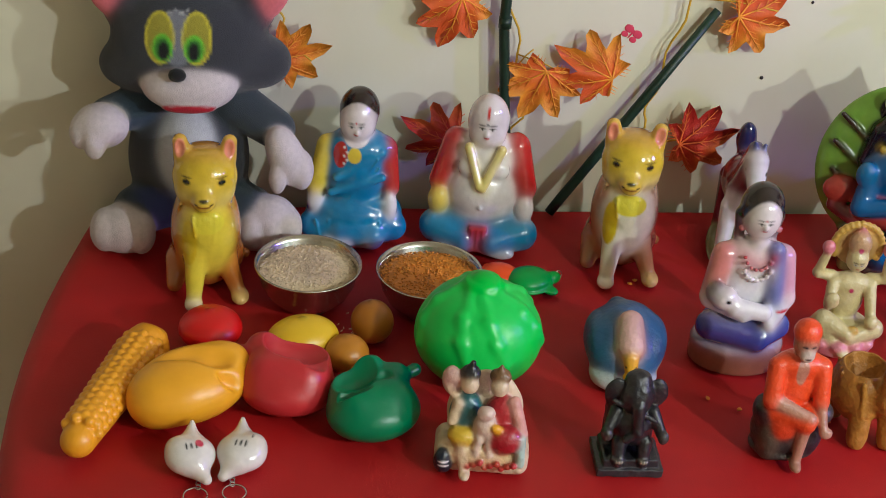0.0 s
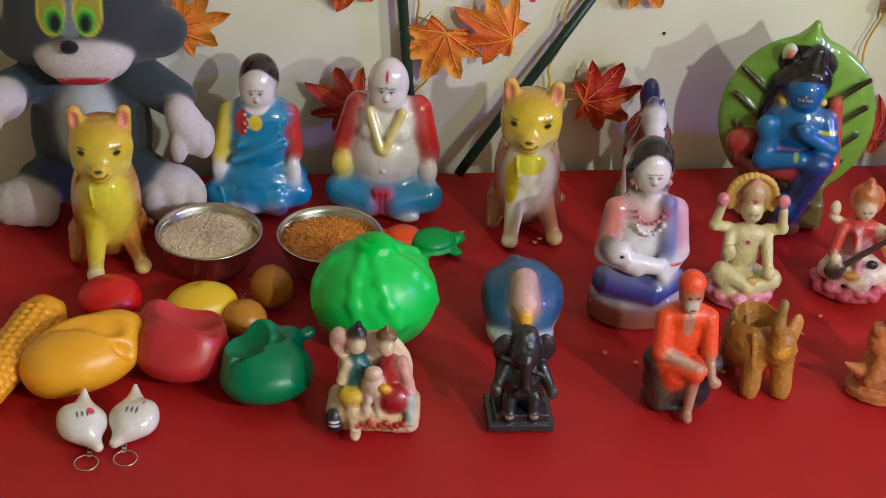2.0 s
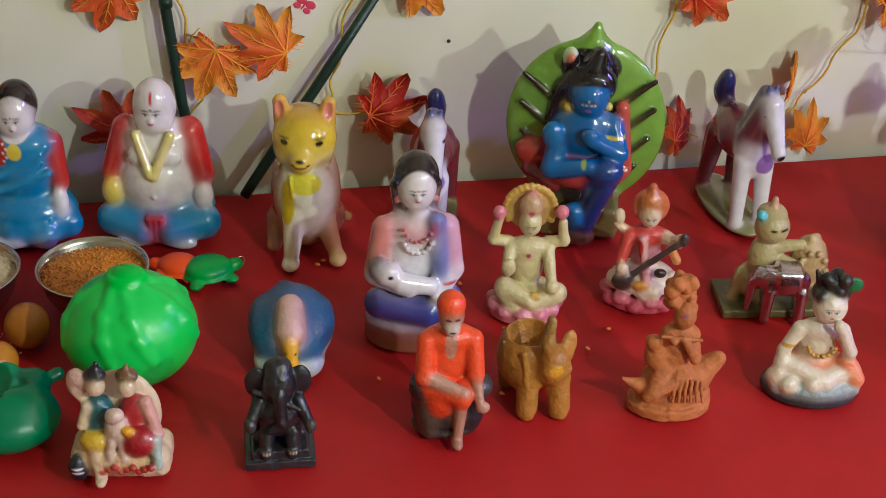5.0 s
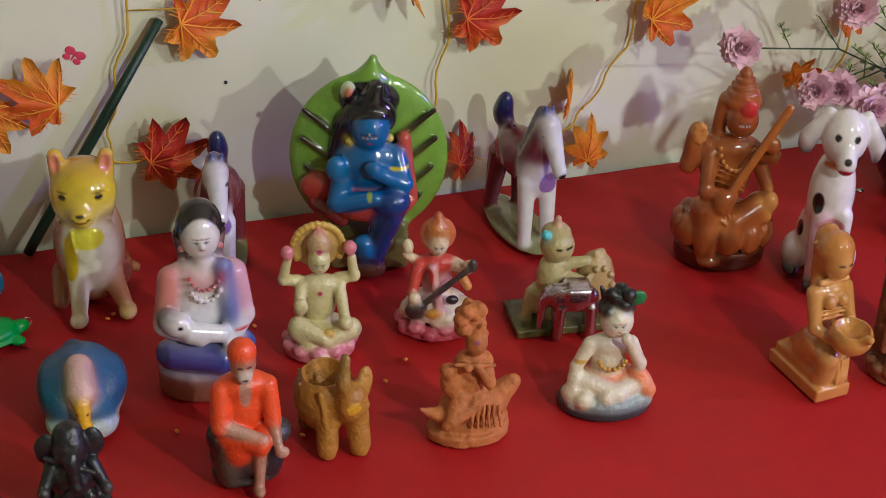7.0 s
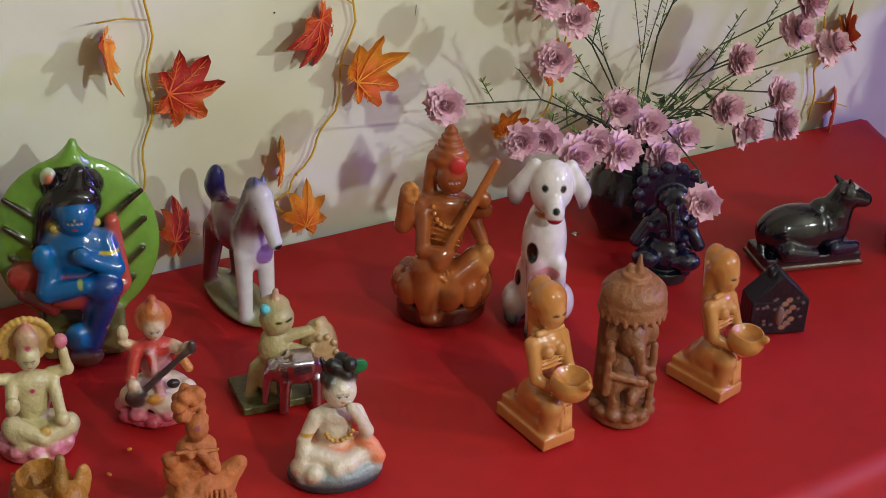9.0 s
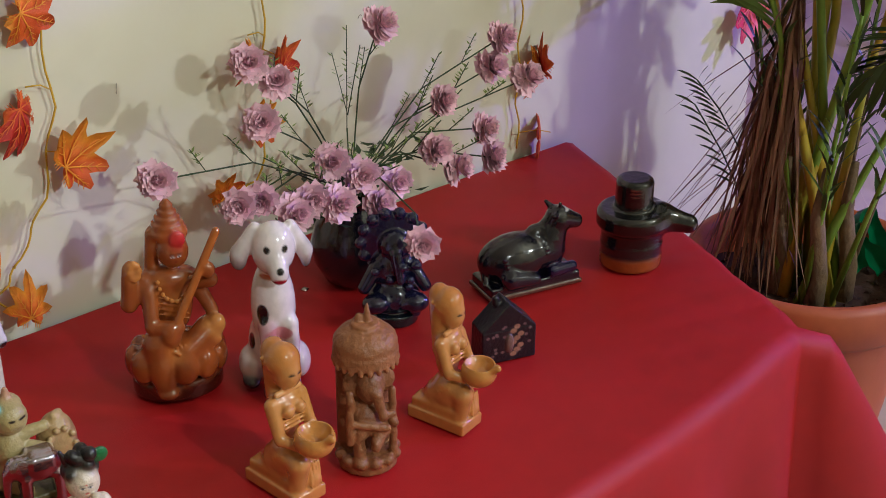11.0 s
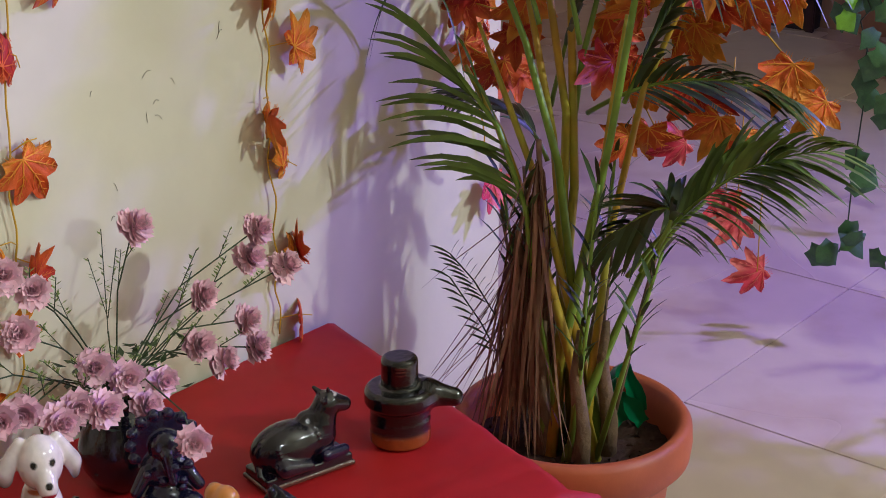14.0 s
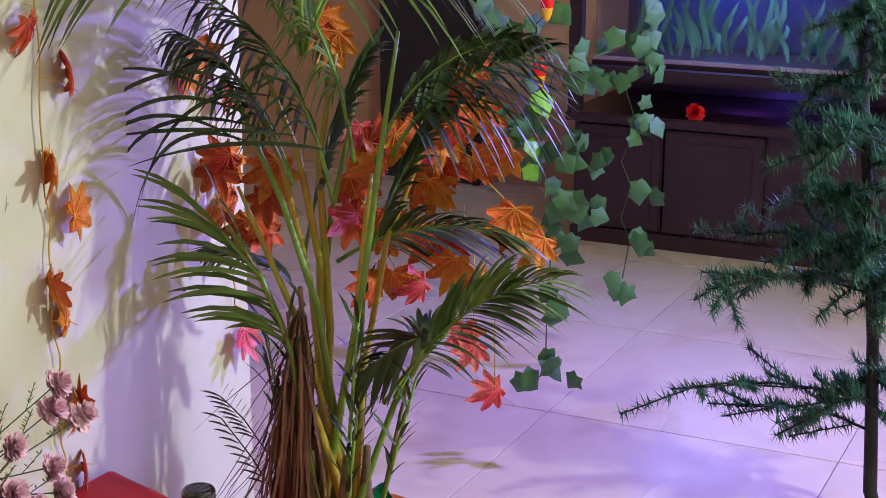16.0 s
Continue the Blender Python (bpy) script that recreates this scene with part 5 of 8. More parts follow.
figure("lute_player_statuette", [
    Y((0, 0, 0.7), (4.0, 3.2), 0.7, (190, 84, 100), 0.3, 0.4), *[E((3.7 * math.cos(a), 2.9 * math.sin(a), 0.8 + 0.7 * (i % 2)), (0.95, 0.95, 0.7), (204, 110, 126) if i % 2 else (184, 72, 92), 0.25) for i, a in enumerate([i * 0.449 for i in range(14)])],
    E((0, 0.1, 2.9), (3.5, 2.6, 1.5), (226, 206, 190), 0.5), E((0, 0.5, 6.0), (1.7, 1.3, 2.6), (216, 150, 150), 0.4), E((0, 0.3, 7.6), (2.3, 1.2, 1.1), (190, 50, 40), 0.4), E((0, -0.1, 10.2), (1.15, 1.15, 1.4), (216, 190, 160), 0.3), E((0, 0.2, 11.3), (1.4, 1.1, 1.4), (186, 110, 50), 0.3), E((0, 0.7, 10.8), (2.0, 0.7, 2.0), (196, 100, 60), 0.4), C((0, 0.3, 12), (0, 0.4, 13.0), 0.9, 0.5, (180, 90, 50), 0.3),
    C((-2.6, -2.4, 3.4), (3.4, -2.2, 8.4), 0.34, 0.34, (62, 48, 46), 0.1), E((-2.4, -2.4, 3.6), (1.2, 0.6, 1.1), (62, 48, 46), 0.3), E((3.6, -2.2, 8.6), (0.5, 0.4, 0.8), (66, 52, 50), 0.2), E((1.5, -2.2, 4.6), (0.7, 0.5, 0.5), (50, 40, 40), 0.2),
    C((-2.0, 0, 7.6), (-2.8, -1.4, 5.2), 0.75, 0.6, (190, 60, 50), 0.3), E((-2.6, -2.2, 4.8), (0.7, 0.6, 0.8), (216, 190, 160), 0.2), C((2.0, 0, 7.6), (3.2, -1.2, 7.6), 0.7, 0.55, (216, 190, 160), 0.3), E((3.3, -1.6, 8.2), (0.7, 0.6, 0.7), (216, 190, 160), 0.2), C((-2.0, 0.6, 7.6), (-3.3, 0.4, 8.6), 0.6, 0.5, (216, 190, 160), 0.3), E((-3.2, 0.3, 9.6), (0.6, 0.5, 0.9), (220, 200, 170), 0.2), C((2.0, 0.6, 7.4), (3.4, -0.2, 5.0), 0.6, 0.5, (200, 130, 60), 0.3),
    C((-3.0, -1.0, 3.0), (1.0, -2.6, 2.6), 1.1, 0.9, (226, 206, 186), 0.4), C((3.0, -1.0, 3.0), (0, -2.4, 2.4), 1.1, 0.9, (226, 206, 186), 0.4), E((-0.4, -2.8, 3.3), (1.0, 0.5, 0.5), (206, 140, 40), 0.2), C((-0.6, -1.0, 7.6), (0.2, -2.4, 3.4), 0.5, 0.5, (210, 150, 150), 0.3),
    D((-0.9, -1.3, 6.6), (0.5, 0.7, 1.2), (190, 40, 40)), *face(0, -1.2, 9.9, 0.75),
], (0.738, -0.28), -13, RESIN, "painted resin lute player seated on a pink lotus", "statuette", "", 100, 0.12, 0.015, stretch=(0.95, 1.02))

ORG = (226, 74, 28)
figure("seated_saint_statuette", [
    E((0, 0.6, 2.8), (3.5, 2.8, 3.0), (52, 48, 48), 0.6), E((0, 0.6, 0.8), (3.4, 2.7, 0.9), (56, 50, 48), 0.4), E((-1.8, -0.9, 2.6), (1.2, 1.2, 2.6), (78, 70, 60), 0.6), E((2.2, -0.6, 3.0), (1.3, 1.5, 2.4), (36, 36, 44), 0.6), E((2.9, 0, 5.2), (1.5, 1.6, 1.2), (58, 54, 56), 0.6), E((-2.6, 0.2, 5.2), (1.2, 1.6, 1.6), (40, 38, 40), 0.6),
    E((0, 0.8, 8.0), (2.3, 1.7, 3.8), ORG, 0.6), E((0, 0.6, 10.6), (2.6, 1.5, 1.3), ORG, 0.5), E((0, 0.1, 13.2), (1.25, 1.25, 1.6), (168, 112, 92), 0.3), E((0, 0.4, 14.3), (1.4, 1.4, 1.35), ORG, 0.2), E((0, -0.9, 12.4), (0.75, 0.5, 0.8), (208, 190, 180), 0.3),
    C((-2.3, 0.2, 10.4), (-2.5, -0.9, 7.2), 0.95, 0.95, ORG, 0.4), C((-2.3, -1.0, 7.2), (1.2, -2.6, 6.2), 0.75, 0.55, (184, 140, 120), 0.3), C((2.3, 0.2, 10.4), (2.5, -1.0, 7.2), 0.95, 0.85, ORG, 0.4), C((2.5, -1.2, 7.0), (2.7, -2.6, 5.0), 0.6, 0.45, (170, 120, 100), 0.3), E((3.0, -2.8, 4.6), (0.7, 0.5, 0.6), (180, 134, 114), 0.2),
    C((-1.6, -0.6, 5.8), (1.0, -2.4, 5.6), 1.2, 0.95, ORG, 0.4), C((1.6, -0.6, 5.6), (1.0, -2.2, 5.2), 1.1, 0.9, ORG, 0.4), C((1.0, -2.3, 5.0), (0.7, -2.6, 1.2), 0.65, 0.5, (172, 124, 104), 0.3), E((0.6, -3.0, 0.7), (0.6, 1.0, 0.5), (160, 112, 92), 0.3), E((-0.8, -1.5, 4.4), (1.4, 0.9, 1.4), (206, 60, 22), 0.4),
    D((0, -0.9, 10.4), (0.6, 1.0, 1.5), (176, 120, 98)), D((-0.45, -1.2, 13.4), (0.3, 0.5, 0.12), INK), D((0.45, -1.2, 13.4), (0.3, 0.5, 0.12), INK), D((0, -1.5, 12.2), (0.4, 0.5, 0.12), (60, 30, 30)),
], (0.498, -0.465), -2, RESIN, "painted resin elder in orange robe seated on a rock", "statuette", "", 100, 0.12, stretch=(0.93, 0.97))

WD = (166, 112, 40)
figure("elephant_planter", [
    E((-0.6, 1.0, 4.4), (3.3, 3.6, 3.2), WD, 0.5), X((-0.7, 1.0, 7.6), (2.3, 2.5, 3.2)), E((1.4, -1.8, 5.0), (1.9, 1.8, 1.9), WD, 0.5), C((0.9, -2.8, 5.2), (0.6, -2.9, 7.6), 0.85, 0.7, WD, 0.4), C((0.6, -2.9, 7.6), (0.9, -2.4, 9.6), 0.7, 0.5, (150, 112, 50), 0.4),
    E((3.0, -0.8, 5.8), (1.1, 0.6, 1.9), (176, 124, 54), 0.3, (0, 18, 30)), C((-0.9, -1.6, 3.2), (-1.0, -2.2, 0.7), 1.2, 1.1, WD, 0.5), C((2.2, -1.6, 3.4), (2.4, -2.2, 0.7), 1.3, 1.15, WD, 0.5), C((-2.0, 3.0, 3), (-2.1, 3.2, 0.7), 1.3, 1.1, (140, 92, 34), 0.5), C((1.4, 3.0, 3), (1.5, 3.2, 0.7), 1.3, 1.1, (140, 92, 34), 0.5),
    *[C((-3.4 + 0.1 * i, 0.2 + 0.8 * i, 6.2), (-3.2, 0.2 + 0.7 * i, 2.6), 0.18, 0.18, (130, 84, 30), 0.1) for i in range(4)], D((1.6, -3.6, 5.2), (0.8, 0.6, 0.6), (206, 150, 30)), C((-1.6, -2.2, 6.2), (-1.2, -2.6, 3.0), 0.3, 0.25, (176, 124, 44), 0.2), E((2.8, -2.4, 4.8), (0.6, 0.5, 0.5), (176, 124, 50), 0.2),
], (0.586, -0.435), -4, CARVED, "small brown carved elephant pot with raised trunk", "elephant figurine", "", 88, 0.2, 0.025, stretch=(0.9, 1.13))

CY = (176, 102, 50)
random.seed(21)
figure("clay_flute_player", [
    Y((0.4, 0, 0.6), (4.2, 2.8), 0.6, CY, 0.3, 0.3), Y((0.8, 0.3, 1.5), (3.7, 2.4), 0.5, CY, 0.3, 0.3), E((0.6, 0.2, 3.2), (3.2, 2.2, 1.9), CY, 0.5), C((-2.2, -0.6, 2.6), (-4.7, -1.2, 4.2), 1.0, 0.2, CY, 0.5), C((3.0, 0.2, 3.6), (4.9, 0.4, 5.2), 1.6, 0.8, CY, 0.7),
    E((0.3, 0, 6.4), (1.7, 1.4, 2.5), CY, 0.5), E((0.6, 0, 8.4), (1.9, 1.2, 1.2), CY, 0.4), E((0.7, -0.6, 10.8), (1.1, 1.1, 1.35), CY, 0.3), E((-1.7, -0.6, 6.6), (1.1, 1.0, 1.5), CY, 0.4), E((-2.1, -1.0, 8.2), (0.8, 0.8, 0.8), CY, 0.3),
    *[E((0.4 + random.uniform(-1.3, 1.2), random.uniform(-0.5, 1.0), random.uniform(11.2, 14.2)), random.uniform(0.45, 0.75), CY, 0.15) for _ in range(26)],
    C((1.9, -0.4, 8.4), (2.0, -1.7, 6.8), 0.65, 0.55, CY, 0.3), C((2.0, -1.8, 6.8), (0.6, -2.0, 9.0), 0.5, 0.45, CY, 0.3), C((-0.8, -0.6, 8.2), (-0.4, -2.0, 9.0), 0.55, 0.45, CY, 0.3), C((-1.6, -1.9, 9.4), (2.2, -2.0, 9.0), 0.2, 0.2, CY, 0.1),
    C((-0.8, -0.9, 5.0), (-2.2, -2.0, 2.6), 0.9, 0.6, CY, 0.4), C((1.2, -1.0, 4.6), (-1.6, -2.2, 3.0), 0.9, 0.55, CY, 0.4), *[C((0.4 + 0.5 * i, -1.9, 4.6 - 0.12 * i), (0.2 + 0.6 * i, -2.4, 2.2), 0.2, 0.16, CY, 0.12) for i in range(6)],
    D((0.5, -1.7, 11.4), (0.3, 0.4, 0.3), (150, 70, 90)),
], (0.709, -0.457), -6, CLAY, "unglazed terracotta flute player seated on a shell", "statuette", "", 104, 0.2, 0.03, stretch=(0.95, 1.0))

SG = (176, 160, 108)
figure("crawling_child_statuette", [
    B((0.2, 0.3, 0.5), (6.0, 3.4, 0.5), (86, 82, 44), 0.2), E((-1.6, 0.5, 3.0), (2.2, 1.9, 2.2), SG, 0.6), E((-1.2, 0, 6.2), (1.8, 1.5, 2.6), SG, 0.6), E((-1.0, -0.6, 10.2), (1.95, 1.9, 1.9), SG, 0.4), E((-1.0, 0.2, 11.3), (1.7, 1.6, 1.2), (180, 160, 112), 0.3), C((-1.0, 0, 12.0), (-0.9, 0, 13.2), 0.7, 0.35, (196, 150, 120), 0.3), E((-2.5, -1.0, 11.8), 0.55, (90, 190, 200), 0.1),
    C((0.2, -0.4, 7.6), (2.6, -0.8, 8.0), 0.75, 0.6, SG, 0.3), C((0.2, -0.6, 6.2), (2.4, -1.8, 5.8), 0.75, 0.6, SG, 0.3), E((4.2, 0.4, 5.0), (2.3, 2.0, 3.4), (172, 142, 92), 0.4), *[E((4.2 + 1.6 * math.cos(a), -1.4, 5.0 + 2.2 * math.sin(a)), (0.4, 0.35, 0.4), (180, 152, 104), 0.15) for a in [i * 0.628 for i in range(10)]],
    C((-2.4, -0.6, 2.4), (-0.6, -2.2, 1.6), 0.95, 0.75, SG, 0.4), C((-3.2, 0.4, 3.6), (-4.2, -0.4, 1.0), 0.9, 0.6, SG, 0.4), D((0.0, -2.2, 10.6), (0.6, 0.6, 0.16), INK), D((-1.3, -2.4, 10.6), (0.4, 0.6, 0.14), INK), *[E((4.0 + 0.3 * i, 0.0 + 0.3 * i, 8.2 - 0.1 * i), 0.5, (190, 166, 116), 0.2) for i in range(4)],
], (0.868, -0.304), -6, RESIN, "greenish ivory resin child leaning on a pot", "statuette", "", 96, 0.15, 0.015, stretch=(0.91, 0.96))

calf = figure("elephant_trinket", [
    E((0, 0, 3.9), (2.3, 1.3, 1.4), (150, 130, 170), 0.5), E((-2.0, -0.1, 4.1), (1.1, 1.0, 1.1), (150, 130, 170), 0.4), C((-2.9, -0.2, 3.8), (-3.2, -0.4, 1.2), 0.45, 0.3, (150, 130, 170), 0.3), *[C((x, y, 3.2), (x * 1.08, y, 0.4), 0.6, 0.5, (150, 130, 170), 0.3) for x in (-1.4, 1.5) for y in (-0.7, 0.7)], E((-1.6, -0.9, 4.2), (0.8, 0.3, 1.0), (150, 130, 170), 0.2), B((0.2, 0, 4.5), (1.3, 1.38, 0.75), (180, 170, 176), 0.5, 0.3),
], (0.871, -0.334), -14, CHROME, "small purple metallic elephant trinket with a patterned saddle", "elephant figurine", "", 72, stretch=(0.97, 1.08))
calf.scale = (1.15,) * 3

BS, DH = (216, 200, 178), (26, 24, 24)
random.seed(4)
figure("sitting_child_statuette", [
    Y((0, 0, 0.5), (4.7, 3.4), 0.5, (44, 48, 54), 0.3), E((0, -0.4, 1.4), (4.2, 3.0, 1.0), (120, 128, 132), 0.5), *[E((-3.6 + 0.9 * i, -2.6 + 0.4 * abs(i - 4) * 0.5, 1.5), (0.7, 0.6, 0.7), (150, 156, 154), 0.3) for i in range(9)],
    E((0, 0.3, 2.8), (3.6, 2.2, 1.4), (216, 130, 92), 0.5), E((0, 0.4, 5.0), (1.8, 1.5, 2.4), BS, 0.5), E((0.1, 0.2, 6.8), (2.2, 1.2, 1.1), BS, 0.4), E((0.4, -0.2, 9.6), (1.6, 1.5, 1.7), BS, 0.3),
    *[E((0.5 + 1.5 * math.cos(a) * random.uniform(0.3, 1), random.uniform(-0.5, 1.2), 11 + random.uniform(-0.4, 1.6)), random.uniform(0.45, 0.75), DH, 0.15) for a in [random.uniform(0, 6.28) for _ in range(26)]], E((0.4, 0.6, 10.6), (1.8, 1.4, 1.4), DH, 0.3), E((2.3, 0, 11.9), (0.8, 0.3, 0.8), (30, 110, 60), 0.1), C((-0.9, 0.3, 11.8), (-1.3, 0.3, 13.0), 0.35, 0.2, DH, 0.2),
    C((-1.9, 0.1, 6.8), (-3.2, -0.4, 4.6), 0.75, 0.6, BS, 0.3), C((-3.2, -0.4, 4.6), (-3.5, -1.2, 3.0), 0.6, 0.5, BS, 0.3), C((2.1, 0.1, 6.8), (2.9, -1.0, 5.2), 0.75, 0.6, BS, 0.3), C((2.9, -1.1, 5.2), (1.4, -1.9, 8.2), 0.6, 0.5, BS, 0.3), E((1.1, -1.9, 8.6), (0.55, 0.5, 0.6), BS, 0.2),
    E((-3.5, -1.2, 2.2), (1.2, 1.1, 1.0), (200, 176, 150), 0.4), E((-2.6, -2.2, 2.0), (1.0, 0.9, 0.9), (210, 196, 170), 0.3), C((3.2, -0.8, 3.0), (-0.4, -2.4, 2.3), 1.0, 0.75, BS, 0.4), C((-3.0, -0.6, 3.4), (0.8, -2.2, 2.5), 1.0, 0.75, BS, 0.4), C((2.8, -0.8, 4.0), (3.9, -1.4, 2.4), 0.9, 0.8, (220, 126, 84), 0.4),
    *[E((0.1 + 1.3 * math.sin(a), -1.35, 5.9 - 1.2 * math.cos(a)), 0.24, (196, 150, 60), 0.08) for a in (-1.4, -1, -0.6, -0.2, 0.2, 0.6, 1.0, 1.4)], D((0.1, -1.6, 4.6), (0.25, 0.6, 0.25), (190, 70, 60)), D((-2.9, -0.9, 5.4), (0.8, 0.9, 0.2), (196, 150, 60)), *face(0.35, -1.7, 9.6, 0.85, mark=(190, 60, 40)),
], (0.858, -0.45), -12, RESIN, "painted resin curly-haired child seated on a rock base", "statuette", "", 100, 0.12, stretch=(1.0, 1.03))

BR, BD = (142, 72, 32), (64, 20, 12)
figure("brown_goddess_figurine", [
    Y((0, 0.2, 1.2), (5.6, 4.2), 1.2, BD, 0.6, 0.8), *[E((5.2 * math.cos(a), 3.9 * math.sin(a), 4.2), (1.7, 1.2, 1.9), (148, 74, 28), 0.3, (0, 0, math.degrees(a) + 90)) for a in [i * 0.571 + 0.2 for i in range(11)]], E((0, 0.3, 4.8), (4.6, 3.4, 2.4), (150, 76, 32), 0.6),
    E((-1.0, -1.4, 6.0), (3.6, 2.4, 2.0), BR, 0.6), C((-2.4, -2.2, 7.0), (-2.2, -3.4, 2.6), 2.0, 1.3, BR, 0.6), E((-2.0, -3.9, 1.6), (1.3, 1.2, 0.7), BR, 0.4), C((3.8, -1.6, 7.4), (0.8, -3.0, 6.0), 1.8, 1.4, BR, 0.6), C((-0.6, -3.2, 5.4), (4.6, -2.6, 6.6), 0.9, 0.5, (176, 90, 40), 0.5),
    E((0, 0.3, 11), (2.6, 2.0, 4.0), BR, 0.6), E((0, 0.2, 13.8), (3.4, 1.8, 1.6), BR, 0.5), E((0.5, -0.4, 17.4), (1.9, 1.8, 2.1), BR, 0.3), E((0.4, 0.2, 19.4), (2.2, 1.9, 1.4), (168, 92, 40), 0.3), *[Y((0.3, 0.4, 20.3 + 0.7 * i), 1.95 - 0.38 * i, 0.35, BR, 0.25, 0.3) for i in range(4)], E((0.3, 0.4, 22.7), 0.55, BR, 0.2), C((-1.4, 1.0, 19), (-2.2, 1.2, 14), 1.0, 0.8, (158, 84, 36), 0.6),
    E((0.9, -1.8, 19.2), (1.0, 0.4, 1.0), (190, 28, 44), 0.1), C((-3.2, 0.2, 13.8), (-5.2, -0.4, 11.8), 1.2, 1.0, BR, 0.4), C((-5.2, -0.4, 11.8), (-5.0, -0.6, 15.0), 1.0, 0.9, BR, 0.4), *[E((-4.4 + 0.55 * math.cos(a), -1.4, 16 + 0.9 * math.sin(a)), 0.42, (196, 130, 66), 0.15) for a in [i * 0.785 for i in range(8)]], E((-4.6, -0.8, 15.8), (1.2, 0.9, 1.3), BR, 0.3),
    C((-2.8, -0.6, 13), (-3.0, -2.4, 9.6), 1.1, 0.9, BR, 0.4), C((-3.0, -2.6, 9.4), (0.0, -3.4, 9.4), 0.85, 0.8, BR, 0.3), C((-1.2, -3.8, 8.2), (5.6, -1.6, 19.4), 0.55, 0.5, (168, 92, 36), 0.2), E((-1.0, -3.6, 8.6), (1.3, 0.9, 1.5), BR, 0.4), C((3.2, -0.4, 13.4), (4.6, -1.4, 13.6), 1.1, 0.9, BR, 0.4), E((4.2, -2.2, 15.2), (0.9, 0.8, 1.0), BR, 0.3), C((3.0, 0.4, 12.8), (4.6, -1.0, 9.6), 1.0, 0.8, BR, 0.4), E((4.8, -2.2, 8.4), (1.1, 1.0, 1.3), (196, 130, 66), 0.3),
    *[E((0.2 + 2.0 * math.sin(a), -1.7 - 0.5 * math.cos(a), 14.6 - 2.6 * math.cos(a)), 0.3, (196, 126, 60), 0.1) for a in [-1.5 + 0.3 * i for i in range(11)]], *[C((-4.2, -2.0, 8.4 - 1.1 * i), (-0.4, -4.2, 6.4 - 1.1 * i), 0.18, 0.18, (200, 130, 60), 0.2) for i in range(4)], *[C((3.6, -2.6, 8.6), (4.6 + 0.2 * i, -3.0, 7.4 - 0.3 * i), 0.25, 0.2, (200, 134, 70), 0.15) for i in range(3)],
    *[C((-1.6 + 0.5 * i, -3.9 + 0.05 * i, 7.2), (-2.6 + 1.1 * i, -4.1 + 0.2 * i, 3.2), 0.16, 0.14, (186, 108, 48), 0.12) for i in range(6)], *[C((-2.2, -1.5, 12.6 - 0.7 * i), (1.6, -1.7, 11.2 - 0.6 * i), 0.14, 0.14, (178, 100, 42), 0.12) for i in range(4)],
    *face(0.55, -2.1, 17.2, 0.9, brow=(60, 24, 14), lip=(120, 40, 24)),
], (1.094, -0.233), -20, GLAZE, "glossy brown glazed seated goddess with a long lute", "figurine", "", 120, 0.25, stretch=(0.92, 1.02))

WH = (226, 214, 214)
figure("spotted_dog_figurine", [
    E((0, 2.0, 4.0), (3.4, 4.2, 4.0), WH, 0.8), E((0, 0, 9.2), (2.9, 2.9, 5.4), WH, 1.0), E((0.3, -1.2, 16.2), (2.8, 2.7, 2.9), WH, 0.6), C((0.5, -2.6, 15.4), (0.7, -4.4, 14.6), 1.7, 1.25, WH, 0.6), C((-1.9, -0.4, 18.0), (-4.0, -0.8, 15.6), 0.9, 1.1, WH, 0.4), E((-4.1, -0.8, 15.2), (1.1, 0.7, 1.4), (40, 34, 40), 0.3), C((2.6, -0.4, 18.0), (4.3, -0.4, 15.4), 0.9, 1.1, WH, 0.4), E((4.4, -0.4, 15.0), (0.8, 0.7, 1.6), (40, 34, 40), 0.3),
    C((-0.9, -2.2, 7.6), (-1.0, -3.8, 0.9), 1.25, 0.9, (210, 170, 178), 0.5), C((1.8, -1.8, 7.6), (2.0, -3.0, 0.9), 1.25, 0.9, WH, 0.5), E((-1.0, -4.4, 0.7), (1.1, 1.5, 0.75), (36, 30, 34), 0.3), E((2.0, -3.6, 0.7), (1.1, 1.5, 0.75), (36, 30, 34), 0.3), E((-3.0, 1.4, 1.8), (1.9, 3.0, 1.9), WH, 0.5), E((-3.4, -0.8, 0.8), (1.2, 1.8, 0.8), (34, 30, 36), 0.3), E((3.0, 1.4, 1.8), (1.7, 2.8, 1.9), WH, 0.5),
    D((-1.6, -2.6, 9.2), (0.8, 1.4, 1.1), INK), D((-3.4, 0.2, 5.0), (0.9, 1.2, 1.0), INK), D((-0.7, -3.6, 16.9), (0.42, 0.8, 0.38), INK), D((1.6, -3.6, 16.9), (0.42, 0.8, 0.38), INK), D((0.8, -5.6, 15.2), (0.5, 0.6, 0.4), INK), D((0.7, -5.2, 14.0), (0.9, 1.0, 0.3), (170, 30, 50)), D((0.2, -2.4, 13.2), (2.4, 2.0, 0.35), (190, 110, 60)), D((0.2, -2.8, 7.0), (2.0, 1.2, 0.8), (200, 130, 140)),
], (1.187, -0.295), -30, GLAZE, "glazed white ceramic sitting dog with black spots", "dog figurine", "", 100, 0.3, stretch=(0.87, 1.1))

OC = (188, 128, 68)


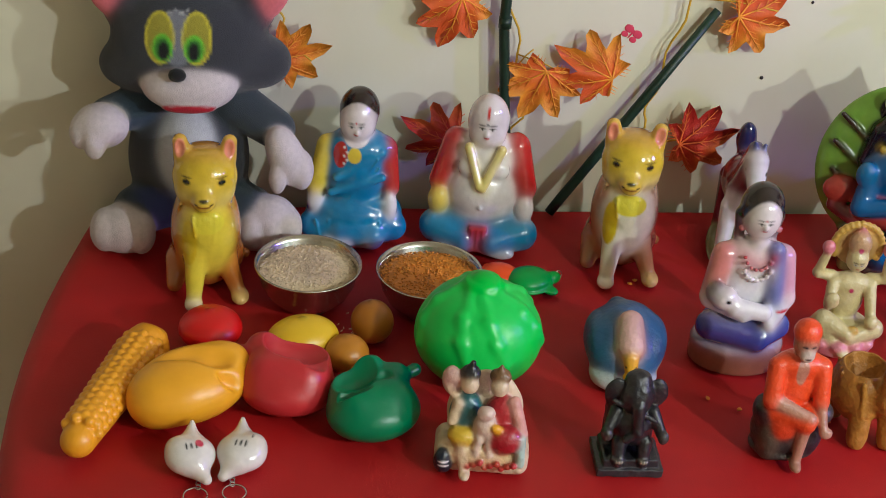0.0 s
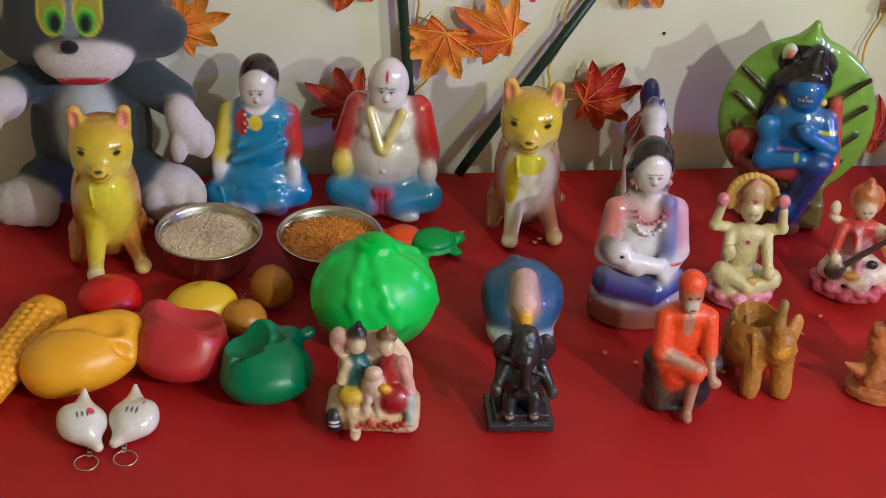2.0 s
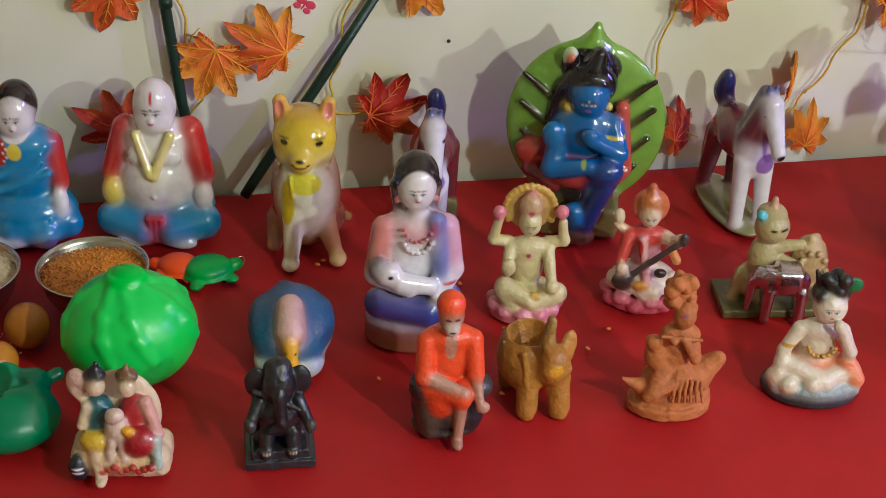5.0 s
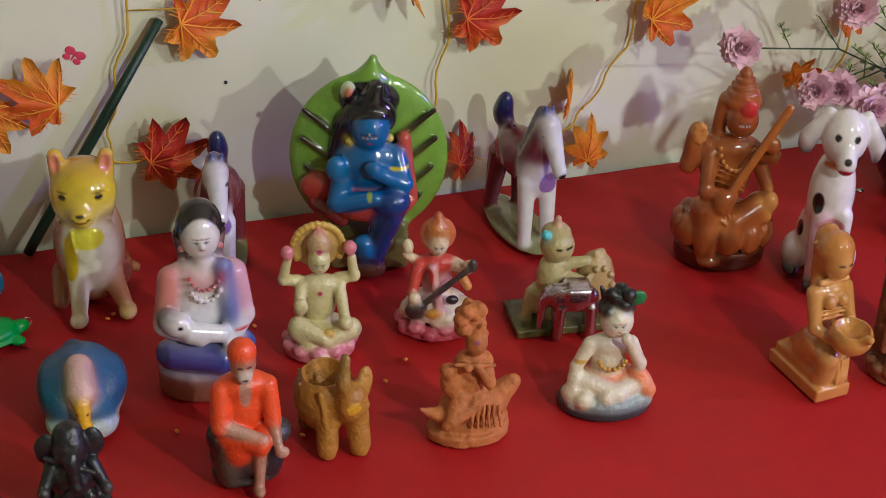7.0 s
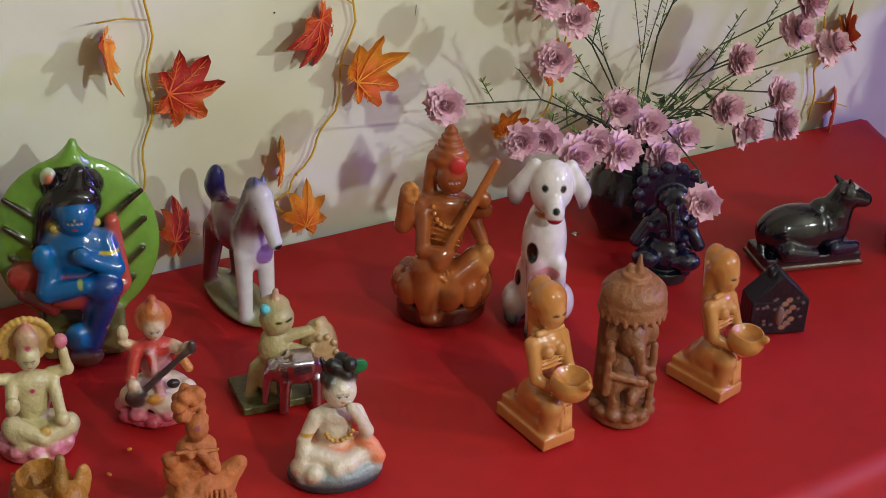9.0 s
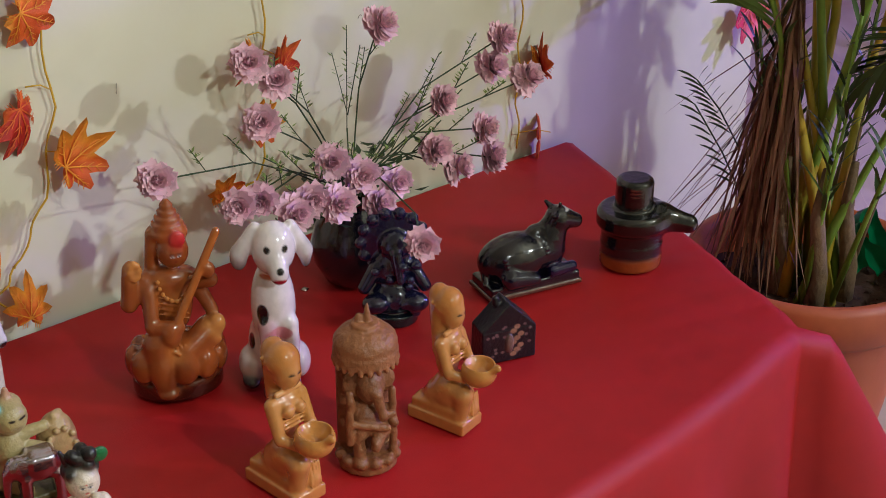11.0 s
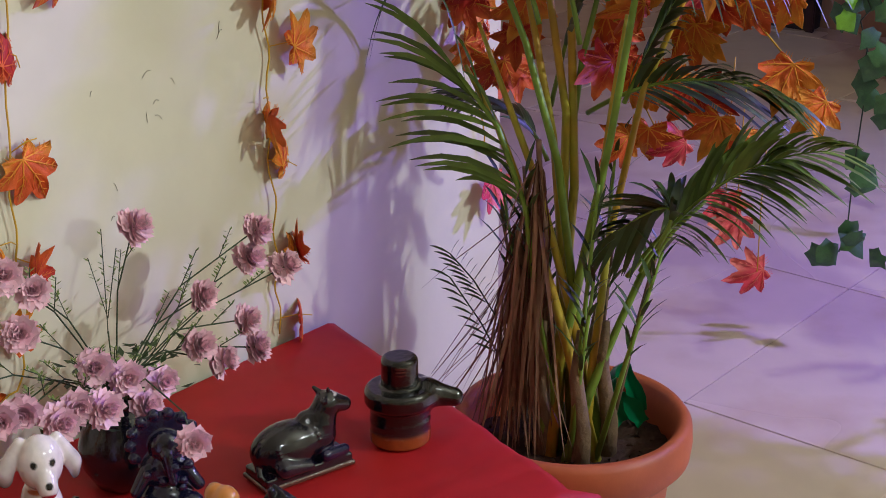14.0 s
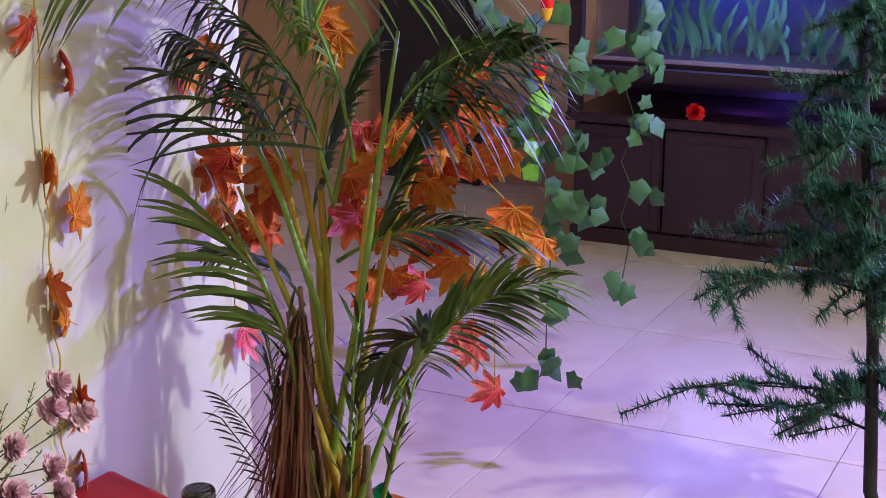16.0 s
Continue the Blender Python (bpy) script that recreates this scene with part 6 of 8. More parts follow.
def lamp_bearer(place, turn, stretch):
    figure("lamp_bearer_figurine", [
        B((0, 1.4, 0.75), (2.2, 4.4, 0.75), (186, 120, 60), 0.2), B((0, 1.8, 2.0), (1.9, 3.6, 0.7), (192, 126, 62), 0.35, 0.3), E((0, 0.4, 4.4), (2.1, 2.6, 2.6), OC, 0.6), C((0, 2.4, 3.4), (0, 4.4, 1.8), 1.8, 1.0, OC, 0.8),
        C((-0.9, -0.4, 5.2), (-0.9, -2.0, 4.8), 1.2, 1.2, OC, 0.5), C((-0.9, -2.2, 4.8), (-0.9, -1.8, 2.0), 1.2, 0.9, OC, 0.5), C((0.9, -0.6, 5.2), (0.9, -2.0, 2.4), 1.3, 1.1, OC, 0.5), *[C((0.3 + 0.4 * i, -2.6, 4.4), (0.2 + 0.45 * i, -2.9, 1.8), 0.16, 0.14, (206, 142, 76), 0.1) for i in range(4)],
        E((0, 0.9, 8.6), (1.7, 1.5, 2.6), OC, 0.5), E((0, 0.7, 11.0), (2.1, 1.4, 1.2), OC, 0.4), E((-0.8, -0.7, 10.4), (0.75, 0.7, 0.75), OC, 0.3), E((0.8, -0.7, 10.4), (0.75, 0.7, 0.75), OC, 0.3), E((0, 0.2, 14.4), (1.55, 1.6, 1.9), OC, 0.3), E((0, 0.8, 15.6), (1.9, 1.9, 1.8), (188, 120, 56), 0.3), E((0, 2.3, 16.2), (1.4, 1.2, 1.3), (180, 112, 52), 0.3), C((0, 2.0, 15), (0, 2.0, 9.4), 1.5, 1.1, (190, 122, 58), 0.6),
        C((-2.0, 0.6, 11), (-2.2, -0.8, 7.8), 0.85, 0.7, OC, 0.4), C((-2.2, -0.9, 7.8), (-0.8, -3.2, 7.0), 0.65, 0.55, OC, 0.3), C((2.0, 0.6, 11), (2.2, -0.8, 7.8), 0.85, 0.7, OC, 0.4), C((2.2, -0.9, 7.8), (0.8, -3.2, 7.0), 0.65, 0.55, OC, 0.3),
        E((0, -3.9, 8.2), (2.3, 2.3, 1.9), (190, 128, 62), 0.2), C((0, -5.6, 9.0), (0.1, -6.6, 9.3), 0.8, 0.45, (190, 128, 62), 0.4), X((0, -4.0, 10.0), (1.9, 2.1, 1.9)), *[C((-1.7, 1.0 + 0.6 * i, 15.2 + 0.3 * i), (1.7, 1.0 + 0.6 * i, 15.2 + 0.3 * i), 0.2, 0.2, (210, 150, 86), 0.15) for i in range(3)], C((-1.6, 0.2, 12.3), (1.6, 0.2, 12.3), 0.35, 0.35, (212, 152, 90), 0.2),
        *[C((-1.9, -0.6 + 0.5 * i, 5.6 - 0.3 * i), (1.9, -0.6 + 0.5 * i, 5.2 - 0.3 * i), 0.22, 0.2, (206, 140, 70), 0.15) for i in range(4)], *[C((-1.5, -0.5, 9.4 - 0.5 * i), (1.5, -0.5, 9.4 - 0.5 * i), 0.16, 0.16, (206, 140, 70), 0.12) for i in range(3)],
        D((-0.6, -1.5, 14.7), (0.45, 0.6, 0.12), INK), D((0.6, -1.5, 14.7), (0.45, 0.6, 0.12), INK), D((0, -1.7, 13.5), (0.35, 0.4, 0.1), (150, 70, 40)),
    ], place, turn, GLAZE, "glossy ochre ceramic kneeling woman holding an oil bowl", "figurine", "kneeling lamp bearers", 100, 0.3, stretch=stretch)


lamp_bearer((1.077, -0.482), 6, (0.93, 1.01))
lamp_bearer((1.286, -0.492), 14, (0.86, 0.97))

SW = (138, 88, 54)
figure("carved_canopy_statuette", [
    Y((0, 0, 0.9), 3.6, 0.9, SW, 0.3), *[E((3.3 * math.cos(a), 3.3 * math.sin(a), 1.4), (0.8, 0.8, 0.6), (128, 80, 48), 0.2) for a in [i * 0.524 for i in range(12)]], Y((0, 1.4, 7), (3.3, 2.0), 6.6, (122, 76, 46), 0.5), E((0, -0.4, 5.6), (2.4, 2.2, 2.2), SW, 0.5), E((0.2, -1.0, 9.6), (1.7, 1.7, 1.9), SW, 0.4), C((0.6, -2.4, 9.2), (1.2, -3.0, 6.8), 0.75, 0.5, SW, 0.3), C((1.2, -3.0, 6.8), (2.4, -3.0, 7.0), 0.5, 0.35, SW, 0.3), E((-1.8, -0.4, 9.8), (1.2, 0.5, 1.5), SW, 0.3), E((2.2, -0.4, 9.8), (1.2, 0.5, 1.5), SW, 0.3),
    C((-2.0, -1.2, 7.2), (-2.6, -2.4, 8.8), 0.55, 0.45, SW, 0.3), C((2.0, -1.2, 6.8), (2.8, -2.2, 5.4), 0.6, 0.5, SW, 0.3), C((-1.4, -1.8, 4.8), (-1.6, -2.4, 2.0), 0.9, 0.7, SW, 0.4), C((1.4, -1.8, 4.6), (0.2, -3.0, 3.4), 0.9, 0.7, SW, 0.4), C((-2.2, -2.4, 6.0), (1.8, -2.8, 5.2), 0.4, 0.4, (150, 98, 62), 0.3), C((-2.7, -2.2, 4), (-2.6, -2.2, 9.6), 0.5, 0.45, SW, 0.3), C((2.7, -2.0, 2), (2.7, -1.6, 9), 0.5, 0.45, SW, 0.3),
    Y((0, 0, 13.2), 3.9, 0.7, SW, 0.3, 0.2), *[E((3.7 * math.cos(a), 3.7 * math.sin(a), 12.5), (0.35, 0.35, 0.5), (150, 98, 62), 0.1) for a in [i * 0.2856 for i in range(22)]], E((0, 0, 14.4), (3.8, 3.8, 2.0), SW, 0.3), *[Y((0, 0, 14.9 + 0.75 * i), 3.2 - 0.75 * i, 0.3, (146, 94, 58), 0.2, 0.2) for i in range(3)], C((0.3, 0, 16.8), (0.3, 0, 18.4), 0.55, 0.2, SW, 0.2), E((-0.6, 0.2, 16.8), (0.6, 0.5, 0.8), SW, 0.2),
    X((-0.9, -3.0, 3.6), (0.7, 1.2, 0.6)), X((1.7, -2.8, 3.0), (0.7, 1.2, 0.8)), 
], (1.17, -0.487), -22, CARVED, "brown carved wood deity with elephant head under a canopy", "statuette", "", 108, 0.15, 0.025, stretch=(0.88, 1.03))

NV = (20, 20, 42)
figure("blue_deity_figurine", [
    Y((0, 0, 0.8), (3.0, 2.6), 0.8, (14, 22, 28), 0.3), E((0, 0.4, 3.4), (3.4, 2.6, 2.6), NV, 0.6), E((0, 0.6, 7.2), (2.8, 2.0, 3.0), NV, 0.6), E((0.2, 0.4, 10.6), (2.0, 1.8, 2.0), NV, 0.5), E((0, 1.4, 10.6), (4.2, 0.9, 4.2), (22, 22, 50), 0.4), *[E((4.0 * math.cos(a), 1.2, 10.6 + 4.0 * math.sin(a)), (0.75, 0.7, 0.75), (24, 24, 56), 0.25) for a in [i * 0.449 for i in range(14)]],
    C((-2.2, 0, 7.6), (-3.8, -0.8, 5.2), 1.0, 0.8, NV, 0.4), C((2.2, 0, 7.6), (3.8, -0.8, 5.2), 1.0, 0.8, NV, 0.4), E((-2.4, -1.8, 3.4), (1.8, 1.4, 1.3), NV, 0.4), E((2.4, -1.8, 3.4), (1.8, 1.4, 1.3), NV, 0.4), C((0.2, -1.4, 10), (0.6, -2.2, 6.6), 0.8, 0.5, NV, 0.4), *[E((random.uniform(-3, 3), -1.8 + random.uniform(-0.4, 0.4), random.uniform(2, 9)), 0.55, (26, 26, 58), 0.2) for _ in range(16)],
], (1.379, -0.273), -34, BLACK_GLAZE, "glossy dark blue glazed seated deity with a rounded back", "figurine", "", 92, 0.2, stretch=(0.98, 0.97))

figure("reclining_bull_figurine", [
    B((0.5, 0.2, 0.9), (6.6, 2.9, 0.9), (20, 19, 34), 0.3), B((0.5, 0.2, 0.25), (6.9, 3.1, 0.3), (96, 52, 40), 0.1), E((-1.2, 0.2, 4.4), (5.4, 3.2, 3.4), (20, 18, 28), 0.8), E((3.2, 0, 4.9), (2.7, 2.5, 3.2), (20, 18, 36), 0.8), E((1.8, 0.2, 7.4), (1.4, 1.2, 1.1), (24, 22, 28), 0.4), C((3.8, -0.2, 7), (4.5, -0.4, 8.9), 2.1, 1.7, (22, 20, 28), 0.6), C((4.8, -0.6, 9.3), (7.0, -0.8, 8.5), 1.7, 1.05, (22, 20, 28), 0.5), C((4.0, -1.2, 10.2), (3.2, -2.0, 10.4), 0.5, 0.3, (22, 20, 28), 0.3), C((4.2, 0.4, 10.4), (3.6, 1.0, 11.2), 0.5, 0.25, (22, 20, 28), 0.3), C((4.8, -0.9, 10.6), (4.5, -1.1, 11.6), 0.4, 0.2, (22, 20, 28), 0.3),
    C((3.2, -2.4, 2.6), (6.2, -2.0, 2.4), 0.9, 0.7, (22, 20, 60), 0.4), C((-3.2, -2.4, 2.8), (0.2, -2.8, 2.2), 1.5, 0.8, (24, 22, 40), 0.5), C((-5.6, 0.6, 4), (-6.2, -1.2, 1.9), 0.6, 0.5, (22, 20, 28), 0.4), *[E((1.4 + 0.8 * math.cos(a) , -2.4 * math.cos(a), 4.8 + 2.4 * math.sin(a)), 0.35, (34, 32, 46), 0.1) for a in [0.2 + i * 0.25 for i in range(9)]], *[E((-3.6 - 0.1 * i, -2.7 + 0.1 * i, 3.6 + 0.5 * i), 0.3, (34, 32, 44), 0.1) for i in range(5)],
    D((5.6, -1.0, 10.6), (0.8, 1.0, 0.14), (200, 196, 200)), D((5.3, -0.6, 10.9), (0.14, 0.9, 0.5), (200, 196, 200)),
], (1.563, -0.31), -14, BLACK_GLAZE, "glossy black glazed reclining bull on a base", "bull figurine", "", 96, 0.15, stretch=(0.98, 0.96))

random.seed(31)
figure("house_shaped_block", [
    B((0, 0, 2.1), (3.3, 1.6, 2.1), (18, 17, 28), 0.15), B((0, 0, 4.2), (2.35, 1.55, 2.35), (18, 17, 28), 0.15, 0.1, (0, 45, 0)), *[D((random.uniform(-2.8, 2.8), -1.7, random.uniform(0.5, 4.6)), (0.22, 0.3, 0.2), (110, 84, 90)) for _ in range(22)], *[D((0.9 + (i % 3) * 0.45 - 0.4, -1.7, 0.9 + 0.5 * i), (0.42, 0.3, 0.34), (150, 108, 92)) for i in range(8)],
    E((0, -1.7, 2.4), (0.5, 0.3, 1.2), (120, 90, 86), 0.1), C((-0.9, 0.2, 6.9), (-1.0, 0.2, 7.5), 0.5, 0.4, (20, 19, 26), 0.2),
], (1.426, -0.421), -18, RESIN, "small black house-shaped block with worn gold pattern", "ornament", "", 72, 0.1, stretch=(1.05, 1.03))

LK = (16, 15, 17)
figure("stone_lingam", [
    Y((0, 0, 0.9), (4.6, 4.4), 0.9, (150, 72, 28), 0.4), Y((0, 0, 2.3), (4.5, 4.3), 0.8, (34, 32, 38), 0.3), Y((0, 0, 4.4), (4.5, 4.3), 1.8, LK, 0.7, 0.6), Y((0, 0, 6.2), (5.4, 5.0), 1.2, LK, 0.8, 0.7), C((3.4, -1.6, 6.2), (7.0, -3.4, 5.5), 1.9, 1.2, LK, 1.2), E((7.4, -3.5, 5.4), (1.2, 1.2, 1.1), LK, 0.4), Y((0, 0, 8.7), (2.75, 2.7), 2.6, LK, 0.7, 0.5), *[D((-1.0, -2.3, 9.6 + 0.45 * i), (0.9, 0.6, 0.1), (90, 40, 36)) for i in range(3)],
], (1.716, -0.355), -20, BLACK_GLAZE, "glossy black lingam with spout on a brown foot", "lingam", "", 92, 0.12, stretch=(0.91, 1.09))
bm = bevel_box(-0.004, 0.004, -0.004, 0.004, 0, 0.003, 0.0006)
chip = part("foil_chip", bm, STEEL)
chip.matrix_world = pose(1.335, -0.145, 0.003, 0, 0, 20)
tagged(chip, "tiny shiny square chip on the red cloth", "chip")

# ---- garlands on the wall ----
LOBES = [(-90, 0.12), (-66, 0.40), (-46, 0.66), (-31, 0.58), (-20, 0.50), (-8, 0.72), (2, 0.94), (11, 0.80), (22, 0.60), (32, 0.78), (37, 0.90), (45, 1.05), (53, 0.92), (58, 0.82), (68, 0.64), (76, 0.82), (81, 0.94), (90, 1.16)]
LEAF_TINTS = {"maple_leaf_fabric": ((214, 84, 24), (232, 120, 30), (236, 178, 44)), "red_maple_leaf_fabric": ((176, 30, 22), (206, 56, 26), (226, 128, 40)), "pink_maple_leaf_fabric": ((206, 44, 76), (226, 84, 104), (234, 140, 120))}


def maple_mesh(name, mat, cup, seed):
    """A lobed leaf about 1 across, its stalk at the bottom, facing -y, with a ridge along each lobe."""
    random.seed(seed)
    ring = [(a, r * random.uniform(0.93, 1.07)) for a, r in LOBES]
    ring = ring + [(180 - a, r * random.uniform(0.93, 1.07)) for a, r in LOBES[-2:0:-1]]
    deep, body, margin = [np.array(rgb(*c)) for c in LEAF_TINTS[mat.name]]
    v, f, tint = [], [], []
    n = len(ring)

    def at(x, z, ripple):
        return cup * (x * x + z * z) * 2.2 + ripple

    for back in (0, 1):
        o = len(v)
        v.append((0, 0.012 * back - 0.01, -0.12))
        tint.append(deep)
        for part_r in (0.5, 1.0):
            for a, r in ring:
                x, z = 0.5 * r * part_r * math.cos(radians(a)), 0.5 * r * part_r * math.sin(radians(a)) - 0.12 * (1 - part_r)
                v.append((x, at(x, z, 0.022 * math.sin(radians(a) * 5 + seed) * part_r + (0.014 if r < 0.55 else -0.008)) + 0.008 * back, z))
                side = 0.5 + 0.5 * math.sin(radians(a) + 1.7 * seed)
                c = deep * (1 - side) + body * side
                tint.append(c if part_r < 1 else (c * 0.45 + margin * 0.55 if side > 0.45 or r < 0.5 else c))
        for i in range(n):
            k = (i + 1) % n
            tri = [(o, o + 1 + i, o + 1 + k), (o + 1 + i, o + 1 + n + i, o + 1 + n + k, o + 1 + k)]
            f += [t[::-1] for t in tri] if back else tri
    for i in range(n):
        k = (i + 1) % n
        c = 2 + 3 * n
        f.append((1 + n + i, c + i, c + k, 1 + n + k)[::-1])
    # pale veins along the lobes and short ones to their sides
    for a, r in [q for q in ring if q[1] > 0.58 and (round(q[0]) in (-46, 2, 45, 90, 135, 178, 226))]:
        tipx, tipz = 0.46 * r * math.cos(radians(a)), 0.46 * r * math.sin(radians(a))
        runs = [((0, -0.12), (tipx, tipz), 0.011)]
        for q in (0.35, 0.55, 0.75):
            bx, bz = tipx * q, -0.12 * (1 - q) + tipz * q
            for turn in (-38, 38):
                L = 0.13 * (1 - 0.5 * q)
                runs.append(((bx, bz), (bx + L * math.cos(radians(a + turn)), bz + L * math.sin(radians(a + turn))), 0.006))
        for (x0, z0), (x1, z1), wd in runs:
            o, d = len(v), Vector((x1 - x0, 0, z1 - z0)).normalized() * wd
            for q, s in ((0, 1), (0.5, 0.8), (1, 0.25)):
                x, z = x0 + (x1 - x0) * q, z0 + (z1 - z0) * q
                y = at(x, z, -0.030)
                v += [(x - d.z * s, y + 0.006, z + d.x * s), (x, y - 0.004, z), (x + d.z * s, y + 0.006, z - d.x * s)]
                tint += [body * 0.55 + margin * 0.45] * 3
            f += [(o + 3 * q + s, o + 3 * q + s + 1, o + 3 * q + s + 4, o + 3 * q + s + 3) for q in (0, 1) for s in (0, 1)]
    me = mesh_of(name, v, f, mat, True)
    me.color_attributes.new("glaze", "FLOAT_COLOR", "POINT").data.foreach_set("color", [q for c in tint for q in (*c, 1)])
    return me


LEAVES = {m.name: [maple_mesh("maple_leaf", m, c, k) for k, c in enumerate((0.12, 0.28, 0.42, -0.18))] for m in (MAPLE, MAPLE_RED, MAPLE_PINK)}


def hang_leaf(parent, mat, place, size, lean, spin, tip, k, stem=None, name="leaf"):
    me = LEAVES[mat.name][k % 4]
    ob = under(new(name, me), parent)
    ob.matrix_world = pose(*place, tip, lean, spin) @ Matrix.Diagonal((size, size, size, 1))
    return ob


def garland(label, path, leaves, group="maple garlands on the wall"):
    g = tagged(new("maple_garland", None), label, "leaf garland", group)
    s = Soup()
    pts = [Vector((x, -0.008, z)) for x, z in path]
    fine = []
    for i in range(len(pts) - 1):
        for q in range(6):
            t = q / 6
            p = pts[i].lerp(pts[i + 1], t)
            fine.append(p + Vector((0.004 * math.sin(7 * (i + t)), -0.004 * abs(math.sin(3 * (i + t))), 0.003 * math.cos(5 * (i + t)))))
    fine.append(pts[-1])
    s.tube(fine, 0.0014, 6)
    for k, (x, z, size, lean, spin, mat) in enumerate(leaves):
        near = min(fine, key=lambda p: (p.x - x) ** 2 + (p.z - z - 0.01) ** 2)
        foot = Vector((x - 0.35 * size * math.sin(radians(lean)) * -1, -0.022, z - 0.35 * size * math.cos(radians(lean))))
        s.tube([near, near.lerp(foot, 0.5) + Vector((0, -0.006, 0.006)), foot], 0.0009, 5)
        hang_leaf(g, mat, (x, -0.026 - 0.004 * (k % 3), z), 1.02 * size, lean, spin, 6 - 9 * (k % 3), k + int(x * 10))
    s.make("vine", VEIN, g)
    return g


O, R, K = MAPLE, MAPLE_RED, MAPLE_PINK
garland("orange fabric maple leaf garland taped behind the plush toy", [(0.0, 0.3), (0.02, 0.24), (0.03, 0.2)], [(0.027, 0.197, 0.085, 80, 10, O)])
garland("orange and red maple leaf garland beside a green stick", [(0.235, 0.62), (0.245, 0.45), (0.262, 0.3), (0.285, 0.22), (0.30, 0.12), (0.26, 0.06)],
        [(0.214, 0.262, 0.096, 195, 5, O), (0.314, 0.18, 0.100, 200, -8, O), (0.382, 0.19, 0.096, -65, 10, O), (0.213, 0.098, 0.09, -65, 5, R), (0.25, 0.42, 0.09, 150, 0, O), (0.27, 0.55, 0.09, 40, 0, O)])
garland("orange and red maple leaf garland with yellow vine", [(0.50, 0.62), (0.495, 0.42), (0.47, 0.25), (0.45, 0.16), (0.44, 0.10), (0.49, 0.095)],
        [(0.540, 0.258, 0.100, 105, 8, O), (0.497, 0.103, 0.10, 80, -10, R), (0.50, 0.4, 0.09, 60, 0, O), (0.47, 0.55, 0.09, 160, 0, O)])
garland("orange maple leaf garland hanging on the cream wall", [(0.80, 0.62), (0.835, 0.42), (0.838, 0.3), (0.832, 0.2), (0.815, 0.1), (0.83, 0.05)],
        [(0.781, 0.297, 0.085, 190, 65, O), (0.862, 0.234, 0.100, 95, -6, R), (0.853, 0.056, 0.085, 70, 20, R), (0.79, 0.44, 0.09, 220, 0, O), (0.86, 0.52, 0.09, 60, 0, O)])
garland("orange maple leaf garland with a curling yellow vine", [(1.09, 0.62), (1.08, 0.42), (1.085, 0.28), (1.06, 0.17), (1.02, 0.1), (0.985, 0.06), (1.0, 0.03)],
        [(1.040, 0.283, 0.098, 165, 35, R), (1.090, 0.216, 0.100, 70, 12, O), (1.014, 0.043, 0.078, 20, 15, O), (0.986, 0.114, 0.075, 50, 65, O), (1.06, 0.4, 0.09, 120, 0, O), (1.11, 0.5, 0.09, 50, 0, R)])
garland("orange maple leaf garland behind the pink flowers", [(1.40, 0.80), (1.405, 0.6), (1.385, 0.42), (1.38, 0.3), (1.385, 0.2), (1.36, 0.1), (1.30, 0.09)],
        [(1.402, 0.400, 0.104, 150, -5, O), (1.35, 0.285, 0.07, 180, 60, O), (1.39, 0.262, 0.075, 60, 20, R), (1.297, 0.106, 0.06, 20, 0, O), (1.469, 0.631, 0.10, 120, 10, O), (1.38, 0.54, 0.09, 60, 10, R), (1.355, 0.19, 0.07, 100, 20, O)])
garland("orange maple leaf garland near the table corner", [(1.83, 0.95), (1.835, 0.75), (1.825, 0.55), (1.832, 0.45), (1.826, 0.32), (1.832, 0.2), (1.828, 0.1), (1.832, 0.015)],
        [(1.842, 0.296, 0.09, 60, 30, O), (1.811, 0.366, 0.09, 185, 70, O), (1.872, 0.467, 0.102, 80, -5, O), (1.831, 0.553, 0.095, 180, 60, O), (1.850, 0.138, 0.09, 95, 20, O), (1.856, 0.15, 0.08, 20, 60, R), (1.862, 0.028, 0.08, 95, 50, R), (1.884, 0.68, 0.09, 40, 40, R), (1.79, 0.77, 0.09, 170, 10, R)])
garland("maple leaf garland at the end of the wall", [(2.28, 0.95), (2.29, 0.7), (2.30, 0.5), (2.31, 0.35), (2.34, 0.18)],
        [(2.346, 0.122, 0.10, 170, 0, K), (2.299, 0.476, 0.11, 190, -8, O), (2.312, 0.395, 0.095, 175, 45, R), (2.256, 0.675, 0.105, 180, 10, O), (2.3, 0.58, 0.09, 20, 20, R)])

# two dark green sticks leaning on the wall
s = Soup()
s.tube([(0.268, -0.012, 0.70), (0.270, -0.014, 0.42), (0.267, -0.016, 0.24), (0.279, -0.018, 0.12), (0.298, -0.020, 0.004)], [0.0058, 0.006, 0.0062, 0.006, 0.006], 10)
s.tube([(0.268, -0.016, 0.236), (0.268, -0.016, 0.248)], 0.0075, 10)
tagged(s.make("green_stick", STICK), "dark green wrapped stick leaning upright on the wall", "stick", "green sticks")
s = Soup()
s.tube([(0.508, -0.012, 0.262), (0.44, -0.018, 0.156), (0.35, -0.024, 0.016), (0.342, -0.026, 0.004)], [0.005, 0.0062, 0.0062, 0.006], 10)
tagged(s.make("green_stick", STICK), "dark green wrapped stick leaning aslant on the wall", "stick", "green sticks")


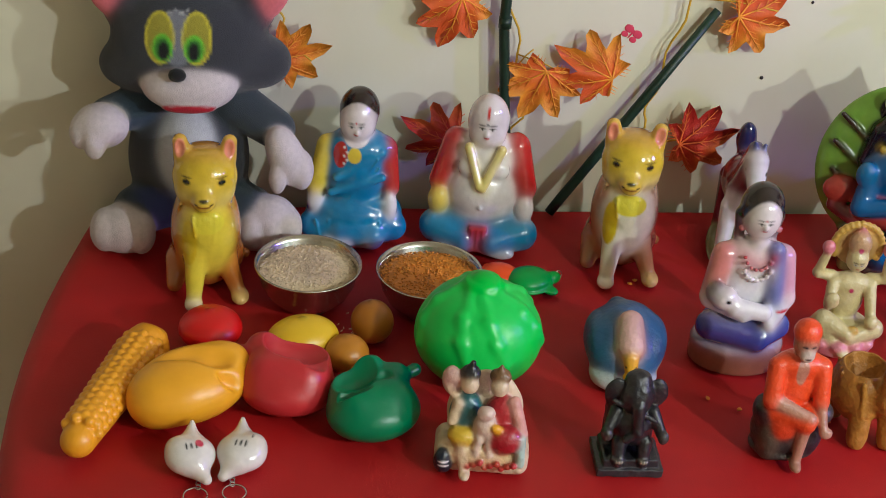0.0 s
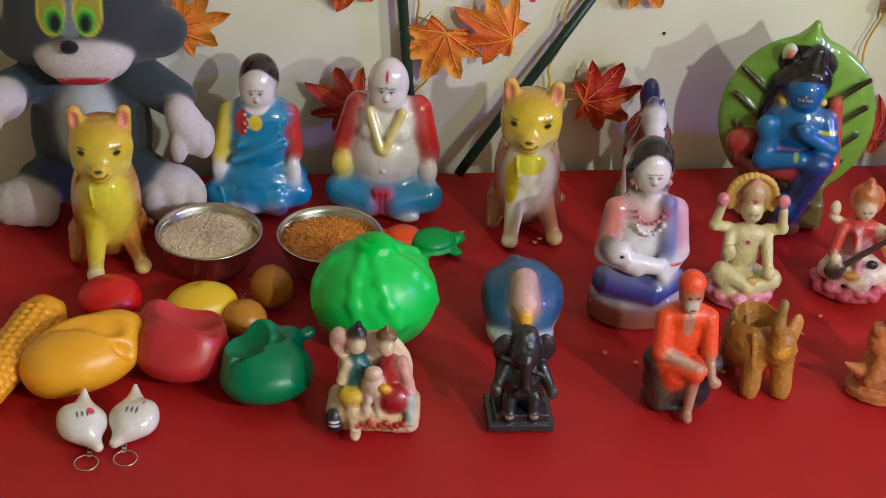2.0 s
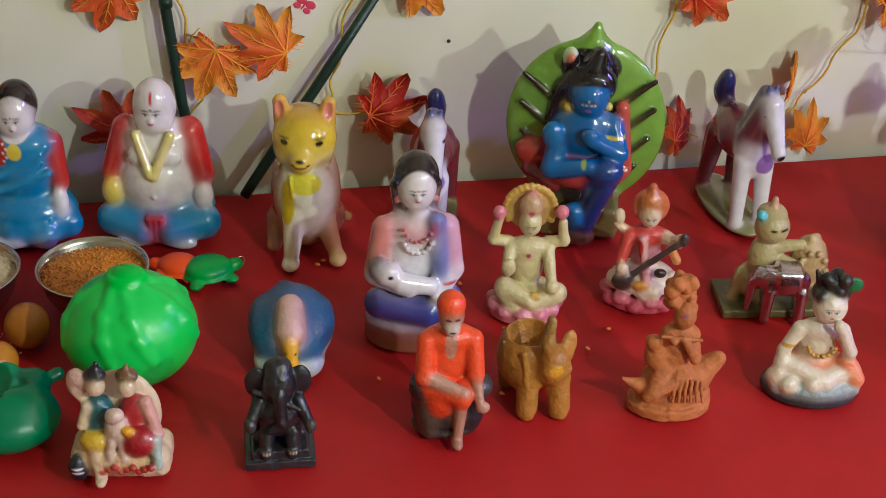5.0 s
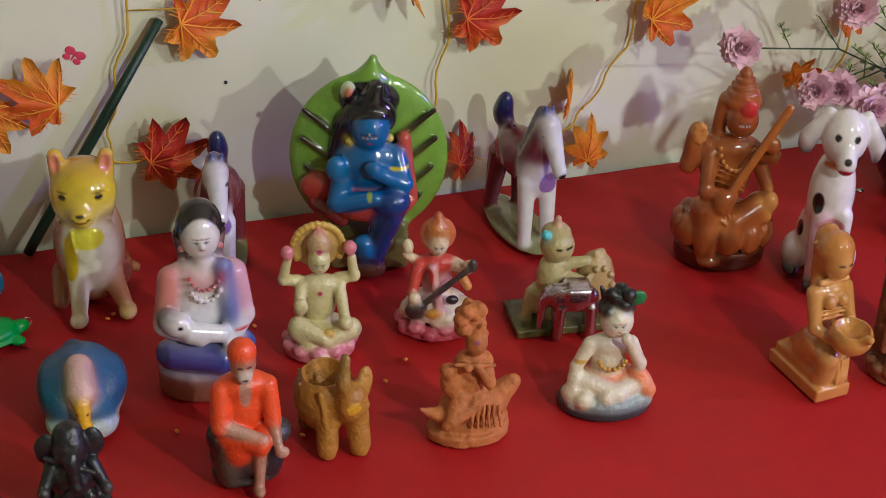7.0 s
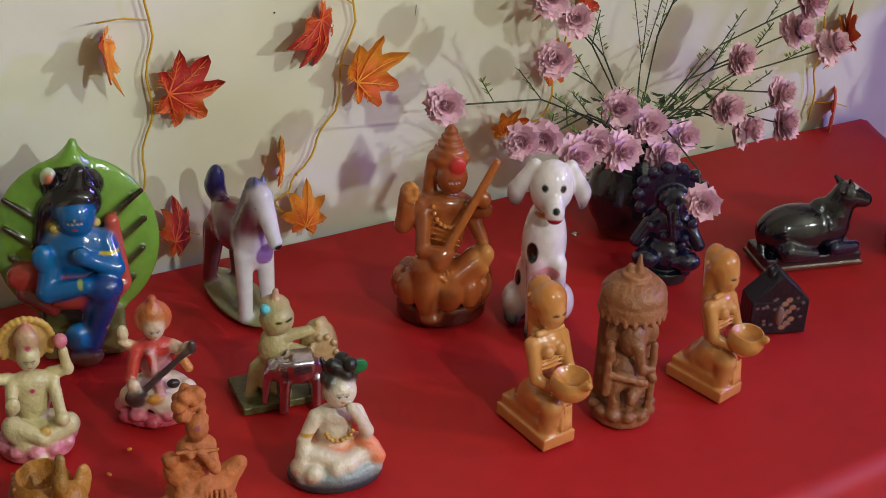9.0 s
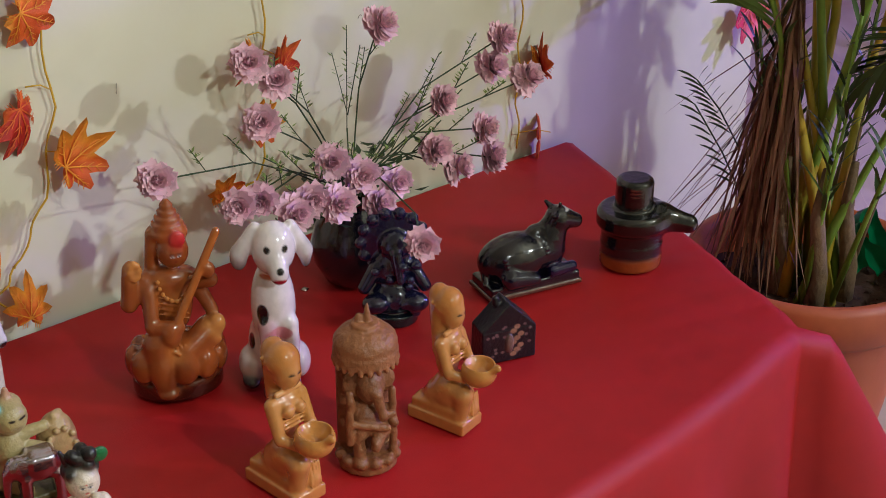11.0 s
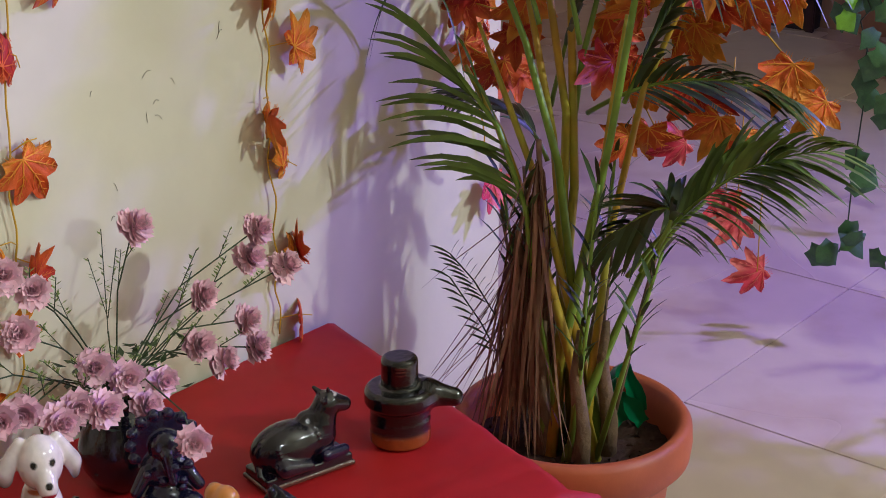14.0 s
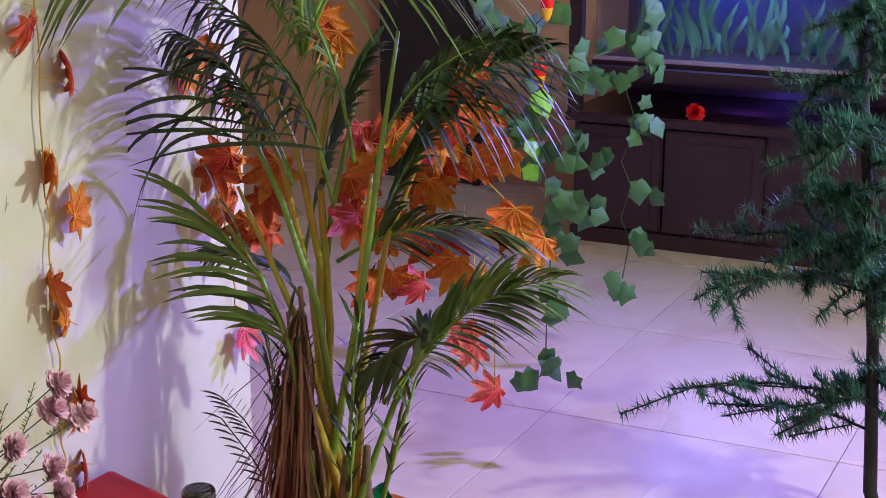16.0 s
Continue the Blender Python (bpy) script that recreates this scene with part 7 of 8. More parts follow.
# ---- dark vase of pink flowers ----
vase = tagged(new("flower_vase", None), "dark glazed round vase behind the blue figurine", "vase")
vase.location = (1.405, -0.155, 0.001)
v, f = lathe([(0, 0), (0.03, 0), (0.036, 0.004), (0.05, 0.03), (0.054, 0.055), (0.046, 0.085), (0.03, 0.105), (0.028, 0.115), (0.034, 0.122), (0.031, 0.122), (0.024, 0.112), (0.0, 0.1)], 40)
body = mesh_of("vase_body", v, f, BLACK_GLAZE)
at = body.color_attributes.new("glaze", "FLOAT_COLOR", "POINT")
at.data.foreach_set("color", [c for _ in body.vertices for c in (*rgb(20, 20, 30), 1)])
under(new("vase_body", body), vase)


def bloom_mesh(seed):
    random.seed(seed)
    s = Soup()
    for ring_i, (count, r, z, tilt) in enumerate([(12, 0.0125, 0.0, 0.1), (12, 0.0120, 0.002, 0.4), (11, 0.0110, 0.003, 0.7), (9, 0.0098, 0.004, 0.95), (7, 0.0085, 0.004, 1.2), (4, 0.007, 0.004, 1.45), (12, 0.0122, -0.002, -0.25)]):
        for i in range(count):
            a = 6.283 * (i + 0.5 * (ring_i % 2)) / count + random.uniform(-0.15, 0.15)
            c, d = Vector((0, 0, z)), Vector((math.cos(a) * math.cos(tilt), math.sin(a) * math.cos(tilt), math.sin(tilt)))
            e = Vector((-math.sin(a), math.cos(a), 0))
            L, wd = r * random.uniform(0.8, 1.2), r * random.uniform(0.36, 0.52)
            tilt += random.uniform(-0.16, 0.16)
            u = d.cross(e)
            v = [c + e * wd * 0.3, c - e * wd * 0.3, c + d * L * 0.6 - e * wd + u * 0.001, c + d * L * 0.6 + u * -0.001, c + d * L * 0.6 + e * wd + u * 0.001,
                 c + d * L - e * wd * 0.9 + u * 0.0015, c + d * L * 0.9, c + d * L + e * wd * 0.9 + u * 0.0015]
            s.add(v, [(1, 3, 2), (1, 0, 3), (0, 4, 3), (2, 3, 6, 5), (3, 4, 7, 6)])
    return mesh_of("bloom", s.v, s.f, PETAL, True)


BLOOMS = [bloom_mesh(k) for k in range(4)]
FLOWERS = [(1.449, -0.16, 0.338), (1.259, -0.16, 0.333), (1.297, -0.16, 0.302), (1.273, -0.16, 0.256), (1.651, -0.16, 0.275), (1.635, -0.16, 0.238), (1.701, -0.16, 0.206), (1.55, -0.16, 0.213), (1.606, -0.18, 0.166), (1.522, -0.18, 0.158), (1.559, -0.18, 0.122), (1.62, -0.18, 0.12), (1.351, -0.19, 0.194), (1.38, -0.21, 0.175), (1.425, -0.22, 0.155), (1.313, -0.2, 0.16), (1.335, -0.22, 0.155), (1.39, -0.23, 0.14), (1.254, -0.18, 0.17), (1.223, -0.18, 0.172), (1.286, -0.2, 0.15), (1.128, -0.16, 0.225)]
mouth = Vector((1.405, -0.155, 0.118))
random.seed(17)


def sprig(s, p, d, length):
    """A fine twig of small leaves."""
    s.tube([p, p + d * length], 0.0007, 4, 0)
    for i in range(14):
        t = 0.2 + 0.8 * i / 14
        a = random.uniform(0, 6.283)
        e = Vector((math.cos(a), math.sin(a), 0.5)) * 0.008
        b = p + d * length * t
        w0 = Vector((-e.y, e.x, 0)) * 0.2
        s.add([b, b + e * 0.5 + w0, b + e, b + e * 0.5 - w0], [(0, 1, 2, 3)], 1)


for i, p in enumerate(FLOWERS):
    p = Vector(p)
    spray = tagged(new("pink_flower", None), "dusty pink fabric bloom on a wiry green stem in the vase", "artificial flower", "pink flowers in the vase")
    s = Soup()
    out = p - mouth
    mid = mouth + out * 0.5 + Vector((0, 0.01, 0.02 + 0.02 * random.random()))
    pts = [mouth + (mouth - p).normalized() * 0.03 + Vector((0, 0, -0.02)), mouth, mouth.lerp(mid, 0.6) + Vector((0, 0, 0.006)), mid, mid.lerp(p, 0.55), p]
    s.tube(pts, 0.0011, 5, 0)
    sprig(s, mid, (out.normalized() + Vector((random.uniform(-0.6, 0.6), random.uniform(-0.4, 0.3), 0.7))).normalized(), 0.05)
    sprig(s, mid.lerp(p, 0.5), (out.normalized() + Vector((random.uniform(-0.8, 0.8), random.uniform(-0.5, 0.2), 0.4))).normalized(), 0.04)
    s.make("stem", [STEM, SPRIG], spray)
    b = under(new("bloom", BLOOMS[i % 4]), spray)
    n = (out.normalized() * 0.5 + Vector((random.uniform(-0.5, 0.3), -0.9, random.uniform(0.0, 0.6)))).normalized()
    b.matrix_world = Matrix.Translation(p) @ n.to_track_quat("Z", "Y").to_matrix().to_4x4() @ Matrix.Diagonal((*(3 * [random.uniform(1.45, 1.85)]), 1))
spray = tagged(new("pink_flower", None), "dusty pink bloom drooping over the blue figurine", "artificial flower", "pink flowers in the vase")
s = Soup()
s.tube([mouth, (1.40, -0.22, 0.17), (1.39, -0.30, 0.155), (1.385, -0.318, 0.128)], 0.0011, 5)
s.make("stem", [STEM, SPRIG], spray)
b = under(new("bloom", BLOOMS[1]), spray)
b.matrix_world = Matrix.Translation((1.382, -0.324, 0.126)) @ Vector((-0.5, -0.8, 0.2)).to_track_quat("Z", "Y").to_matrix().to_4x4() @ Matrix.Diagonal((1.6, 1.6, 1.6, 1))
s = Soup()
for i in range(170):
    p = mouth + Vector((random.gauss(0, 0.045), random.gauss(0, 0.022), random.uniform(-0.015, 0.06)))
    a = random.uniform(0, 6.283)
    e = Vector((math.cos(a), math.sin(a), random.uniform(-0.3, 0.5))) * 0.02
    w0 = Vector((-e.y, e.x, 0)) * 0.22
    s.add([p, p + e * 0.5 + w0 - Vector((0, 0, 0.002)), p + e, p + e * 0.5 - w0 - Vector((0, 0, 0.002))], [(0, 1, 2, 3)])
tagged(s.make("leaf_bunch", STEM), "dark green artificial leaves filling the vase mouth", "artificial leaves", "", "stuff")
tall = tagged(new("pink_flower", None), "tall green filler stem with buds in the vase", "artificial flower", "pink flowers in the vase")
s = Soup()
sprig(s, Vector((1.42, -0.13, 0.20)), Vector((0.1, 0.1, 1)), 0.13)
s.tube([mouth, (1.418, -0.135, 0.16), (1.42, -0.13, 0.2)], 0.0011, 5, 0)
sprig(s, Vector((1.418, -0.135, 0.22)), Vector((0.25, 0, 1)).normalized(), 0.09)
sprig(s, Vector((1.418, -0.135, 0.22)), Vector((-0.25, 0, 1)).normalized(), 0.09)
s.make("stem", [STEM, SPRIG], tall)


# ---- potted palm ----
POT = Vector((2.149, -0.34, FLOOR_Z))
pot = tagged(new("plant_pot", None), "round terracotta-coloured planter with a thick rolled rim on the floor", "plant pot")
pot.location = POT
pot.scale = (0.935, 0.935, 1)
v, f = lathe([(0, 0.0), (0.125, 0.0), (0.135, 0.006), (0.160, 0.16), (0.172, 0.285), (0.180, 0.292)], 72)
under(new("pot_body", mesh_of("pot_body", v, f, TERRACOTTA)), pot)
v, f = lathe([(0.172, 0.285), (0.192, 0.288), (0.203, 0.30), (0.206, 0.325), (0.204, 0.352), (0.196, 0.362), (0.186, 0.363), (0.178, 0.356), (0.172, 0.33), (0.166, 0.25)], 72)
under(new("rim", mesh_of("rim", v, f, TERRACOTTA)), pot)
v, f = lathe([(0.0, 0.305)] + [(0.0175 * i, 0.303 + 0.0) for i in range(1, 10)] + [(0.171, 0.30)], 64)
v = [(x, y, z + 0.012 * noise.noise(Vector((x * 22, y * 22, 1))) + 0.006 * noise.noise(Vector((x * 70, y * 70, 2)))) for x, y, z in v]
under(new("soil", mesh_of("soil", v, f, SOIL)), pot)
random.seed(40)
s = Soup()
for _ in range(170):
    a, r = random.uniform(0, 6.283), 0.155 * math.sqrt(random.random())
    q = random.uniform(0.002, 0.008)
    c = Vector((r * math.cos(a), r * math.sin(a), 0.306))
    v = [c + Vector((random.uniform(-1, 1), random.uniform(-1, 1), random.uniform(-0.6, 1))) * q for _ in range(4)]
    s.add(v, [(0, 1, 2), (0, 3, 1), (1, 3, 2), (2, 3, 0)])
tagged(s.make("clods", SOIL, pot), kind="stuff")

palm = tagged(new("palm_plant", None), "tall green palm with yellow canes and some dry brown leaves", "palm plant")
SOIL_Z = FLOOR_Z + 0.30
CANES = [
    [(2.10, -0.334, 0.291), (2.10, -0.272, 0.461), (2.10, -0.169, 0.662)],
    [(2.13, -0.304, 0.317), (2.13, -0.254, 0.518), (2.13, -0.180, 0.650)],
    [(2.16, -0.305, 0.348), (2.16, -0.267, 0.533), (2.16, -0.194, 0.692)],
    [(2.12, -0.411, 0.336), (2.12, -0.442, 0.540), (2.12, -0.478, 0.751)],
    [(2.15, -0.378, 0.246), (2.15, -0.394, 0.382), (2.15, -0.412, 0.513)],
    [(2.17, -0.317, 0.230), (2.17, -0.301, 0.525), (2.17, -0.337, 0.701)],
    [(2.19, -0.430, 0.104), (2.19, -0.482, 0.193), (2.19, -0.533, 0.250)],
    [(2.20, -0.364, 0.149), (2.20, -0.413, 0.391), (2.20, -0.503, 0.604)],
    [(2.08, -0.291, 0.223), (2.08, -0.239, 0.330), (2.08, -0.175, 0.416)],
    [(2.18, -0.281, 0.140), (2.18, -0.318, 0.431), (2.18, -0.372, 0.649)],
    [(2.09, -0.307, 0.251), (2.09, -0.249, 0.367), (2.09, -0.192, 0.482)],
]
random.seed(50)
for i, (low, mid, top) in enumerate(CANES):
    a = 6.283 * i / 11
    foot = Vector((POT.x - 0.01 + 0.045 * math.cos(a), POT.y - 0.01 + 0.05 * math.sin(a), SOIL_Z - 0.005))
    low, mid, top = Vector(low), Vector(mid), Vector(top)
    s = Soup()
    pts = [foot, foot.lerp(low, 0.35) + Vector((0, 0, 0.02)), foot.lerp(low, 0.7) + Vector((0, 0, 0.012)), low, low.lerp(mid, 0.5), mid, mid.lerp(top, 0.5), top]
    r0 = random.uniform(0.0055, 0.0072)
    s.tube(pts, [r0 * 1.6, r0 * 1.35, r0 * 1.1, r0, r0 * 0.95, r0 * 0.85, r0 * 0.7, r0 * 0.5], 8)
    s.make("cane", CANE if i % 3 else CANE_GREEN, palm)
for i in range(5):
    a = 1.3 * i
    foot = Vector((POT.x - 0.01 + 0.05 * math.cos(a), POT.y - 0.01 + 0.055 * math.sin(a), SOIL_Z - 0.005))
    s = Soup()
    s.tube([foot, foot + Vector((0.006, 0, 0.06)), foot + Vector((-0.004 * i, 0.003, 0.16)), foot + Vector((0.01 - 0.006 * i, 0, 0.24))], [0.017, 0.014, 0.011, 0.006], 9)
    s.make("sheath", SHEATH, palm)
FRONDS = [
    [(2.10, -0.367, 0.473), (2.10, -0.319, 0.708), (2.10, -0.151, 0.786)],
    [(2.14, -0.385, 0.531), (2.14, -0.356, 0.741), (2.14, -0.254, 0.831)],
    [(2.12, -0.281, 0.486), (2.12, -0.221, 0.672), (2.12, -0.067, 0.725)],
    [(2.18, -0.403, 0.525), (2.18, -0.463, 0.709), (2.18, -0.661, 0.747)],
    [(2.20, -0.423, 0.533), (2.20, -0.502, 0.683), (2.20, -0.689, 0.722)],
    [(2.17, -0.441, 0.123), (2.17, -0.542, 0.324), (2.17, -0.724, 0.369)],
    [(2.15, -0.431, 0.118), (2.15, -0.553, 0.303), (2.15, -0.658, 0.347)],
    [(2.12, -0.499, 0.190), (2.12, -0.568, 0.323), (2.12, -0.411, 0.183)],
    [(2.20, -0.316, 0.340), (2.20, -0.474, 0.456), (2.20, -0.633, 0.421)],
    [(2.16, -0.273, 0.265), (2.16, -0.230, 0.357), (2.16, -0.092, 0.338)],
    [(2.20, -0.381, 0.368), (2.20, -0.443, 0.507), (2.20, -0.503, 0.604)],
    [(2.19, -0.256, 0.343), (2.19, -0.303, 0.568), (2.19, -0.387, 0.702)],
]


def frond(points, count, length, mat, droop, width):
    """A stalk with long folded leaflets on both sides."""
    a, b, c = [Vector(p) for p in points]
    s = Soup()
    curve = [a * (1 - t) ** 2 + b * 2 * t * (1 - t) + c * t * t for t in [i / 16 for i in range(17)]]
    s.tube(curve, [0.0042 * (1 - 0.8 * i / 16) for i in range(17)], 6, 0)
    for i in range(count):
        t = 0.22 + 0.78 * i / (count - 1)
        k = t * 16
        j = min(int(k), 15)
        p = curve[j].lerp(curve[j + 1], k - j)
        d = (curve[j + 1] - curve[j]).normalized()
        across = d.cross(Vector((0.35, -0.75, 0.5))).normalized()
        for sgn in (-1, 1):
            L = length * (0.55 + 0.65 * math.sin(3.14 * min(1, t * 0.9 + 0.08))) * random.uniform(0.8, 1.15)
            go = (d * random.uniform(0.7, 1.0) + across * sgn * (0.8 - 0.45 * t) + Vector((0, 0, random.uniform(-0.05, 0.15)))).normalized()
            pts = [p + go * L * q + Vector((0, 0, -droop * L * q * q)) for q in (0, 0.2, 0.45, 0.7, 0.88, 1.0)]
            flat = go.cross(Vector((random.uniform(-0.3, 0.3), -0.4, 0.8))).normalized()
            s.blade(pts, [width * 0.4, width, width * 1.05, width * 0.8, width * 0.45, 0.0003], flat, 1)
    return s.make("frond", [CANE_GREEN, mat], palm)


for i, pts in enumerate(FRONDS):
    frond(pts, 22 + (i * 3) % 7, (0.19, 0.17, 0.16, 0.15, 0.14, 0.13, 0.11, 0.09, 0.12, 0.10, 0.11, 0.13)[i], FROND if i in (1, 5, 6) else FROND_DARK, 0.9 if i < 4 else 0.35, 0.0046 if i != 7 else 0.006)
# the crown rising over the canes
for i in range(6):
    a = 1.05 * i + 0.5
    out = Vector((0.20 * math.cos(a), 0.30 * math.sin(a) + 0.06, 0.0))
    crown = Vector((2.13, -0.30, 0.70))
    frond([crown, crown + out * 0.4 + Vector((0, 0, 0.26)), crown + out * 1.3 + Vector((0, 0, 0.24 - 0.04 * (i % 3)))], 20, 0.17, FROND_DARK if i % 2 else FROND, 0.7, 0.0046)
# a fan of stiff leaflets towards the wall
s = Soup()
spine = [Vector((2.06, -0.305, 0.225)), Vector((2.06, -0.253, 0.34)), Vector((2.05, -0.185, 0.412))]
s.tube([Vector((POT.x - 0.03, POT.y, SOIL_Z)), Vector((2.08, -0.32, 0.05)), *spine], [0.006, 0.005, 0.0045, 0.004, 0.003], 7, 0)
for i in range(22):
    q = i / 21
    root = spine[0].lerp(spine[1], 2 * q) if q < 0.5 else spine[1].lerp(spine[2], 2 * q - 1)
    tip = Vector((2.02 + random.uniform(-0.03, 0.03), -0.19 + 0.165 * q ** 0.45 + random.uniform(-0.012, 0.012), 0.27 + 0.25 * q ** 1.6 + random.uniform(-0.012, 0.012)))
    if i % 5 == 4:
        tip = root.lerp(tip, 0.6) + Vector((0.03, -0.05, 0.09))
    pts = [root.lerp(tip, t) + Vector((0, 0, 0.018 * math.sin(3.14 * t) - 0.01 * t * t)) for t in (0, 0.2, 0.45, 0.7, 0.88, 1.0)]
    s.blade(pts, [0.0018, 0.0044, 0.005, 0.0042, 0.0024, 0.0003], Vector((0.45, 0.3, 0.8)).normalized(), 1)
s.make("frond", [CANE_GREEN, FROND], palm)
# young shoots between the canes
for i in range(12):
    a = 0.9 * i
    foot = Vector((POT.x - 0.01 + 0.05 * math.cos(a), POT.y - 0.01 + 0.05 * math.sin(a), SOIL_Z - 0.005))
    top = foot + Vector((0.03 * math.cos(a), 0.10 * math.sin(a) - 0.01, 0.34 + 0.05 * (i % 4)))
    s = Soup()
    stalk = [foot, foot.lerp(top, 0.5) + Vector((0.008, 0.006, 0)), top]
    s.tube(stalk, [0.0055, 0.004, 0.0022], 7, 0)
    for k in range(14):
        p = stalk[1].lerp(top, k / 13)
        b = a + 2.4 * k
        go = Vector((0.4 * math.cos(b), 0.6 * math.sin(b), 0.9)).normalized()
        L = random.uniform(0.05, 0.10)
        s.blade([p + go * L * t + Vector((0, 0, -0.25 * L * t * t)) for t in (0, 0.3, 0.65, 1)], [0.0015, 0.0036, 0.003, 0.0003], Vector((math.sin(b), -math.cos(b), 0.2)), 1)
    s.make("shoot", [CANE_GREEN if i % 3 else SHEATH, FROND_DARK], palm)
s = Soup()
for i, (p0, p1, p2) in enumerate([[(2.050, -0.242, 0.560), (2.050, -0.014, 0.673), (2.050, 0.145, 0.446)], [(2.050, -0.254, 0.607), (2.050, -0.027, 0.692), (2.050, 0.125, 0.468)], [(2.050, -0.275, 0.591), (2.050, 0.022, 0.642), (2.050, 0.064, 0.384)], [(2.050, -0.263, 0.562), (2.050, -0.046, 0.628), (2.050, 0.005, 0.371)], [(2.050, -0.409, 0.566), (2.050, -0.200, 0.585), (2.050, 0.014, 0.499)], [(2.050, -0.287, 0.646), (2.050, -0.070, 0.658), (2.050, -0.009, 0.403)], [(2.050, -0.234, 0.624), (2.050, -0.073, 0.695), (2.050, 0.045, 0.660)], [(2.050, -0.327, 0.586), (2.050, -0.089, 0.585), (2.050, 0.077, 0.542)], [(2.050, -0.203, 0.667), (2.050, -0.050, 0.703), (2.050, 0.138, 0.536)]]):
    p0, p1, p2 = Vector(p0), Vector(p1), Vector(p2)
    pts = [p0 * (1 - t) ** 2 + p1 * 2 * t * (1 - t) + p2 * t * t for t in [q / 14 for q in range(15)]]
    s.blade(pts, [0.0042 * min(1, 0.3 + 3 * q / 14, 2.2 * (14.2 - q) / 14) for q in range(15)], (0.4, 0.5, 0.75), 0, 0.4)
s.make("frond", FROND_DARK, palm, "long arching dark green leaflets")
# dry hanging leaves
for g in range(6):
    s = Soup()
    top = Vector((2.07 + 0.012 * (g % 3), -0.32 + 0.012 * g, 0.30 - 0.05 * g))
    for i in range(26):
        a = random.uniform(0, 6.283)
        reach, dropz = random.uniform(0.02, 0.22) * (0.6 + 0.4 * (g % 2)), random.uniform(0.2, 0.46)
        go = Vector((0.35 * math.cos(a), 0.25 + 0.75 * math.sin(a), 0)) * reach
        end_z = max(top.z - dropz, SOIL_Z + 0.01)
        sway = Vector((random.uniform(-1, 1), random.uniform(-1, 1), 0)) * 0.014
        pts = [top + go * q ** 1.4 + sway * math.sin(4.5 * q) + Vector((0, 0, (end_z - top.z) * q + 0.025 * math.sin(3.14 * q))) for q in (0, 0.15, 0.35, 0.55, 0.75, 0.9, 1.0)]
        s.blade(pts, [0.001, 0.0022, 0.0028, 0.0026, 0.002, 0.0012, 0.0003], Vector((math.sin(a), -math.cos(a), 0.2)), 0, 0.6)
    s.tube([Vector((POT.x - 0.03, POT.y + 0.02, SOIL_Z)), top.lerp(Vector((POT.x - 0.03, POT.y + 0.02, SOIL_Z)), 0.5), top + Vector((0, 0, 0.03))], 0.0045, 6)
    s.make("dry_frond", DRY, palm, "brown dried drooping leaves")
# a small feathery dry leaf low beside the pot rim
s = Soup()
for stem0, stem1 in (((2.09, -0.26, -0.08), (2.05, -0.17, 0.08)), ((2.08, -0.24, 0.02), (2.05, -0.17, 0.12))):
    stem0, stem1 = Vector(stem0), Vector(stem1)
    s.tube([stem0, stem0.lerp(stem1, 0.5) + Vector((0, 0, 0.01)), stem1], 0.0014, 5)
    for k in range(9):
        p = stem0.lerp(stem1, 0.25 + 0.75 * k / 8)
        for sg in (-1, 1):
            tip = p + Vector((0.0, 0.012 + 0.03 * sg, 0.024 - 0.012 * sg))
            s.blade([p.lerp(tip, t) + Vector((0, 0, -0.008 * t * t)) for t in (0, 0.4, 0.75, 1)], [0.0008, 0.002, 0.0016, 0.0003], (0.5, 0, 0.8), 0, 0.4)
s.make("dry_frond", FROND_DARK, palm, "small dark feathery leaf")
# ribbon in the pot
s = Soup()
for k in range(3):
    pts = [Vector((POT.x + 0.102 + 0.03 * math.cos(t * 3.1 + k) * (1 - 0.2 * k), POT.y - 0.046 + 0.035 * math.sin(t * 2.2 + k * 0.8), SOIL_Z + 0.016 + 0.088 * math.sin(3.14 * t) * (1 - 0.25 * k))) for t in [i / 14 for i in range(15)]]
    v, f = [], []
    for i, p in enumerate(pts):
        side = Vector((0.3, -0.6, 0.75)) * (0.016 + 0.004 * math.sin(i * 1.3))
        v += [p - side, p + Vector((0.004, 0.003, 0.002)), p + side]
    for i in range(14):
        f += [(3 * i, 3 * i + 1, 3 * i + 4, 3 * i + 3), (3 * i + 1, 3 * i + 2, 3 * i + 5, 3 * i + 4)]
    s.add(v, f)
tagged(s.make("green_ribbon", RIBBON), "crumpled green ribbon lying on the soil in the pot", "ribbon")

# maple garland wound through the palm
wound = tagged(new("maple_garland", None), "orange fabric maple leaf garland wound through the palm", "leaf garland")
PALM_MAPLE = [(2.25, -0.038, 0.468), (2.25, -0.047, 0.393), (2.25, -0.009, 0.674), (2.25, -0.162, 0.481), (2.25, -0.363, 0.541), (2.25, -0.416, 0.555), (2.25, -0.325, 0.475), (2.25, -0.458, 0.480), (2.25, -0.521, 0.673), (2.25, -0.557, 0.609), (2.25, -0.558, 0.529), (2.25, -0.619, 0.444), (2.25, -0.464, 0.382), (2.25, -0.395, 0.309), (2.25, -0.547, 0.331), (2.25, -0.493, 0.567), (2.25, -0.339, 0.414), (2.25, -0.374, 0.389), (2.25, -0.131, 0.378), (2.25, -0.289, 0.716)]
PALM_PINK = [(2.28, -0.319, 0.555), (2.28, -0.462, 0.531), (2.28, -0.433, 0.292), (2.28, -0.517, 0.223), (2.28, -0.538, 0.193), (2.28, -0.578, 0.122)]
random.seed(60)
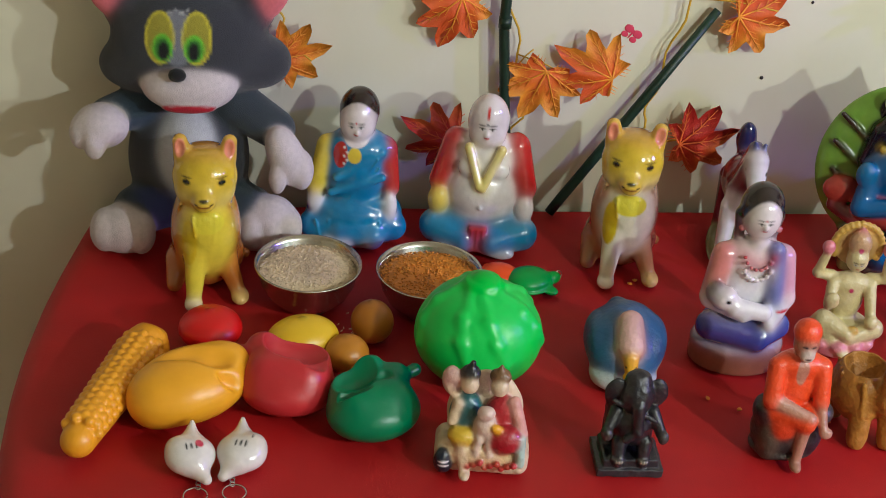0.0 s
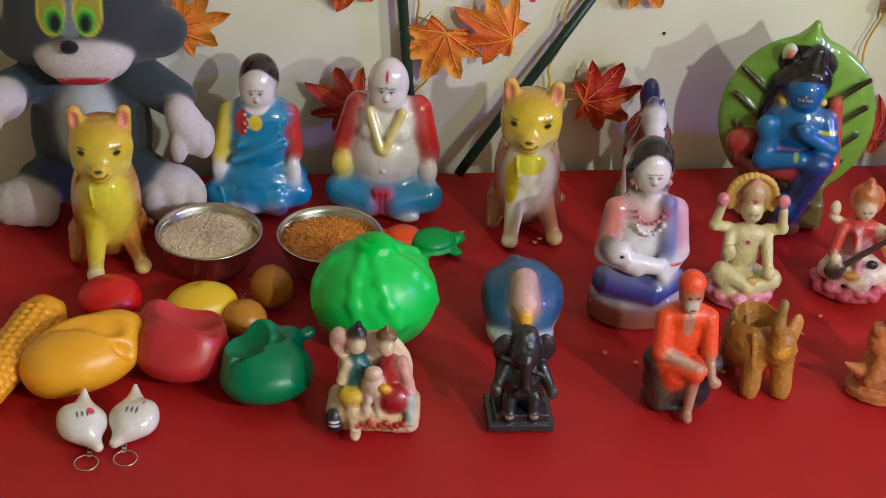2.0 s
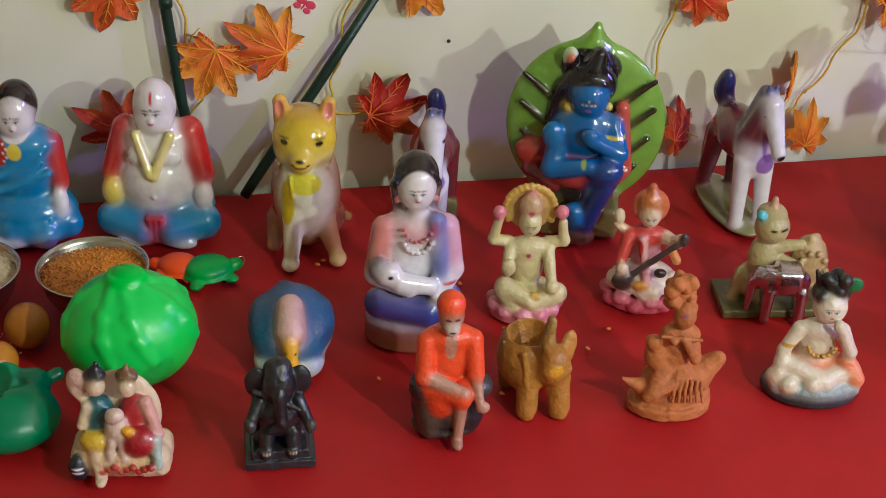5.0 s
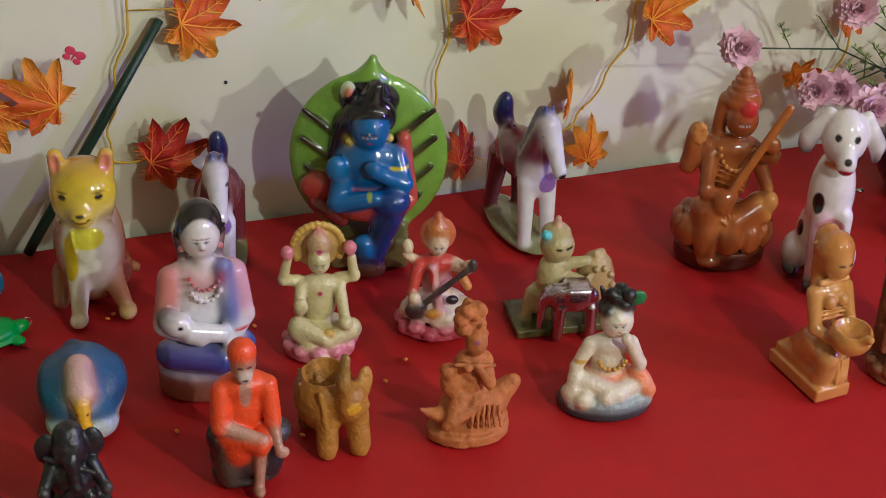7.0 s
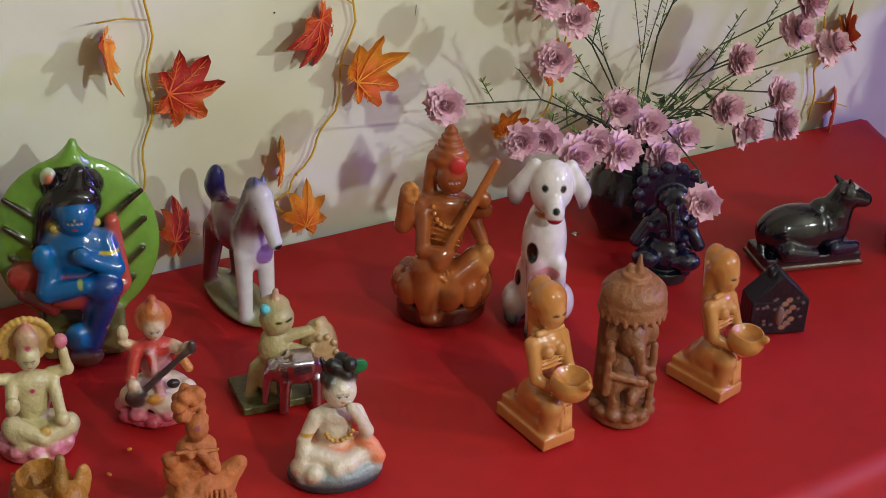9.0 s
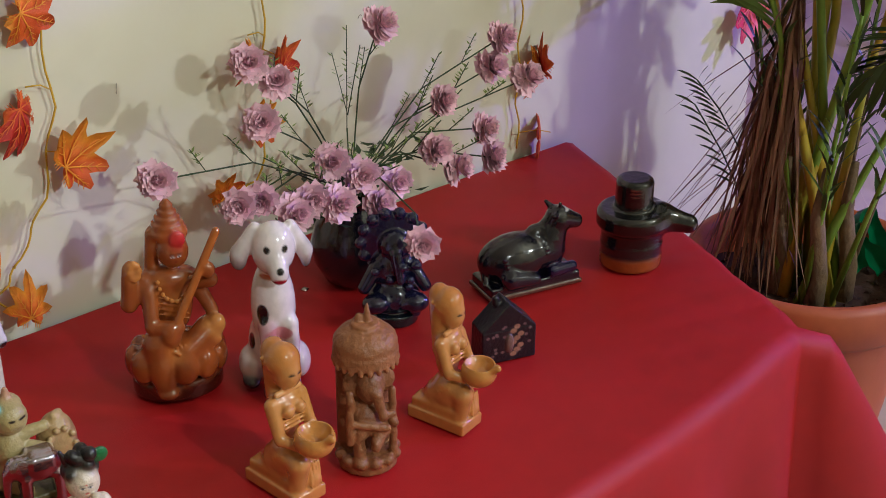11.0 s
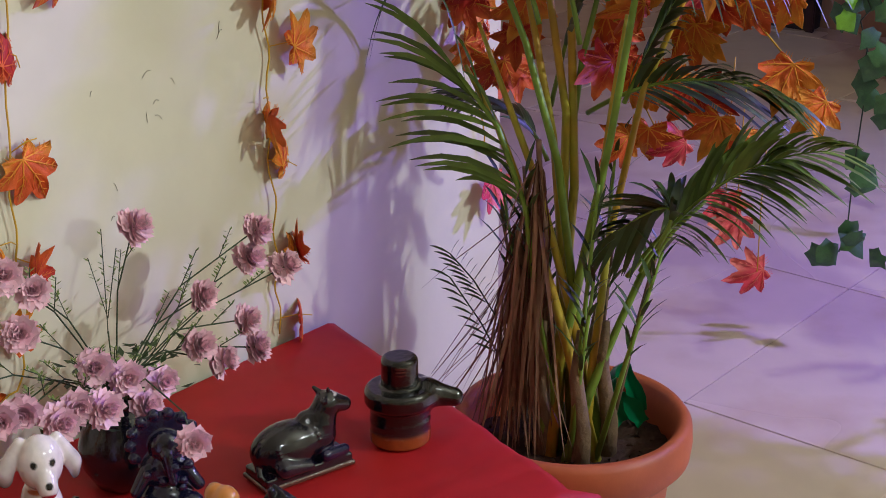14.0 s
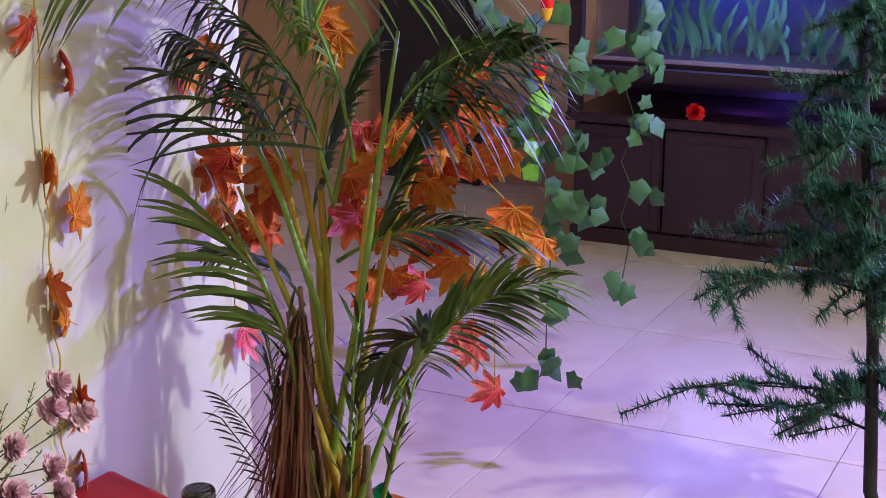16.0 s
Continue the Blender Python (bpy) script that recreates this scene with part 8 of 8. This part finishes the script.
for k, p in enumerate(PALM_MAPLE):
    hang_leaf(wound, O if k % 4 else R, p, random.uniform(0.095, 0.12), 150 + random.uniform(-50, 60), random.uniform(-80, -20), random.uniform(-20, 20), k)
    q = Vector(p) + Vector((random.uniform(-0.04, 0.04), random.uniform(-0.05, 0.03), random.uniform(-0.06, 0.03)))
    hang_leaf(wound, O if k % 3 else R, q, random.uniform(0.085, 0.11), random.uniform(100, 260), random.uniform(-90, -10), random.uniform(-30, 30), k + 1)
for k, p in enumerate(PALM_PINK):
    hang_leaf(wound, K, p, 0.085, 190 + 30 * (k % 3), -50, 10, k)
s = Soup()
order = sorted(PALM_MAPLE, key=lambda p: -p[2])
for k, p in enumerate(order[1:], 1):
    near = min(order[:k], key=lambda q: (Vector(q) - Vector(p)).length)
    a, b = Vector(near), Vector(p)
    if (a - b).length < 0.2:
        s.tube([a, a.lerp(b, 0.3) + Vector((0.02, 0.012, -0.012)), a.lerp(b, 0.7) + Vector((0.015, -0.008, -0.014)), b], 0.0014, 5)
for p in PALM_PINK[3:]:
    s.tube([(p[0], p[1], p[2] + 0.22), (p[0] + 0.004, p[1] + 0.004, p[2] + 0.1), p], 0.001, 5)
s.make("vine", VEIN, wound)


# ---- the far room ----
def ivy_mesh(seed, mat):
    random.seed(seed)
    v = [(0, -0.03, 0)]
    for a, r in [(-90, 0.42), (-60, 0.62), (-25, 0.5), (5, 0.62), (35, 0.5), (65, 0.55), (90, 0.8), (115, 0.55), (145, 0.5), (175, 0.62), (205, 0.5), (240, 0.62)]:
        r *= random.uniform(0.9, 1.1)
        v.append((r * 0.62 * math.cos(radians(a)), 0.10 * r + 0.05 * random.random(), r * 0.62 * math.sin(radians(a))))
    n = len(v) - 1
    f = [(0, 1 + i, 1 + (i + 1) % n) for i in range(n)]
    v += [(x, y + 0.02, z) for x, y, z in v]
    f += [tuple(n + 1 + q for q in t)[::-1] for t in f]
    return mesh_of("ivy_leaf", v, f, mat, True)


IVIES = {m.name: [ivy_mesh(k, m) for k in range(3)] for m in (IVY, IVY_BRIGHT)}
random.seed(70)


def ivy(label, places, bright, size):
    g = tagged(new("ivy_garland", None), label, "ivy garland", "ivy garlands in the far room")
    for k, p in enumerate(places):
        for rep in range(3):
            m = IVY_BRIGHT if k in bright and rep == 0 else IVY
            ob = under(new("leaf", IVIES[m.name][(k + rep) % 3]), g)
            q = Vector(p) + (Vector((0.02, random.uniform(-0.05, 0.05), random.uniform(-0.05, 0.05))) if rep else Vector())
            ob.matrix_world = pose(*q, random.uniform(-30, 30), 150 + random.uniform(-50, 70), -65 + random.uniform(-45, 45)) @ Matrix.Diagonal((*(3 * [size * random.uniform(0.8, 1.2)]), 1))
    s = Soup()
    order = sorted(places, key=lambda p: -p[2])
    s.tube([Vector(order[0]) + Vector((0, 0, 1.2))] + [Vector((order[0][0] + 0.02, sum(p[1] for p in order) / len(order) + 0.25 * (p[1] - sum(r[1] for r in order) / len(order)), p[2])) for p in order], 0.0018, 5)
    s.make("vine", STEM, g)
    return g


ivy("hanging artificial ivy with some bright green leaves", [(3.400, -0.219, 0.643), (3.400, -0.096, 0.535), (3.400, -0.202, 0.425), (3.400, -0.083, 0.388), (3.400, -0.294, 0.527), (3.400, -0.182, 0.312), (3.400, -0.176, 0.248), (3.400, -0.266, 0.186), (3.400, -0.245, 0.155), (3.400, -0.284, 0.081), (3.400, -0.280, 0.335), (3.400, -0.250, -0.090), (3.400, -0.264, 0.277), (3.400, -0.080, 0.609), (3.400, -0.186, -0.288), (3.400, -0.243, -0.245), (3.400, -0.159, 0.352)], (2, 5, 6), 0.082)
ivy("hanging artificial ivy strand before the dark cabinet", [(4.100, -0.137, 0.499), (4.100, -0.251, 0.560), (4.100, -0.256, 0.434), (4.100, -0.222, 0.472), (4.100, -0.099, 0.359), (4.100, -0.159, 0.372), (4.100, -0.089, 0.136), (4.100, -0.207, 0.213), (4.100, -0.221, 0.065), (4.100, -0.103, -0.031), (4.100, -0.227, -0.094), (4.100, -0.153, -0.214), (4.100, -0.238, 0.264)], (), 0.085)
for k, p in enumerate([(3.380, -0.201, 0.503), (3.380, -0.216, 0.665)]):
    ch = tagged(new("toy_chilli", None), "red and yellow plastic chilli hanging from the ivy", "plastic chilli", "plastic chillies")
    ch.location = p
    v, f = lathe([(0.0, 0.032), (0.010, 0.03), (0.0155, 0.018), (0.0165, 0.0), (0.0150, -0.012)], 20)
    under(new("chilli_top", mesh_of("chilli_top", v, f, CHILLI_RED)), ch)
    v, f = lathe([(0.0150, -0.012), (0.0125, -0.026), (0.0075, -0.04), (0.0, -0.046)], 20)
    under(new("chilli_tip", mesh_of("chilli_tip", v, f, CHILLI_YELLOW)), ch)

# dark green artificial fir
fir = tagged(new("fir_tree", None), "sparse artificial fir tree with dark green needles on the floor", "fir tree")
TRUNK = [(3.350, -1.071, -0.588), (3.350, -1.051, -0.407), (3.350, -1.030, -0.041), (3.350, -1.008, 0.166), (3.350, -0.974, 0.467), (3.350, -0.945, 0.779), (3.350, -0.913, 1.169)]
tr = [Vector(p) for p in TRUNK]
tr[0].z = FLOOR_Z + 0.03
s = Soup()
s.tube(tr, [0.016, 0.016, 0.014, 0.013, 0.011, 0.009, 0.006], 8)
s.make("trunk", BARK, fir)
v, f = lathe([(0, 0.03), (0.02, 0.03), (0.05, 0.018), (0.12, 0.008), (0.12, 0.0), (0, 0)], 24)
ob = under(new("foot", mesh_of("foot", v, f, BARK)), fir)
ob.location = (tr[0].x, tr[0].y, FLOOR_Z)
random.seed(80)
TIPS = [(3.250, -0.628, -0.160), (3.250, -0.683, 0.079), (3.250, -0.826, 0.265), (3.250, -0.890, 0.402), (3.250, -0.955, 0.671), (3.250, -0.705, 0.161), (3.250, -0.942, -0.183), (3.250, -0.882, 0.524), (3.250, -1.153, 0.059), (3.250, -1.149, 0.378), (3.250, -0.980, 0.149), (3.250, -1.170, -0.144), (3.250, -1.085, 0.609), (3.250, -0.911, 0.280)]
SPREAD = [(t, 0) for t in TIPS] + [(t, 1) for t in TIPS]
for k, (tip, low) in enumerate(SPREAD):
    tip = Vector(tip) + Vector((0.10 * ((k % 3) - 1), 0, 0))
    if low:
        tip += Vector((random.uniform(-0.12, 0.12), random.uniform(-0.02, -0.14), random.uniform(-0.09, 0.06)))
    zz = tip.z - 0.02
    root = min((tr[j].lerp(tr[j + 1], q / 10) for j in range(len(tr) - 1) for q in range(10)), key=lambda p: abs(p.z - zz))
    s = Soup()
    bend = [root.lerp(tip, q) + Vector((0, 0, 0.03 * math.sin(3.14 * q))) for q in (0, 0.25, 0.5, 0.75, 1)]
    s.tube(bend, [0.004, 0.0035, 0.003, 0.0025, 0.0015], 5, 0)
    twigs = [(bend[j].lerp(bend[j + 1], 0.5), bend[j + 1] + Vector((random.uniform(-0.10, 0.10), random.uniform(-0.10, 0.10), random.uniform(-0.08, 0.05)))) for j in range(0, 4) for _ in range(2)] + [(bend[1], bend[3]), (bend[2], bend[4])]
    for a, b in twigs:
        s.tube([a, b], 0.0018, 4, 0)
        for i in range(150):
            p = a.lerp(b, random.random())
            e = Vector((random.gauss(0, 1), random.gauss(0, 1), random.gauss(0, 1))).normalized() * random.uniform(0.02, 0.036) + (b - a).normalized() * 0.008
            w0 = e.cross(Vector((0.3, 0.5, 0.8))).normalized() * 0.0022
            s.add([p - w0, p + w0, p + e], [(0, 1, 2)], 1)
    s.make("branch", [BARK, NEEDLE], fir)

# cabinet with an aquarium on it
cab = tagged(new("cabinet", None), "dark stained wooden cabinet with sliding doors against the far wall", "cabinet")
part("body", bevel_box(5.52, 6.1, -0.72, 0.52, FLOOR_Z, -0.02, 0.006), DARK_WOOD, cab, smooth=False)
part("top", bevel_box(5.46, 6.1, -0.74, 0.54, -0.018, 0.02, 0.006), DARK_WOOD, cab, smooth=False)
part("plinth", bevel_box(5.49, 5.518, -0.72, 0.52, FLOOR_Z, FLOOR_Z + 0.06, 0.004), DARK_WOOD, cab, smooth=False)
for y0, y1 in ((-0.24, 0.14), (0.15, 0.5)):
    d = part("door", bevel_box(5.485, 5.516, y0, y1, FLOOR_Z + 0.07, -0.03, 0.006), DARK_WOOD, cab, smooth=False)
    part("door_panel", bevel_box(5.478, 5.4845, y0 + 0.04, y1 - 0.04, FLOOR_Z + 0.11, -0.07, 0.005), DARK_WOOD, d, smooth=False)
part("shelf", bevel_box(5.486, 5.517, -0.70, -0.26, FLOOR_Z + 0.20, FLOOR_Z + 0.23, 0.004), DARK_WOOD, cab, smooth=False)
for y in (-0.73, 0.50):
    part("post", bevel_box(5.46, 5.51, y - 0.02, y + 0.03, 0.022, 1.0, 0.004), DARK_WOOD, cab, smooth=False)
part("rail", bevel_box(5.46, 5.52, -0.70, 0.478, 0.17, 0.20, 0.004), DARK_WOOD, cab, smooth=False)
part("back_board", bevel_box(6.06, 6.09, -0.70, 0.5, 0.022, 1.0, 0.003), DARK_WOOD, cab, smooth=False)
tank = tagged(new("aquarium", None), "large glass fish tank glowing dim blue on the cabinet", "aquarium")
part("base", bevel_box(5.53, 6.05, -0.69, 0.46, 0.14, 0.215, 0.004), DARK_WOOD, tank, smooth=False)
part("backing", bevel_box(6.02, 6.04, -0.68, 0.45, 0.22, 0.95, 0.002), TANK_BACK, tank, smooth=False)
pane = part("glass_pane", bevel_box(5.54, 5.548, -0.68, 0.45, 0.22, 0.95, 0.001), GLASS, tank, smooth=False)
pane.visible_shadow = False
part("rim", bevel_box(5.53, 5.552, -0.69, 0.46, 0.2165, 0.232, 0.002), STEEL, tank, smooth=False)
random.seed(90)
s = Soup()
for i in range(60):
    y, x = random.uniform(-0.6, 0.4), random.uniform(5.7, 5.98)
    h = random.uniform(0.08, 0.28)
    pts = [Vector((x + 0.02 * math.sin(q * 6 + i), y + 0.03 * math.sin(q * 4 + i), 0.22 + h * q)) for q in (0, 0.3, 0.6, 0.85, 1)]
    s.blade(pts, [0.006, 0.012, 0.012, 0.008, 0.001], (0.2, 1, 0), 0)
tagged(s.make("water_plants", IVY, tank), kind="stuff")
rose = tagged(new("artificial_rose", None), "small red artificial rose lying on the cabinet", "artificial flower")
b = under(new("bloom", mesh_of("bloom", [tuple(x.co) for x in BLOOMS[2].vertices], [tuple(p.vertices) for p in BLOOMS[2].polygons], CHILLI_RED)), rose)
rose.matrix_world = pose(5.49, 0.03, 0.045, 0, -70, 0) @ Matrix.Diagonal((2.6, 2.6, 2.6, 1))
b.location = (0, 0, 0)
screen = tagged(new("dark_panel", None), "dark panel leaning on the far tan wall", "panel")
part("panel_board", bevel_box(6.2, 6.295, 1.25, 1.75, FLOOR_Z, 0.45, 0.006), PAPER, screen, smooth=False)
part("panel_frame", bevel_box(6.18, 6.199, 1.23, 1.27, FLOOR_Z, 0.47, 0.004), DARK_WOOD, screen, smooth=False)
